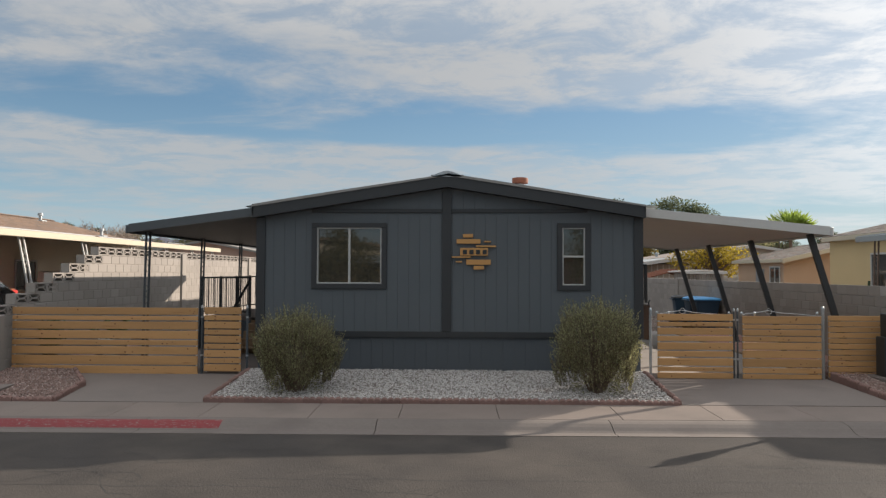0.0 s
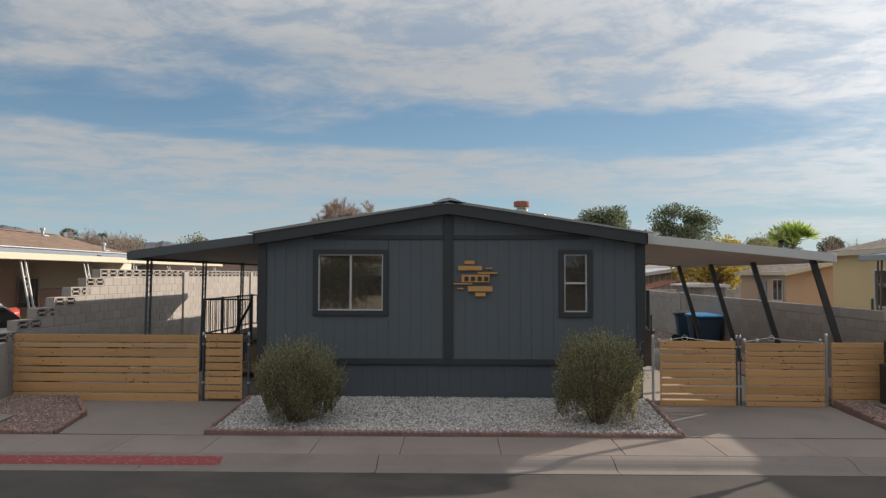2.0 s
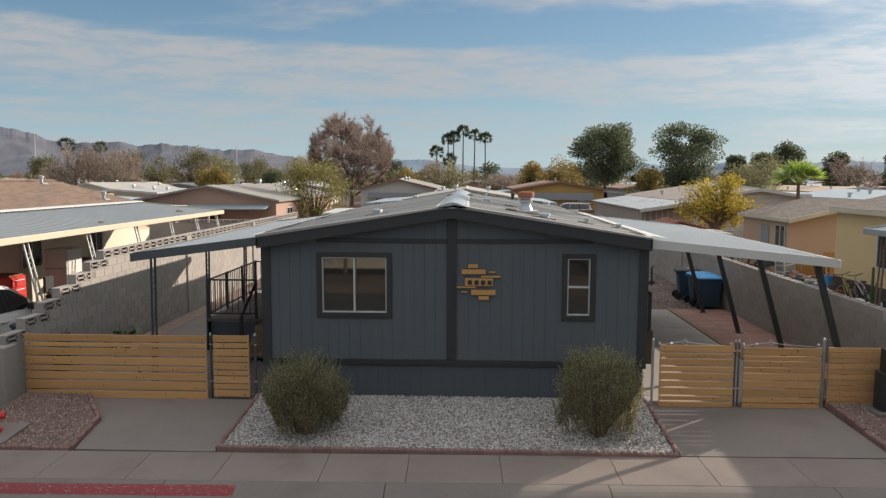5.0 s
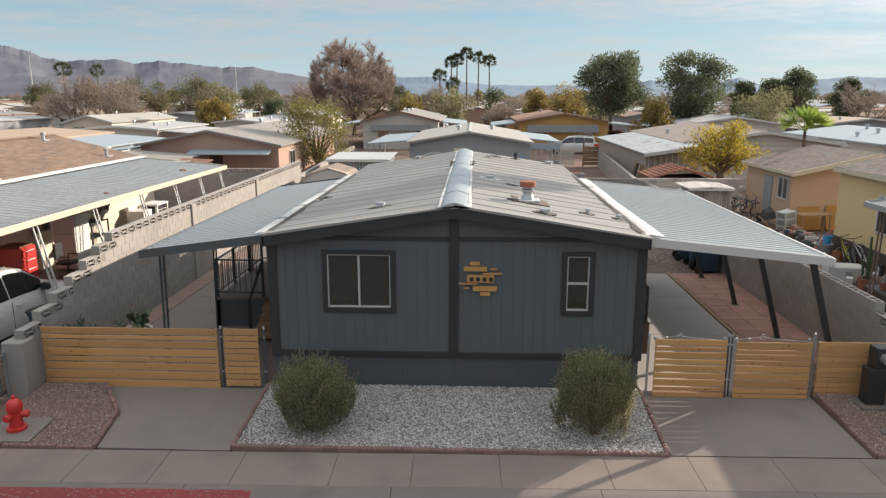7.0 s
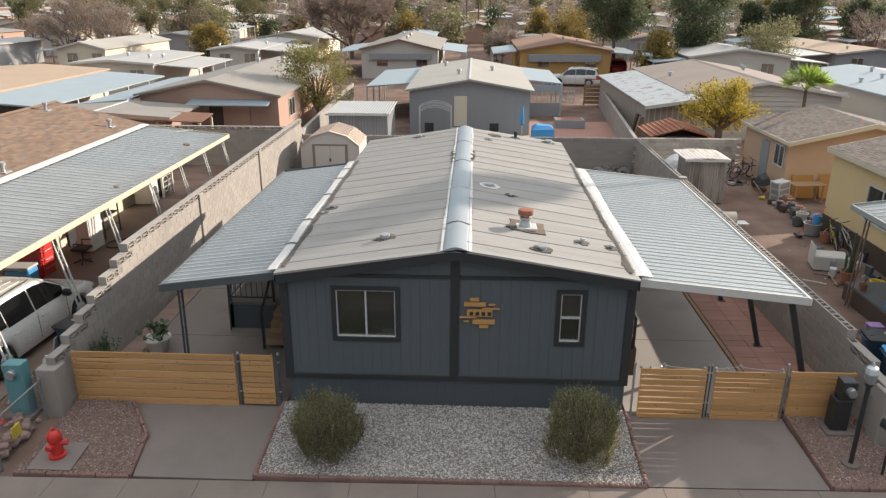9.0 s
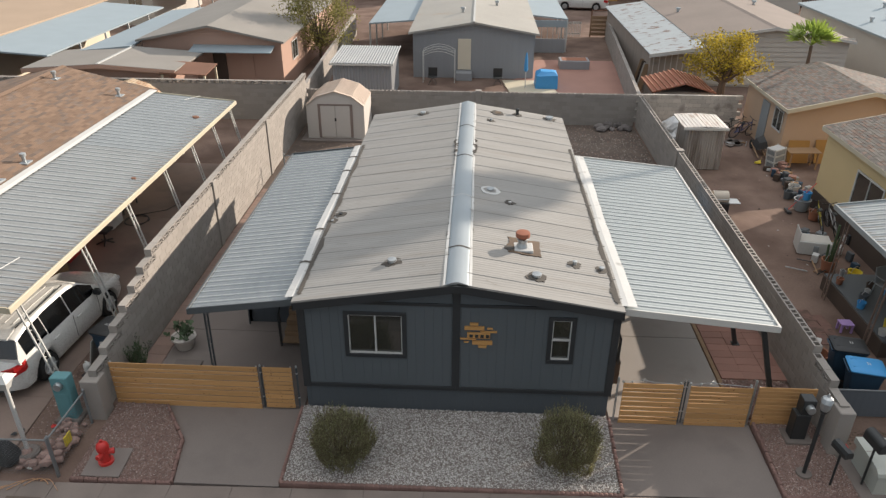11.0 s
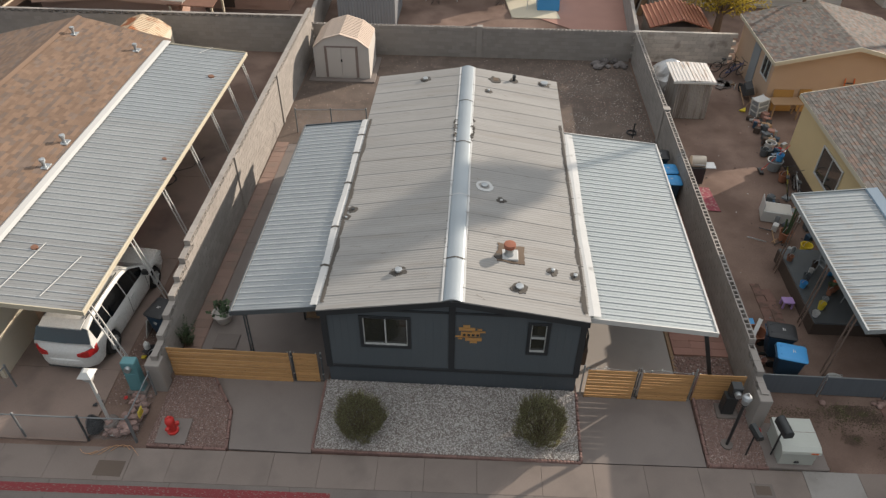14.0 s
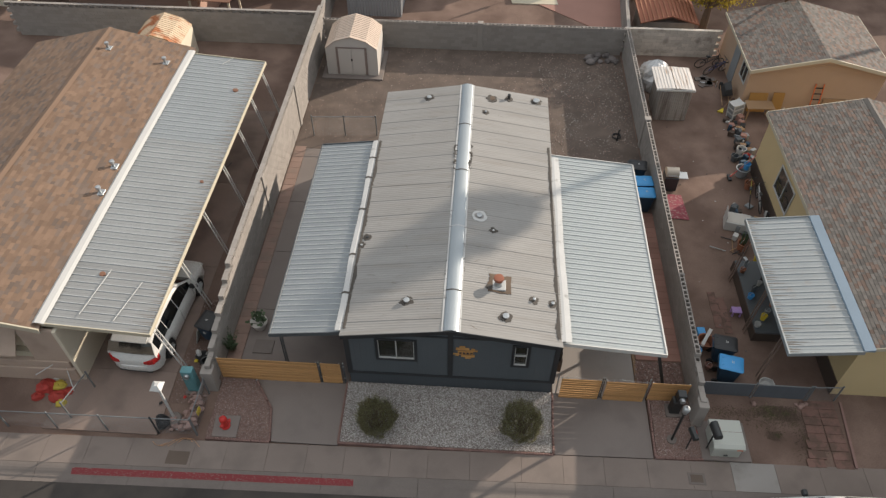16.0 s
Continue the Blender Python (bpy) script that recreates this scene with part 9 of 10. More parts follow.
def bucket(x, y, r, h, mat_, label, z=0.0, tip=False, cat="bucket"):
    b = thing("bucket", (x, y, z), label, cat)
    g_ = Geo().lathe([(r * 0.78, 0), (r, h), (r * 1.06, h), (r * 1.06, h + 0.02), (r * 0.92, h + 0.02), (r * 0.72, 0.03)], (0, 0, 0), 18)
    part("body", g_, mat_, b, smooth=True).matrix_basis = Matrix()
    for ch in b.children:
        ch.matrix_parent_inverse = Matrix()
    hd = part("handle", Geo().path([(r * math.cos(t), 0.0, h + r * 0.9 * math.sin(t)) for t in np.linspace(0, math.pi, 8)], 0.008, 5), M["galv"], b)
    hd.matrix_parent_inverse = Matrix()
    b.matrix_basis = T(x, y, z + (r if tip else 0), 30, 0, 85 if tip else 0)
    return b


bucket(12.72, 11.2, 0.2, 0.32, M["clay"], "large terracotta planter pot beside the yellow wall", cat="pot")
bucket(12.6, 12.05, 0.3, 0.42, M["awn_left"], "grey plastic tub beside the yellow wall", cat="tub")
bucket(12.7, 12.02, 0.15, 0.28, M["plastic_blue"], "blue bucket in a grey tub", 0.43)
bucket(11.6, 7.35, 0.24, 0.38, M["clay"], "clay pot with a tall cactus", cat="pot")
bucket(12.1, 6.7, 0.2, 0.33, M["yellow_p"], "yellow bucket with garden tools")
bucket(12.2, 5.0, 0.14, 0.24, M["plastic_blue"], "small blue tub on the porch deck", 0.5)
bucket(12.9, 13.6, 0.22, 0.34, M["white"], "white bucket full of rags")
bucket(13.1, 13.2, 0.16, 0.26, M["red"], "red bucket among yard clutter", 0.0)
bucket(12.5, 13.1, 0.17, 0.3, M["awn_dark"], "grey bucket among yard clutter")
bucket(9.1, 1.4, 0.13, 0.17, M["paver"], "pinkish pot behind the block wall", cat="pot")
cacti = thing("column_cactus", (11.6, 7.35, 0.3), "tall thin column cactus in a clay pot", "cactus")
for dx, dy, h in ((0, 0, 1.3), (0.1, 0.06, 0.85), (-0.09, 0.05, 0.6)):
    part("stem", Geo().tube((11.6 + dx, 7.35 + dy, 0.3), (11.6 + dx * 1.5, 7.35 + dy, 0.3 + h), 0.045, 0.035, 8), M["cactus"], cacti, smooth=True)
potted(12.4, 2.6, 0.2, 0.25, (9, 0.25, 0.4, 0.14), "leafy plant in a dark pot under the porch awning", M["plastic_black"], 0.5, 8)
potted(12.0, 4.2, 0.16, 0.2, (7, 0.2, 0.25, 0.1), "flowering plant in a pot on the porch", M["clay"], 0.5, 9)
solid("flower_cluster", Geo().stone(12.0, 4.25, 1.05, 0.09, 0.8).stone(12.15, 4.15, 1.0, 0.08, 0.8).stone(11.9, 4.1, 0.98, 0.07, 0.8), M["orange_p"], "orange-red flowers over a porch pot", "flowers")

# drawer tower, table top, boards, surf-shaped ironing board, ladder
dt = thing("drawer_tower", (0, 0, 0), "white plastic drawer tower leaning in the yard", "drawers")
for k in range(3):
    part("drawer", Geo().cbox(-0.28, 0.28, -0.22, 0.22, 0.06 + k * 0.28, 0.27 + k * 0.28, 0.015), M["awn_left"], dt)
    part("rim", Geo().box(-0.3, 0.3, -0.24, 0.24, 0.27 + k * 0.28, 0.32 + k * 0.28), M["white"], dt)
for x in (-0.28, 0.28):
    for y in (-0.22, 0.22):
        part("upright", Geo().box(x - 0.025, x + 0.025, y - 0.025, y + 0.025, 0, 0.92), M["white"], dt)
dt.matrix_basis = T(13.25, 16.55, 0, 25, 0, -7)
tbl = thing("work_table", (14.3, 16.4, 0), "plywood-topped table loaded with clutter", "table")
part("tabletop", Geo().loft([[(13.65, 16.2, 0.72), (14.95, 16.2, 0.76), (14.95, 16.9, 0.76), (13.65, 16.9, 0.72)], [(13.65, 16.2, 0.755), (14.95, 16.2, 0.795), (14.95, 16.9, 0.795), (13.65, 16.9, 0.755)]]), M["plywood"], tbl)
for x in (13.75, 14.85):
    for y in (16.27, 16.83):
        part("leg", Geo().box(x - 0.03, x + 0.03, y - 0.03, y + 0.03, 0, 0.72), M["plywood"], tbl)
for x0, w, h, mt_, nm in ((13.95, 0.9, 0.95, "orange_ply", "orange plywood sheet leaning on the orange wall"), (15.1, 0.55, 1.0, "orange_ply", "orange plywood sheet leaning on the orange wall"), (17.6, 1.1, 0.75, "plywood", "weathered wooden trellis panel leaning on the wall")):
    solid("plywood_sheet", Geo().loft([[(x0, 17.05, 0), (x0 + w, 17.05, 0), (x0 + w, 17.3, h), (x0, 17.3, h)], [(x0, 17.07, 0), (x0 + w, 17.07, 0), (x0 + w, 17.32, h), (x0, 17.32, h)]]), M[mt_], nm, "board")
ib = thing("ironing_board", (15.0, 15.6, 0), "white ironing board stood on end", "ironing board")
ring = [(0.18 * math.cos(t) * (1.0 if math.sin(t) < 0 else 0.75), 0.65 * math.sin(t)) for t in np.linspace(0, 6.283, 17)[:-1]]
part("board", Geo().loft([[(15.0 + u, 15.5, 0.72 + v) for u, v in ring], [(15.0 + u, 15.54, 0.72 + v) for u, v in ring]]), M["white"], ib)
part("leg", Geo().beam((15.0, 15.55, 1.1), (15.1, 15.8, 0.0), 0.03, 0.03), M["galv"], ib)
ld = thing("step_ladder", (17.1, 17.1, 0), "orange and black step ladder leaning on the orange wall", "ladder")
for x in (16.9, 17.3):
    part("rail", Geo().beam((x, 16.85, 0), (x + 0.02, 17.28, 1.6), 0.04, 0.06), M["orange_p"], ld)
for k in range(5):
    part("rung", Geo().beam((16.9, 16.92 + k * 0.075, 0.28 + k * 0.28), (17.3, 16.92 + k * 0.075, 0.28 + k * 0.28), 0.07, 0.03), M["black"], ld)


def bicycle(x, y, rz, mat_, label, lie=0.0):
    b = thing("bicycle", (0, 0, 0), label, "bicycle", "bicycles")
    for cx in (-0.5, 0.5):
        w = part("wheel", Geo().path([(cx + 0.3 * math.cos(t), 0, 0.32 + 0.3 * math.sin(t)) for t in np.linspace(0, 6.283, 25)], 0.022, 5), M["rubber"], b)
        g_ = Geo()
        for t in np.linspace(0, 3.14, 7)[:-1]:
            g_.tube((cx + 0.29 * math.cos(t), 0, 0.32 + 0.29 * math.sin(t)), (cx - 0.29 * math.cos(t), 0, 0.32 - 0.29 * math.sin(t)), 0.003, n=3)
        part("spokes", g_, M["galv"], w)
    for a, c in (((-0.5, 0.32), (-0.12, 0.36)), ((-0.5, 0.32), (-0.2, 0.72)), ((-0.12, 0.36), (-0.2, 0.78)), ((-0.12, 0.36), (0.36, 0.72)), ((-0.18, 0.7), (0.34, 0.78)), ((0.5, 0.32), (0.34, 0.92))):
        part("frame_tube", Geo().tube((a[0], 0, a[1]), (c[0], 0, c[1]), 0.018, n=6), mat_, b)
    part("saddle", Geo().cbox(-0.34, -0.1, -0.06, 0.06, 0.78, 0.84, 0.02), M["black"], b)
    part("handlebar", Geo().path([(0.34, -0.25, 0.98), (0.36, -0.08, 0.93), (0.36, 0.08, 0.93), (0.34, 0.25, 0.98)], 0.014, 5), M["black"], b)
    b.matrix_basis = T(x, y, 0.03, rz, lie)
    return b


M["bike_yellow"] = material("dull_yellow_paint", (0.3, 0.26, 0.04), 0.5, amount=0.12)
M["bike_blue"] = material("blue_bike_paint", (0.03, 0.05, 0.16), 0.4, amount=0.1)
bicycle(13.0, 20.4, 25, M["bike_blue"], "dark blue bicycle leaning by the outbuilding", 14)
bicycle(12.75, 20.95, 10, M["black"], "black bicycle leaning against another", 12)
bicycle(12.9, 10.1, 84, M["galv"], "grey bicycle against the yellow wall", -10)
bicycle(12.65, 10.4, 74, M["bike_yellow"], "yellow bicycle beside the yellow wall", -14)
wb = thing("wheelbarrow", (13.2, 18.3, 0), "upturned black wheelbarrow by the outbuilding", "wheelbarrow")
part("tray", Geo().loft([[(12.9, 17.9, 0.25), (13.4, 17.9, 0.35), (13.45, 18.7, 0.5), (12.95, 18.7, 0.3)], [(13.0, 18.0, 0.55), (13.3, 18.0, 0.65), (13.35, 18.6, 0.75), (13.05, 18.6, 0.6)]]), M["plastic_black"], wb)
part("wheel", Geo().tube((13.0, 18.95, 0.2), (13.1, 18.95, 0.2), 0.2, n=14), M["rubber"], wb)
for x in (12.95, 13.3):
    part("handle", Geo().tube((x, 18.8, 0.3), (x - 0.15, 17.3, 0.12), 0.02, n=6), M["plywood"], wb)
br = thing("push_broom", (12.4, 12.0, 0), "push broom with a red handle leaning on the tub", "broom")
part("head", Geo().cbox(11.95, 12.1, 11.6, 12.0, 0.0, 0.1, 0.01), M["black"], br)
part("handle", Geo().tube((12.02, 11.8, 0.08), (13.08, 12.3, 1.0), 0.014, n=6), M["red"], br)
bm_ = thing("corn_broom", (12.8, 17.3, 0), "straw corn broom lying by the outbuilding", "broom")
part("bristles", Geo().loft([[(12.5, 16.9, 0.01), (12.75, 16.8, 0.01), (12.75, 16.8, 0.07), (12.5, 16.9, 0.07)], [(12.8, 17.15, 0.02), (12.86, 17.12, 0.02), (12.86, 17.12, 0.06), (12.8, 17.15, 0.06)]]), M["yellow_p"], bm_)
part("handle", Geo().tube((12.82, 17.14, 0.05), (13.5, 17.9, 0.5), 0.012, n=6), M["plywood"], bm_)
tarp_mat = material("silver_tarp", (0.50, 0.51, 0.52), 0.42, metal=0.3, amount=0.25, coarse=4)
secs = []
for a in range(10):
    q = a / 9
    ring = []
    for b in range(30):
        t = 6.283 * b / 30
        k = 1 + 0.22 * noise.noise((math.cos(t) * 2.2, math.sin(t) * 2.2, q * 3)) + 0.1 * noise.noise((math.cos(t) * 6, math.sin(t) * 6, q * 7))
        w_ = (1 - q ** 3) * k
        ring.append((9.55 + 0.8 * w_ * math.cos(t), 19.2 + 0.85 * w_ * math.sin(t), 1.45 * q ** 0.8 * (0.85 + 0.15 * k)))
    secs.append(ring)
solid("tarpaulin", Geo().loft(secs), tarp_mat, "crumpled silver tarpaulin draped over a heap", "tarp")
rng = random.Random(43)
for k, (mt_, w_) in enumerate((("white", "white"), ("yellow_p", "yellow"), ("awn_left", "pale grey"), ("clay", "terracotta"), ("plastic_blue", "blue"), ("awn_dark", "dark grey"), ("white", "white"), ("brown_dark", "brown"), ("clay", "terracotta"), ("galv", "grey metal"))):
    x, y = 11.1 + 0.24 * (k % 4) + rng.uniform(-0.05, 0.05), 3.0 + k * 0.33
    bucket(x, y, rng.uniform(0.07, 0.13), rng.uniform(0.12, 0.26), M[mt_], f"small {w_} pot on the cluttered porch deck", 0.5, cat="pot")
for x, y, rz in ((12.0, 4.9, 20), (12.4, 3.7, -35)):
    ch = thing("patio_chair", (0, 0, 0), "pale plastic patio chair on the porch deck", "chair", "porch chairs")
    part("seat", Geo().cbox(-0.22, 0.22, -0.22, 0.22, 0.38, 0.42, 0.015), M["awn_left"], ch)
    part("backrest", Geo().loft([[(-0.22, 0.2, 0.42), (0.22, 0.2, 0.42), (0.22, 0.23, 0.42), (-0.22, 0.23, 0.42)], [(-0.2, 0.3, 0.86), (0.2, 0.3, 0.86), (0.2, 0.33, 0.86), (-0.2, 0.33, 0.86)]]), M["awn_left"], ch)
    for a in (-0.2, 0.2):
        part("arm_rest", Geo().path([(a, -0.2, 0.42), (a, -0.2, 0.6), (a, 0.25, 0.62)], 0.018, 5), M["awn_left"], ch)
        for b in (-0.2, 0.2):
            part("leg", Geo().tube((a, b, 0.4), (a * 1.15, b * 1.15, 0.0), 0.02, 0.016, 6), M["awn_left"], ch)
    ch.matrix_basis = T(x, y, 0.5, rz)
for k in range(70):
    x, y = rng.uniform(8.6, 13.0), rng.uniform(2.0, 20.5)
    r = rng.uniform(0.015, 0.045)
    solid("litter", Geo().stone(x, y, 0.0, r, 0.5), M[rng.choice(("brown_dark", "dark_rock", "rock", "white", "brown_dark"))], "small scrap lying on the dirt yard", "litter", "yard litter")
rng = random.Random(41)
mats_ = ["white", "paver", "awn_dark", "plywood", "plastic_navy", "black", "galv", "awn_dark", "awn_left", "brown_dark"]
words_ = ["white", "dull red", "dark grey", "brown", "navy blue", "black", "grey metal", "dull grey", "pale grey", "dark brown"]
for k in range(95):
    x, y = rng.uniform(12.75, 13.5), rng.uniform(12.7, 16.3)
    if k > 68:
        x, y = rng.uniform(11.4, 13.3), rng.uniform(6.5, 10.3)
    i = rng.randrange(len(mats_))
    w, d, h = rng.uniform(0.08, 0.3), rng.uniform(0.08, 0.3), rng.uniform(0.06, 0.35)
    o = solid("junk_box", Geo().cbox(-w / 2, w / 2, -d / 2, d / 2, 0, h, 0.012), M[mats_[i]], f"{words_[i]} odd box among the yard clutter", "clutter", "yard clutter")
    o.matrix_basis = T(x, y, 0.0, rng.uniform(0, 90))
for k in range(12):
    x, y = rng.uniform(10.9, 11.7), rng.uniform(6.9, 7.9)
    if k > 7:
        x, y = rng.uniform(12.4, 13.3), rng.uniform(18.6, 19.6)
    a = rng.uniform(0, 3.14)
    l = rng.uniform(0.3, 0.8)
    solid("scrap_stick", Geo().tube((x, y, 0.03), (x + l * math.cos(a), y + l * math.sin(a), rng.uniform(0.03, 0.12)), 0.02, n=6), M[rng.choice(["plywood", "galv", "red", "black"])], "thin scrap rod lying in the dirt", "scrap", "yard clutter")
for k in range(9):
    x, y = rng.uniform(11.9, 12.8), rng.uniform(18.9, 20.0)
    o = solid("flat_stone", Geo().cbox(-0.22, 0.22, -0.16, 0.16, 0, 0.05, 0.015), M["kerb"], "flat grey stone slab on the dirt", "stone", "yard slabs")
    o.matrix_basis = T(x, y, 0.0, rng.uniform(0, 90))

# ---- small things along the front of the cream house ----
M["straw"] = material("dry_straw_cable", (0.45, 0.25, 0.13), 0.8, amount=0.2)
for k in range(5):
    g = Geo().path([(-9.8 + 0.28 * k + 0.5 * t, -2.62 - 0.16 * math.sin(t * 3 + k), -0.145 + 0.04 * math.sin(t * 3.1)) for t in np.linspace(0, 1, 10)], 0.008, 4)
    solid("cable_scrap", g, M["straw"], "loose orange-brown cable scrap on the sidewalk", "cable", "cable scraps")
bag = solid("rubbish_bag", Geo().loft([[(-9.62 + r * 0.24 * math.cos(t) * (1 + 0.2 * math.sin(3 * t)), -2.0 + r * 0.24 * math.sin(t), -0.18 + z) for t in np.linspace(0, 6.283, 13)[:-1]] for r, z in ((0.6, 0), (1, 0.12), (0.9, 0.35), (0.5, 0.55), (0.15, 0.66))]), M["plastic_black"], "black rubbish bag slumped at the fence", "bag", smooth=True)
sock = solid("rag", Geo().loft([[(-9.1 + r * 0.12 * math.cos(t), -2.1 + r * 0.07 * math.sin(t), -0.17 + z) for t in np.linspace(0, 6.283, 9)[:-1]] for r, z in ((1, 0), (0.8, 0.03), (0.2, 0.06))]), M["white"], "white rag on the dirt", "rag")
M["cloth_red"] = material("faded_red_plastic_cloth", (0.34, 0.035, 0.025), 0.7, amount=0.35, coarse=6, fine=30, bump=0.6)
M["cloth_yellow"] = material("faded_yellow_plastic_cloth", (0.42, 0.33, 0.045), 0.7, amount=0.3, coarse=6, fine=30, bump=0.6)


def cloth_bundle(x, y, z, r, mat_, label, seed):
    """Crumpled heap of thin plastic cloth."""
    ns, nr, secs = 18, 7, []
    for a in range(nr):
        q = a / (nr - 1)
        ring = []
        for b in range(ns):
            t = 6.283 * b / ns
            k = 1 + 0.35 * noise.noise((math.cos(t) * 1.6 + seed, math.sin(t) * 1.6, q * 2.2)) + 0.16 * noise.noise((math.cos(t) * 5, math.sin(t) * 5 + seed, q * 6))
            ring.append((x + r * k * math.cos(t) * (1 - q ** 2.2) * 1.05, y + r * k * 0.8 * math.sin(t) * (1 - q ** 2.2), z + r * 0.85 * q * k))
        secs.append(ring)
    return solid("cloth_bundle", Geo().loft(secs), M[mat_], label, "cloth", "cloth heap", smooth=True)


for k, (x, y, r, mt_, w_) in enumerate(((-14.15, -0.85, 0.34, "cloth_red", "red"), (-13.75, -0.80, 0.26, "cloth_yellow", "yellow"), (-13.62, -1.2, 0.32, "cloth_red", "red"), (-13.42, -1.45, 0.2, "cloth_yellow", "yellow"),
                                        (-14.35, -1.25, 0.22, "cloth_red", "orange-red"), (-13.35, -1.0, 0.2, "cloth_red", "red"), (-13.95, -0.55, 0.16, "white", "white"))):
    cloth_bundle(x, y, zf(y) - 0.03, r, mt_, f"crumpled {w_} plastic cloth heaped against the wire cart", 3.1 * k)
cart = thing("wire_cart", (-13.9, -0.7, -0.05), "toppled grey wire laundry cart in the front yard", "cart")
for (xa, ya, za), (xb, yb, zb) in (((-14.7, -0.35, 0.0), (-14.2, -0.9, 0.75)), ((-14.2, -0.9, 0.75), (-13.5, -0.25, 0.85)), ((-13.5, -0.25, 0.85), (-13.05, -1.05, 0.1)), ((-14.7, -0.35, 0.0), (-13.9, -0.1, 0.2)), ((-13.9, -0.1, 0.2), (-13.5, -0.25, 0.85))):
    part("frame_tube", Geo().tube((xa, ya, za), (xb, yb, zb), 0.016, n=6), M["galv"], cart)
for k in range(9):
    q = k / 8
    part("wire", Geo().tube((-14.7 + 0.8 * q, -0.35 + 0.25 * q, 0.2 * q), (-14.2 + 0.7 * q, -0.9 + 0.65 * q, 0.75 + 0.1 * q), 0.006, n=4), M["galv"], cart)
part("wheel", Geo().path([(-14.05 + 0.2 * math.cos(t), -0.35 + 0.06 * math.sin(t), 0.45 + 0.2 * math.sin(t)) for t in np.linspace(0, 6.283, 20)], 0.018, 5), M["rubber"], cart)
bucket(-8.7, 0.25, 0.17, 0.5, M["plastic_black"], "tall black bucket of rubbish against the block wall", cat="bucket")
bucket(-8.72, 0.62, 0.12, 0.3, M["white"], "small white bucket against the block wall")
bucket(11.0, 0.75, 0.26, 0.12, M["white"], "shallow white basin on the dirt behind the screened fence", cat="basin")
bucket(8.72, 1.95, 0.2, 0.3, M["plastic_blue"], "blue and white tub behind the block wall", cat="tub")
rng = random.Random(19)
weed = Geo()
for k in range(420):
    x, y = rng.gauss(10.9, 0.35), rng.gauss(-0.25, 0.16)
    if k % 3 == 0:
        x, y = rng.uniform(8.6, 10.2), rng.gauss(-2.2, 0.07)
    a, l = rng.uniform(0, 6.283), rng.uniform(0.04, 0.14)
    d = Vector((math.cos(a) * l * 0.7, math.sin(a) * l * 0.7, l * 0.6))
    s_ = Vector((-math.sin(a), math.cos(a), 0)) * 0.008
    b = Vector((x, y, gz(0, y) - 0.045))
    weed.add([b - s_, b + s_, b + d], [(0, 1, 2)])
tagged(solid("dry_weeds", weed, M["olive"], "sparse low weeds in the front dirt", "weeds"), kind="stuff")
for k in range(6):
    x = rng.choice((9.9, 10.3, 10.45, 11.9, 12.0, 12.1)) + rng.uniform(-0.1, 0.1)
    boulder(x, rng.uniform(-0.05, 0.12), rng.uniform(0.06, 0.14), M["rock"], "pinkish stone at the foot of the screened fence", "fence stones", -0.02)
sign = solid("yellow_marker", Geo().cbox(-8.47, -8.44, -1.75, -1.5, 0.1, 0.35, 0.004), M["yellow_p"], "small yellow marker on the chain-link", "marker")

# ---- beyond the back wall ----
ab = thing("garden_arbor", (-2, 29.9, 0), "white metal garden arbor against the grey house", "arbor")
for x in (-3.0, -1.1):
    for y in (29.6, 30.3):
        part("upright", Geo().tube((x, y, 0), (x, y, 1.85), 0.025, n=6), M["white"], ab)
for y in (29.6, 30.3):
    for dz in (0, 0.28):
        part("arch", Geo().path([(-3.0 + 1.9 * q, y, 1.6 + dz + 0.28 * math.sin(math.pi * q)) for q in np.linspace(0, 1, 10)], 0.02, 5), M["white"], ab)
    part("lattice", Geo().path([(-3.0 + 1.9 * q, y, 1.75 + 0.12 * (i % 2) + 0.2 * math.sin(math.pi * q)) for i, q in enumerate(np.linspace(0, 1, 11))], 0.012, 4), M["white"], ab)
bx = thing("covered_crate", (4.35, 29.1, 0), "crate under a bright blue tarpaulin", "crate")
part("cover", Geo().loft([[(3.7, 28.5, 0), (5.0, 28.5, 0), (5.0, 29.7, 0), (3.7, 29.7, 0)], [(3.72, 28.52, 0.75), (4.98, 28.52, 0.8), (4.95, 29.65, 0.85), (3.75, 29.65, 0.8)], [(4.0, 28.8, 0.98), (4.8, 28.8, 0.95), (4.7, 29.4, 0.95), (4.0, 29.4, 1.0)]]), M["plastic_blue"], bx)
um = thing("folded_umbrella", (3.1, 28.6, 0), "folded blue patio umbrella on a pole", "umbrella")
part("pole", Geo().tube((3.1, 28.6, 0), (3.1, 28.6, 2.1), 0.025, n=6), M["white"], um)
part("canopy", Geo().lathe([(0.05, 1.0), (0.12, 1.1), (0.09, 1.7), (0.03, 2.1)], (3.1, 28.6, 0), 8), M["plastic_blue"], um)
for x in (-2.4, 1.5):
    cc = thing("camp_chair", (x, 29.3, 0), "black folding camp chair", "chair", "camp chairs")
    part("seat", Geo().cbox(x - 0.27, x + 0.27, 29.05, 29.5, 0.42, 0.46, 0.01), M["black"], cc)
    part("backrest", Geo().cbox(x - 0.27, x + 0.27, 29.5, 29.55, 0.45, 0.95, 0.01), M["black"], cc)
    for a in (-0.25, 0.25):
        for b in (29.08, 29.5):
            part("leg", Geo().tube((x + a, b, 0), (x - a * 0.2, b, 0.44), 0.012, n=5), M["black"], cc)
pb = thing("raised_planter", (6.5, 34, 0), "brick raised planter in the far yard", "planter")
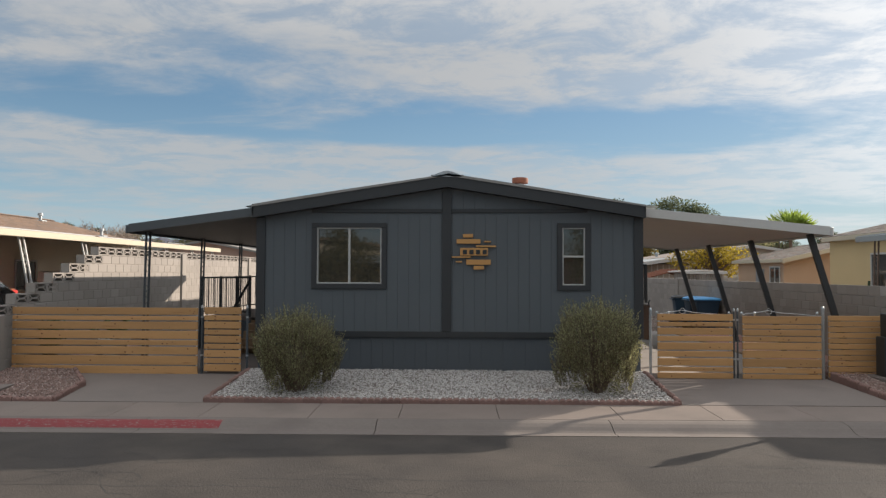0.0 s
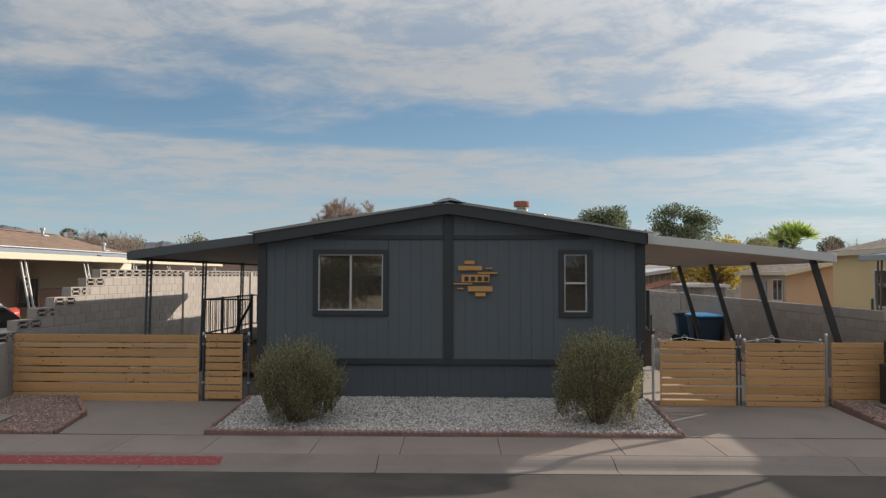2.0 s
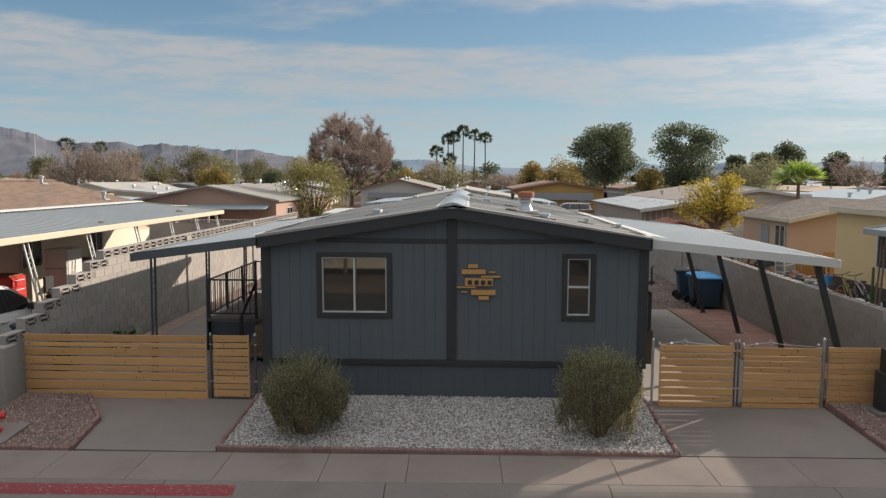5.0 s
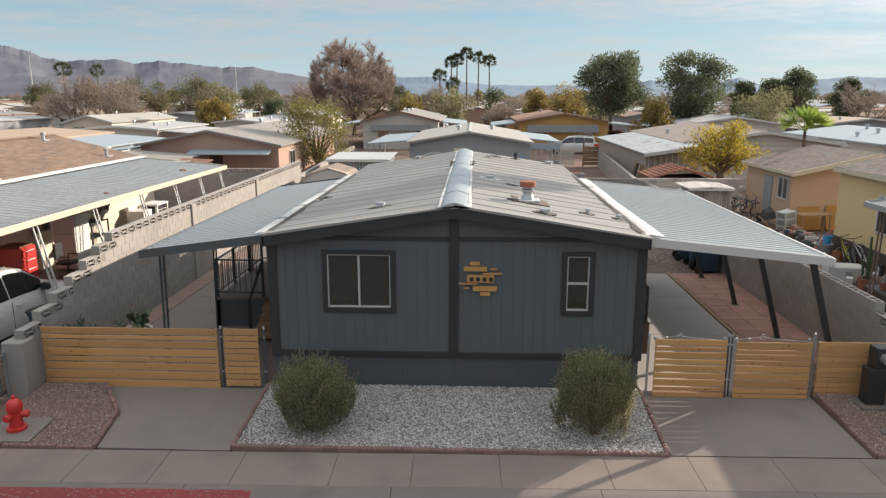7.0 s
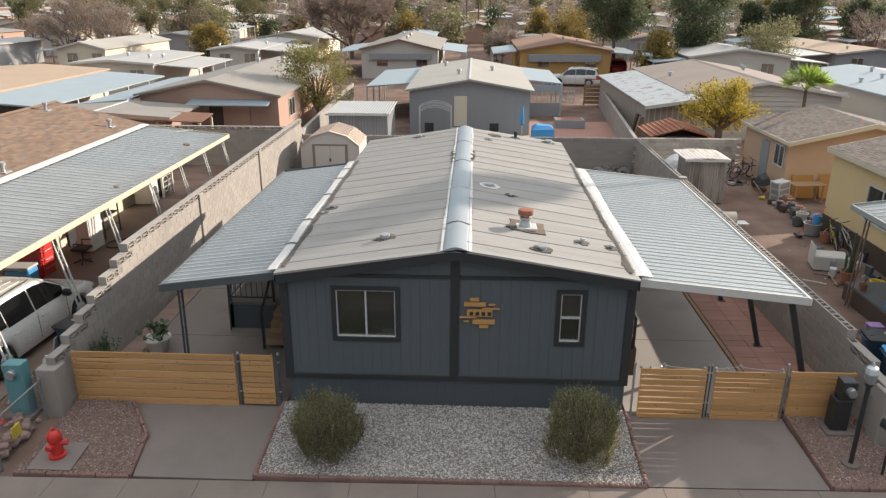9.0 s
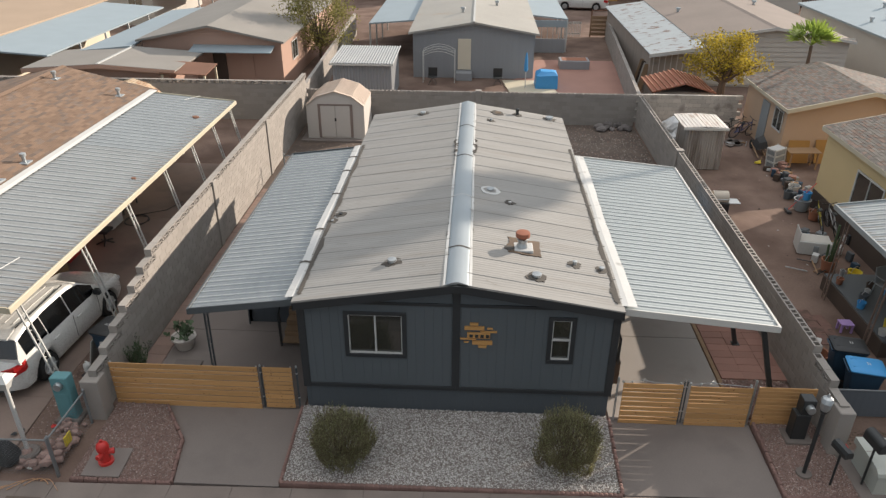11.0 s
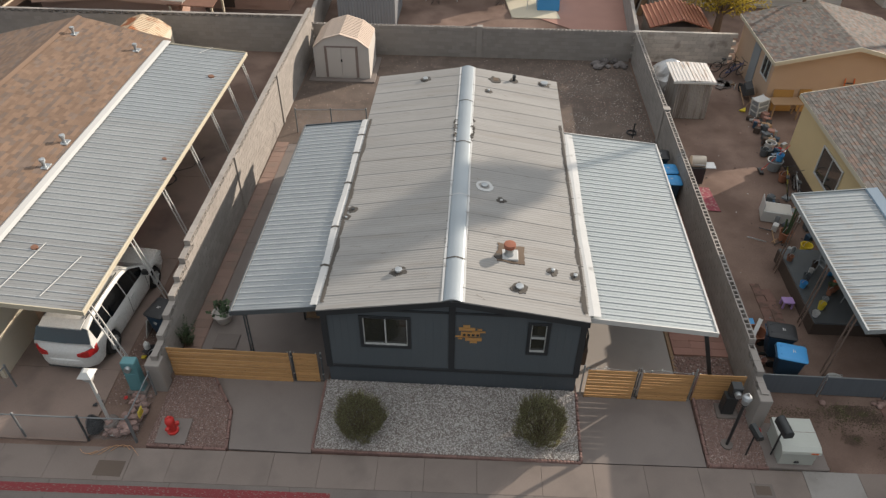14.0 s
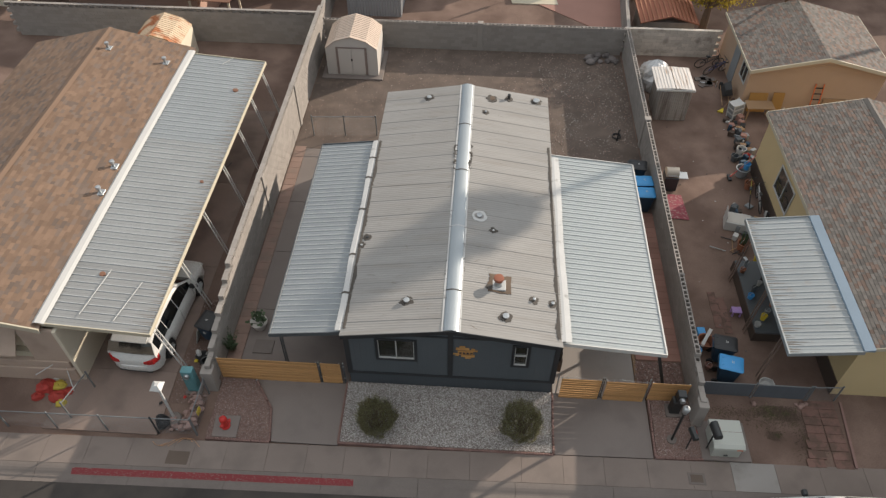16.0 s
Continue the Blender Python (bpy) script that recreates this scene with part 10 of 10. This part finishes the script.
part("box", Geo().cbox(5.6, 7.5, 33.4, 34.6, 0, 0.55, 0.02), M["grey_siding"], pb)
part("soil", Geo().cbox(5.75, 7.35, 33.55, 34.45, 0.5, 0.57, 0.01), M["clay"], pb)
solid("ground_far_yard", Geo().slab([(2.0, 28.8), (9.0, 23.0), (9.4, 36.0), (4.2, 36.0)], 0.012, -0.05), M["paver"], "reddish gravel of the yard behind the wall", "ground", kind="structure")
solid("patio_slab", Geo().slab([(2.2, 27.3), (5.0, 27.3), (4.6, 30.4), (1.8, 30.4)], 0.03, -0.05), M["cream_trim"], "pale concrete patio slab", "slab", kind="structure")
wg = thing("wooden_gate", (10.3, 44.3, 0), "weathered brown board gate behind the yards", "gate")
for k in range(5):
    part("board", Geo().cbox(8.95, 11.7, 44.25, 44.3, 0.08 + k * 0.3, 0.35 + k * 0.3, 0.01), M["door_wood"], wg)
for x in (9.0, 10.35, 11.65):
    part("post", Geo().box(x - 0.05, x + 0.05, 44.3, 44.4, -0.05, 2.0), M["rust_brown"], wg)
part("top_bar", Geo().box(8.95, 11.7, 44.32, 44.38, 1.94, 2.0), M["rust_brown"], wg)
pf = thing("picket_gate", (7.6, 44.1, 0), "white metal picket gate in the far yard", "gate")
for k in range(11):
    part("picket", Geo().box(7.02 + k * 0.115, 7.06 + k * 0.115, 44.08, 44.12, 0.02, 1.15), M["white"], pf)
for z in (0.2, 1.0):
    part("rail", Geo().box(7.0, 8.24, 44.12, 44.15, z, z + 0.06), M["white"], pf)
sp = thing("side_porch", (5.2, 39, 0), "grey panelled side porch of the far home", "porch")
part("panel", Geo().cbox(3.75, 6.4, 38.4, 38.5, -0.03, 0.95, 0.01), M["grey_siding"], sp)
part("header", Geo().cbox(3.75, 6.45, 38.35, 38.45, 1.75, 2.2, 0.01), M["awn_blue"], sp)
for k in range(7):
    part("baluster", Geo().box(3.9 + k * 0.4, 3.94 + k * 0.4, 38.42, 38.46, 0.95, 1.75), M["white"], sp)
M["car_red"] = material("red_car_paint", (0.36, 0.02, 0.022), 0.3, amount=0.05, bump=0)
red_car = car("red sport utility car under the awning of the ochre home", "car_red")
red_car.matrix_basis = T(15.8, 68.6, -0.03, 2)
car3 = copy_thing(suv, T(9.9, 57.4, -0.03, 80))
car3["label"] = "white car parked by the ochre house"

# ---- litter between the car and the block wall ----
rng = random.Random(33)
random.seed(33)
g = Geo()
for k in range(1500):
    y = rng.uniform(-1.2, 3.3)
    x = rng.uniform(-9.68, -8.9 if y > 0 else -8.75)
    g.stone(x, y, gz(x, y) + 0.004, rng.uniform(0.008, 0.026), 0.5)
solid("gravel_strip", g, M["red_gravel"], "strip of loose brown gravel beside the driveway", "gravel", kind="stuff")
jb = thing("rubbish_bag", (-9.05, 0.55, 0), "black rubbish bag slumped against the block wall", "bag")
part("bag", Geo().stone(-9.03, 0.62, 0.2, 0.27, 0.9).stone(-8.95, 0.42, 0.12, 0.2, 0.8), M["plastic_black"], jb, smooth=True)
pb = solid("plastic_jug", Geo().lathe([(0.085, 0), (0.09, 0.16), (0.075, 0.2), (0.03, 0.24), (0.03, 0.27), (0.0, 0.27)], (-9.02, 0.5, 0.42), 14), M["white"], "white plastic jug on the rubbish bag", "jug", smooth=True)
solid("yellow_scrap", Geo().cbox(-9.3, -9.16, 0.42, 0.54, 0.0, 0.06, 0.02), M["yellow_p"], "small yellow plastic scrap on the gravel", "scrap")
solid("red_scrap", Geo().stone(-9.2, -0.98, gz(0, -0.98) + 0.04, 0.07, 0.6), M["red"], "crumpled red wrapper on the ground", "scrap")
solid("white_board", Geo().loft([[(-9.46, 1.25, 0.0), (-9.46, 1.95, 0.0), (-9.28, 1.95, 0.72), (-9.28, 1.25, 0.72)], [(-9.43, 1.25, 0.0), (-9.43, 1.95, 0.0), (-9.25, 1.95, 0.72), (-9.25, 1.25, 0.72)]]), M["white"], "white panel leaning on the bin by the car", "panel")
solid("dark_shoe", Geo().stone(-9.96, -1.25, gz(0, -1.25) + 0.04, 0.075, 0.6).stone(-9.84, -1.15, gz(0, -1.15) + 0.04, 0.065, 0.6), M["plastic_black"], "lone dark shoe beside the lamp post", "shoe")
tb2 = thing("storage_tub", (9.15, 2.4, 0), "brown plastic tub holding a blue crate", "tub")
part("tub", Geo().lathe([(0.22, 0), (0.3, 0.34), (0.32, 0.36), (0.28, 0.35), (0.21, 0.03)], (9.15, 2.35, 0), 18), M["clay"], tb2, smooth=True)
solid("blue_crate", Geo().cbox(8.9, 9.2, 2.62, 2.95, 0.0, 0.34, 0.015), M["plastic_blue"], "small blue crate behind the tub", "crate")
solid("white_plank", Geo().beam((8.95, 2.1, 0.3), (9.35, 2.75, 0.5), 0.12, 0.025), M["white"], "short white plank lying across the tub", "plank")
